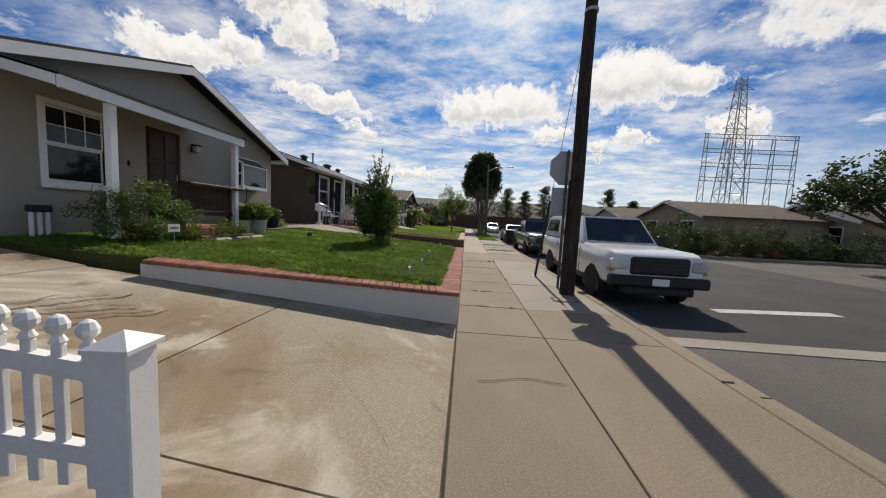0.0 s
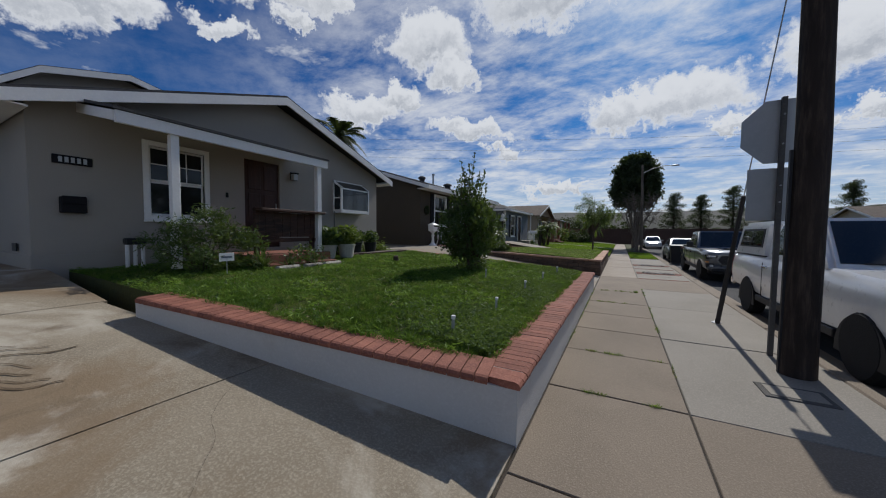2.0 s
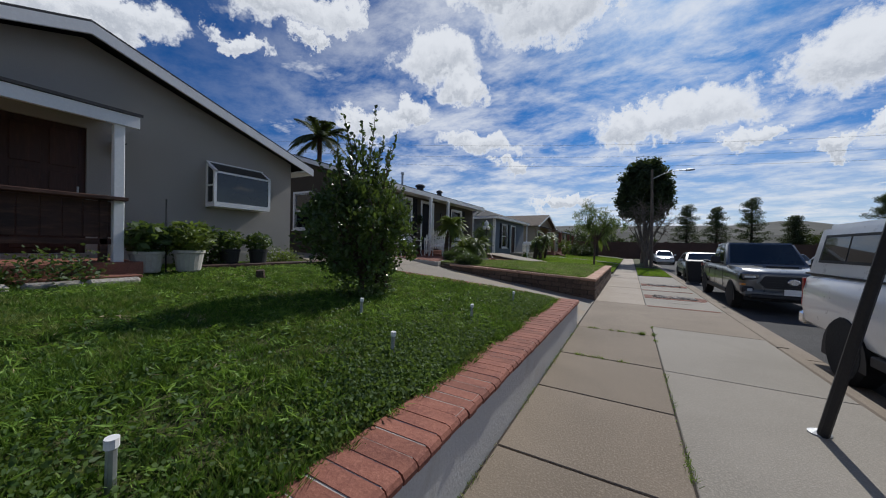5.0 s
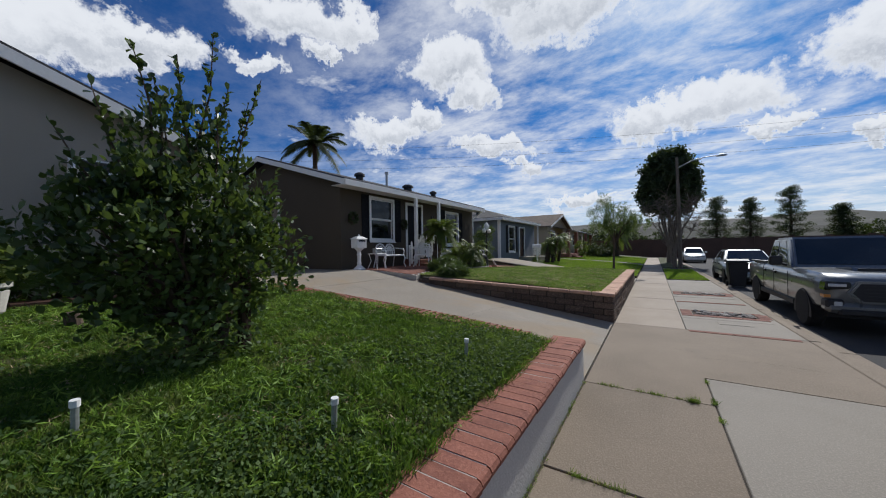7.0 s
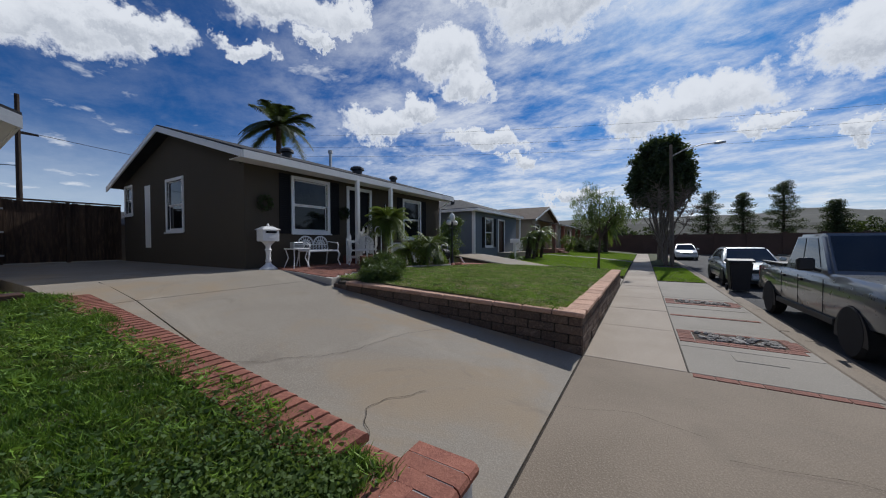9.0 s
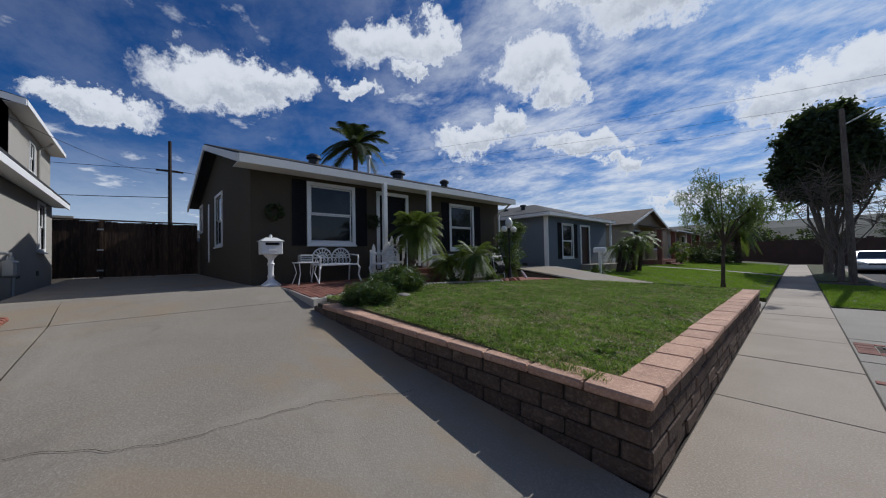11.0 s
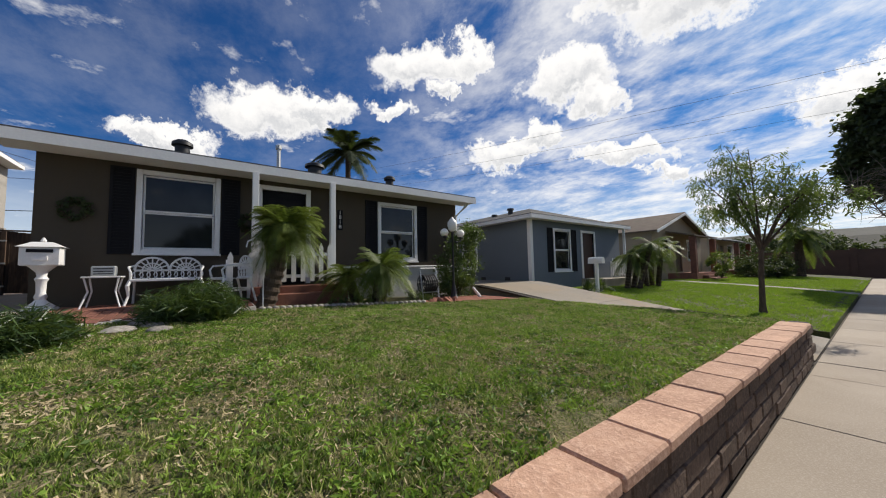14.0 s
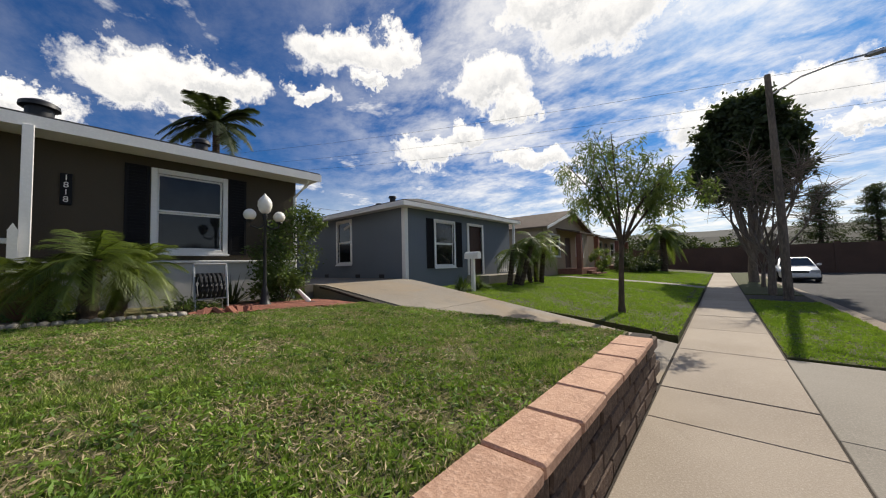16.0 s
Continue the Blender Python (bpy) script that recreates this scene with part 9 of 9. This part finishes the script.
OIL = material("oil_stain", trio((0.20, 0.15, 0.10), 0.3), 0.8, 30, 3, 0.1)
for k in range(7):
    x = -4.3 - 0.14 * k
    ribbon("drive_stain" + ("_%d" % (k + 1) if k else ""), [(x + random.uniform(-0.1, 0.1), 1.7 + random.uniform(0, 0.4)), (x + 0.3, 2.2 + random.uniform(0, 0.2)), (x + 0.5, 2.5 + random.uniform(0, 0.5))], random.uniform(0.004, 0.014), drive_z, OIL, "dark dribbled stain on the drive", 0.12)


def weeds(label, lines, count, tall):
    """Tufts growing out of joints. lines: x0, y0, x1, y1, spread."""
    vs = []
    for x0, y0, x1, y1, spread in lines:
        n = int(count * spread)
        hubs = RNG.uniform(0, 1, max(3, n // 40))
        u = np.clip(hubs[RNG.integers(0, len(hubs), n)] + RNG.normal(size=n) * 0.03, 0, 1)
        a = RNG.uniform(0, 2 * math.pi, n)
        h = tall * RNG.uniform(0.3, 1.2, n)
        root = np.stack([x0 + (x1 - x0) * u + RNG.normal(size=n) * 0.012, y0 + (y1 - y0) * u + RNG.normal(size=n) * 0.012, np.zeros(n)], 1)
        side = np.stack([np.cos(a), np.sin(a), 0 * a], 1) * 0.003
        tip = root + np.stack([np.sin(a) * h * 0.9, np.cos(a) * h * 0.9, h], 1)
        vs.append(np.stack([root - side, root + side, tip], 1).reshape(-1, 3))
    verts = np.concatenate(vs)
    tagged(new("weeds", quick_mesh("weeds", verts, np.arange(len(verts)).reshape(-1, 3), GRASS_DRY)), label, "weeds", "", "stuff")


weeds("small weeds rooted in the pavement joints", [(-0.9, 6.49, 0.2, 6.49, 1.0), (-0.9, 11.65, 0.2, 11.65, 1.2), (0.2, 11.3, 0.2, 12.3, 0.6), (-0.94, 5.0, -0.94, 11.6, 2.0), (-0.9, 9.99, 0.2, 9.99, 0.9), (0.2, 5.4, 0.2, 9.8, 0.8), (-0.9, 5.28, 0.2, 5.28, 0.6)], 260, 0.035)
weeds("clump of weeds by the patched slab", [(0.0, 11.63, 0.2, 11.68, 0.6)], 400, 0.055)
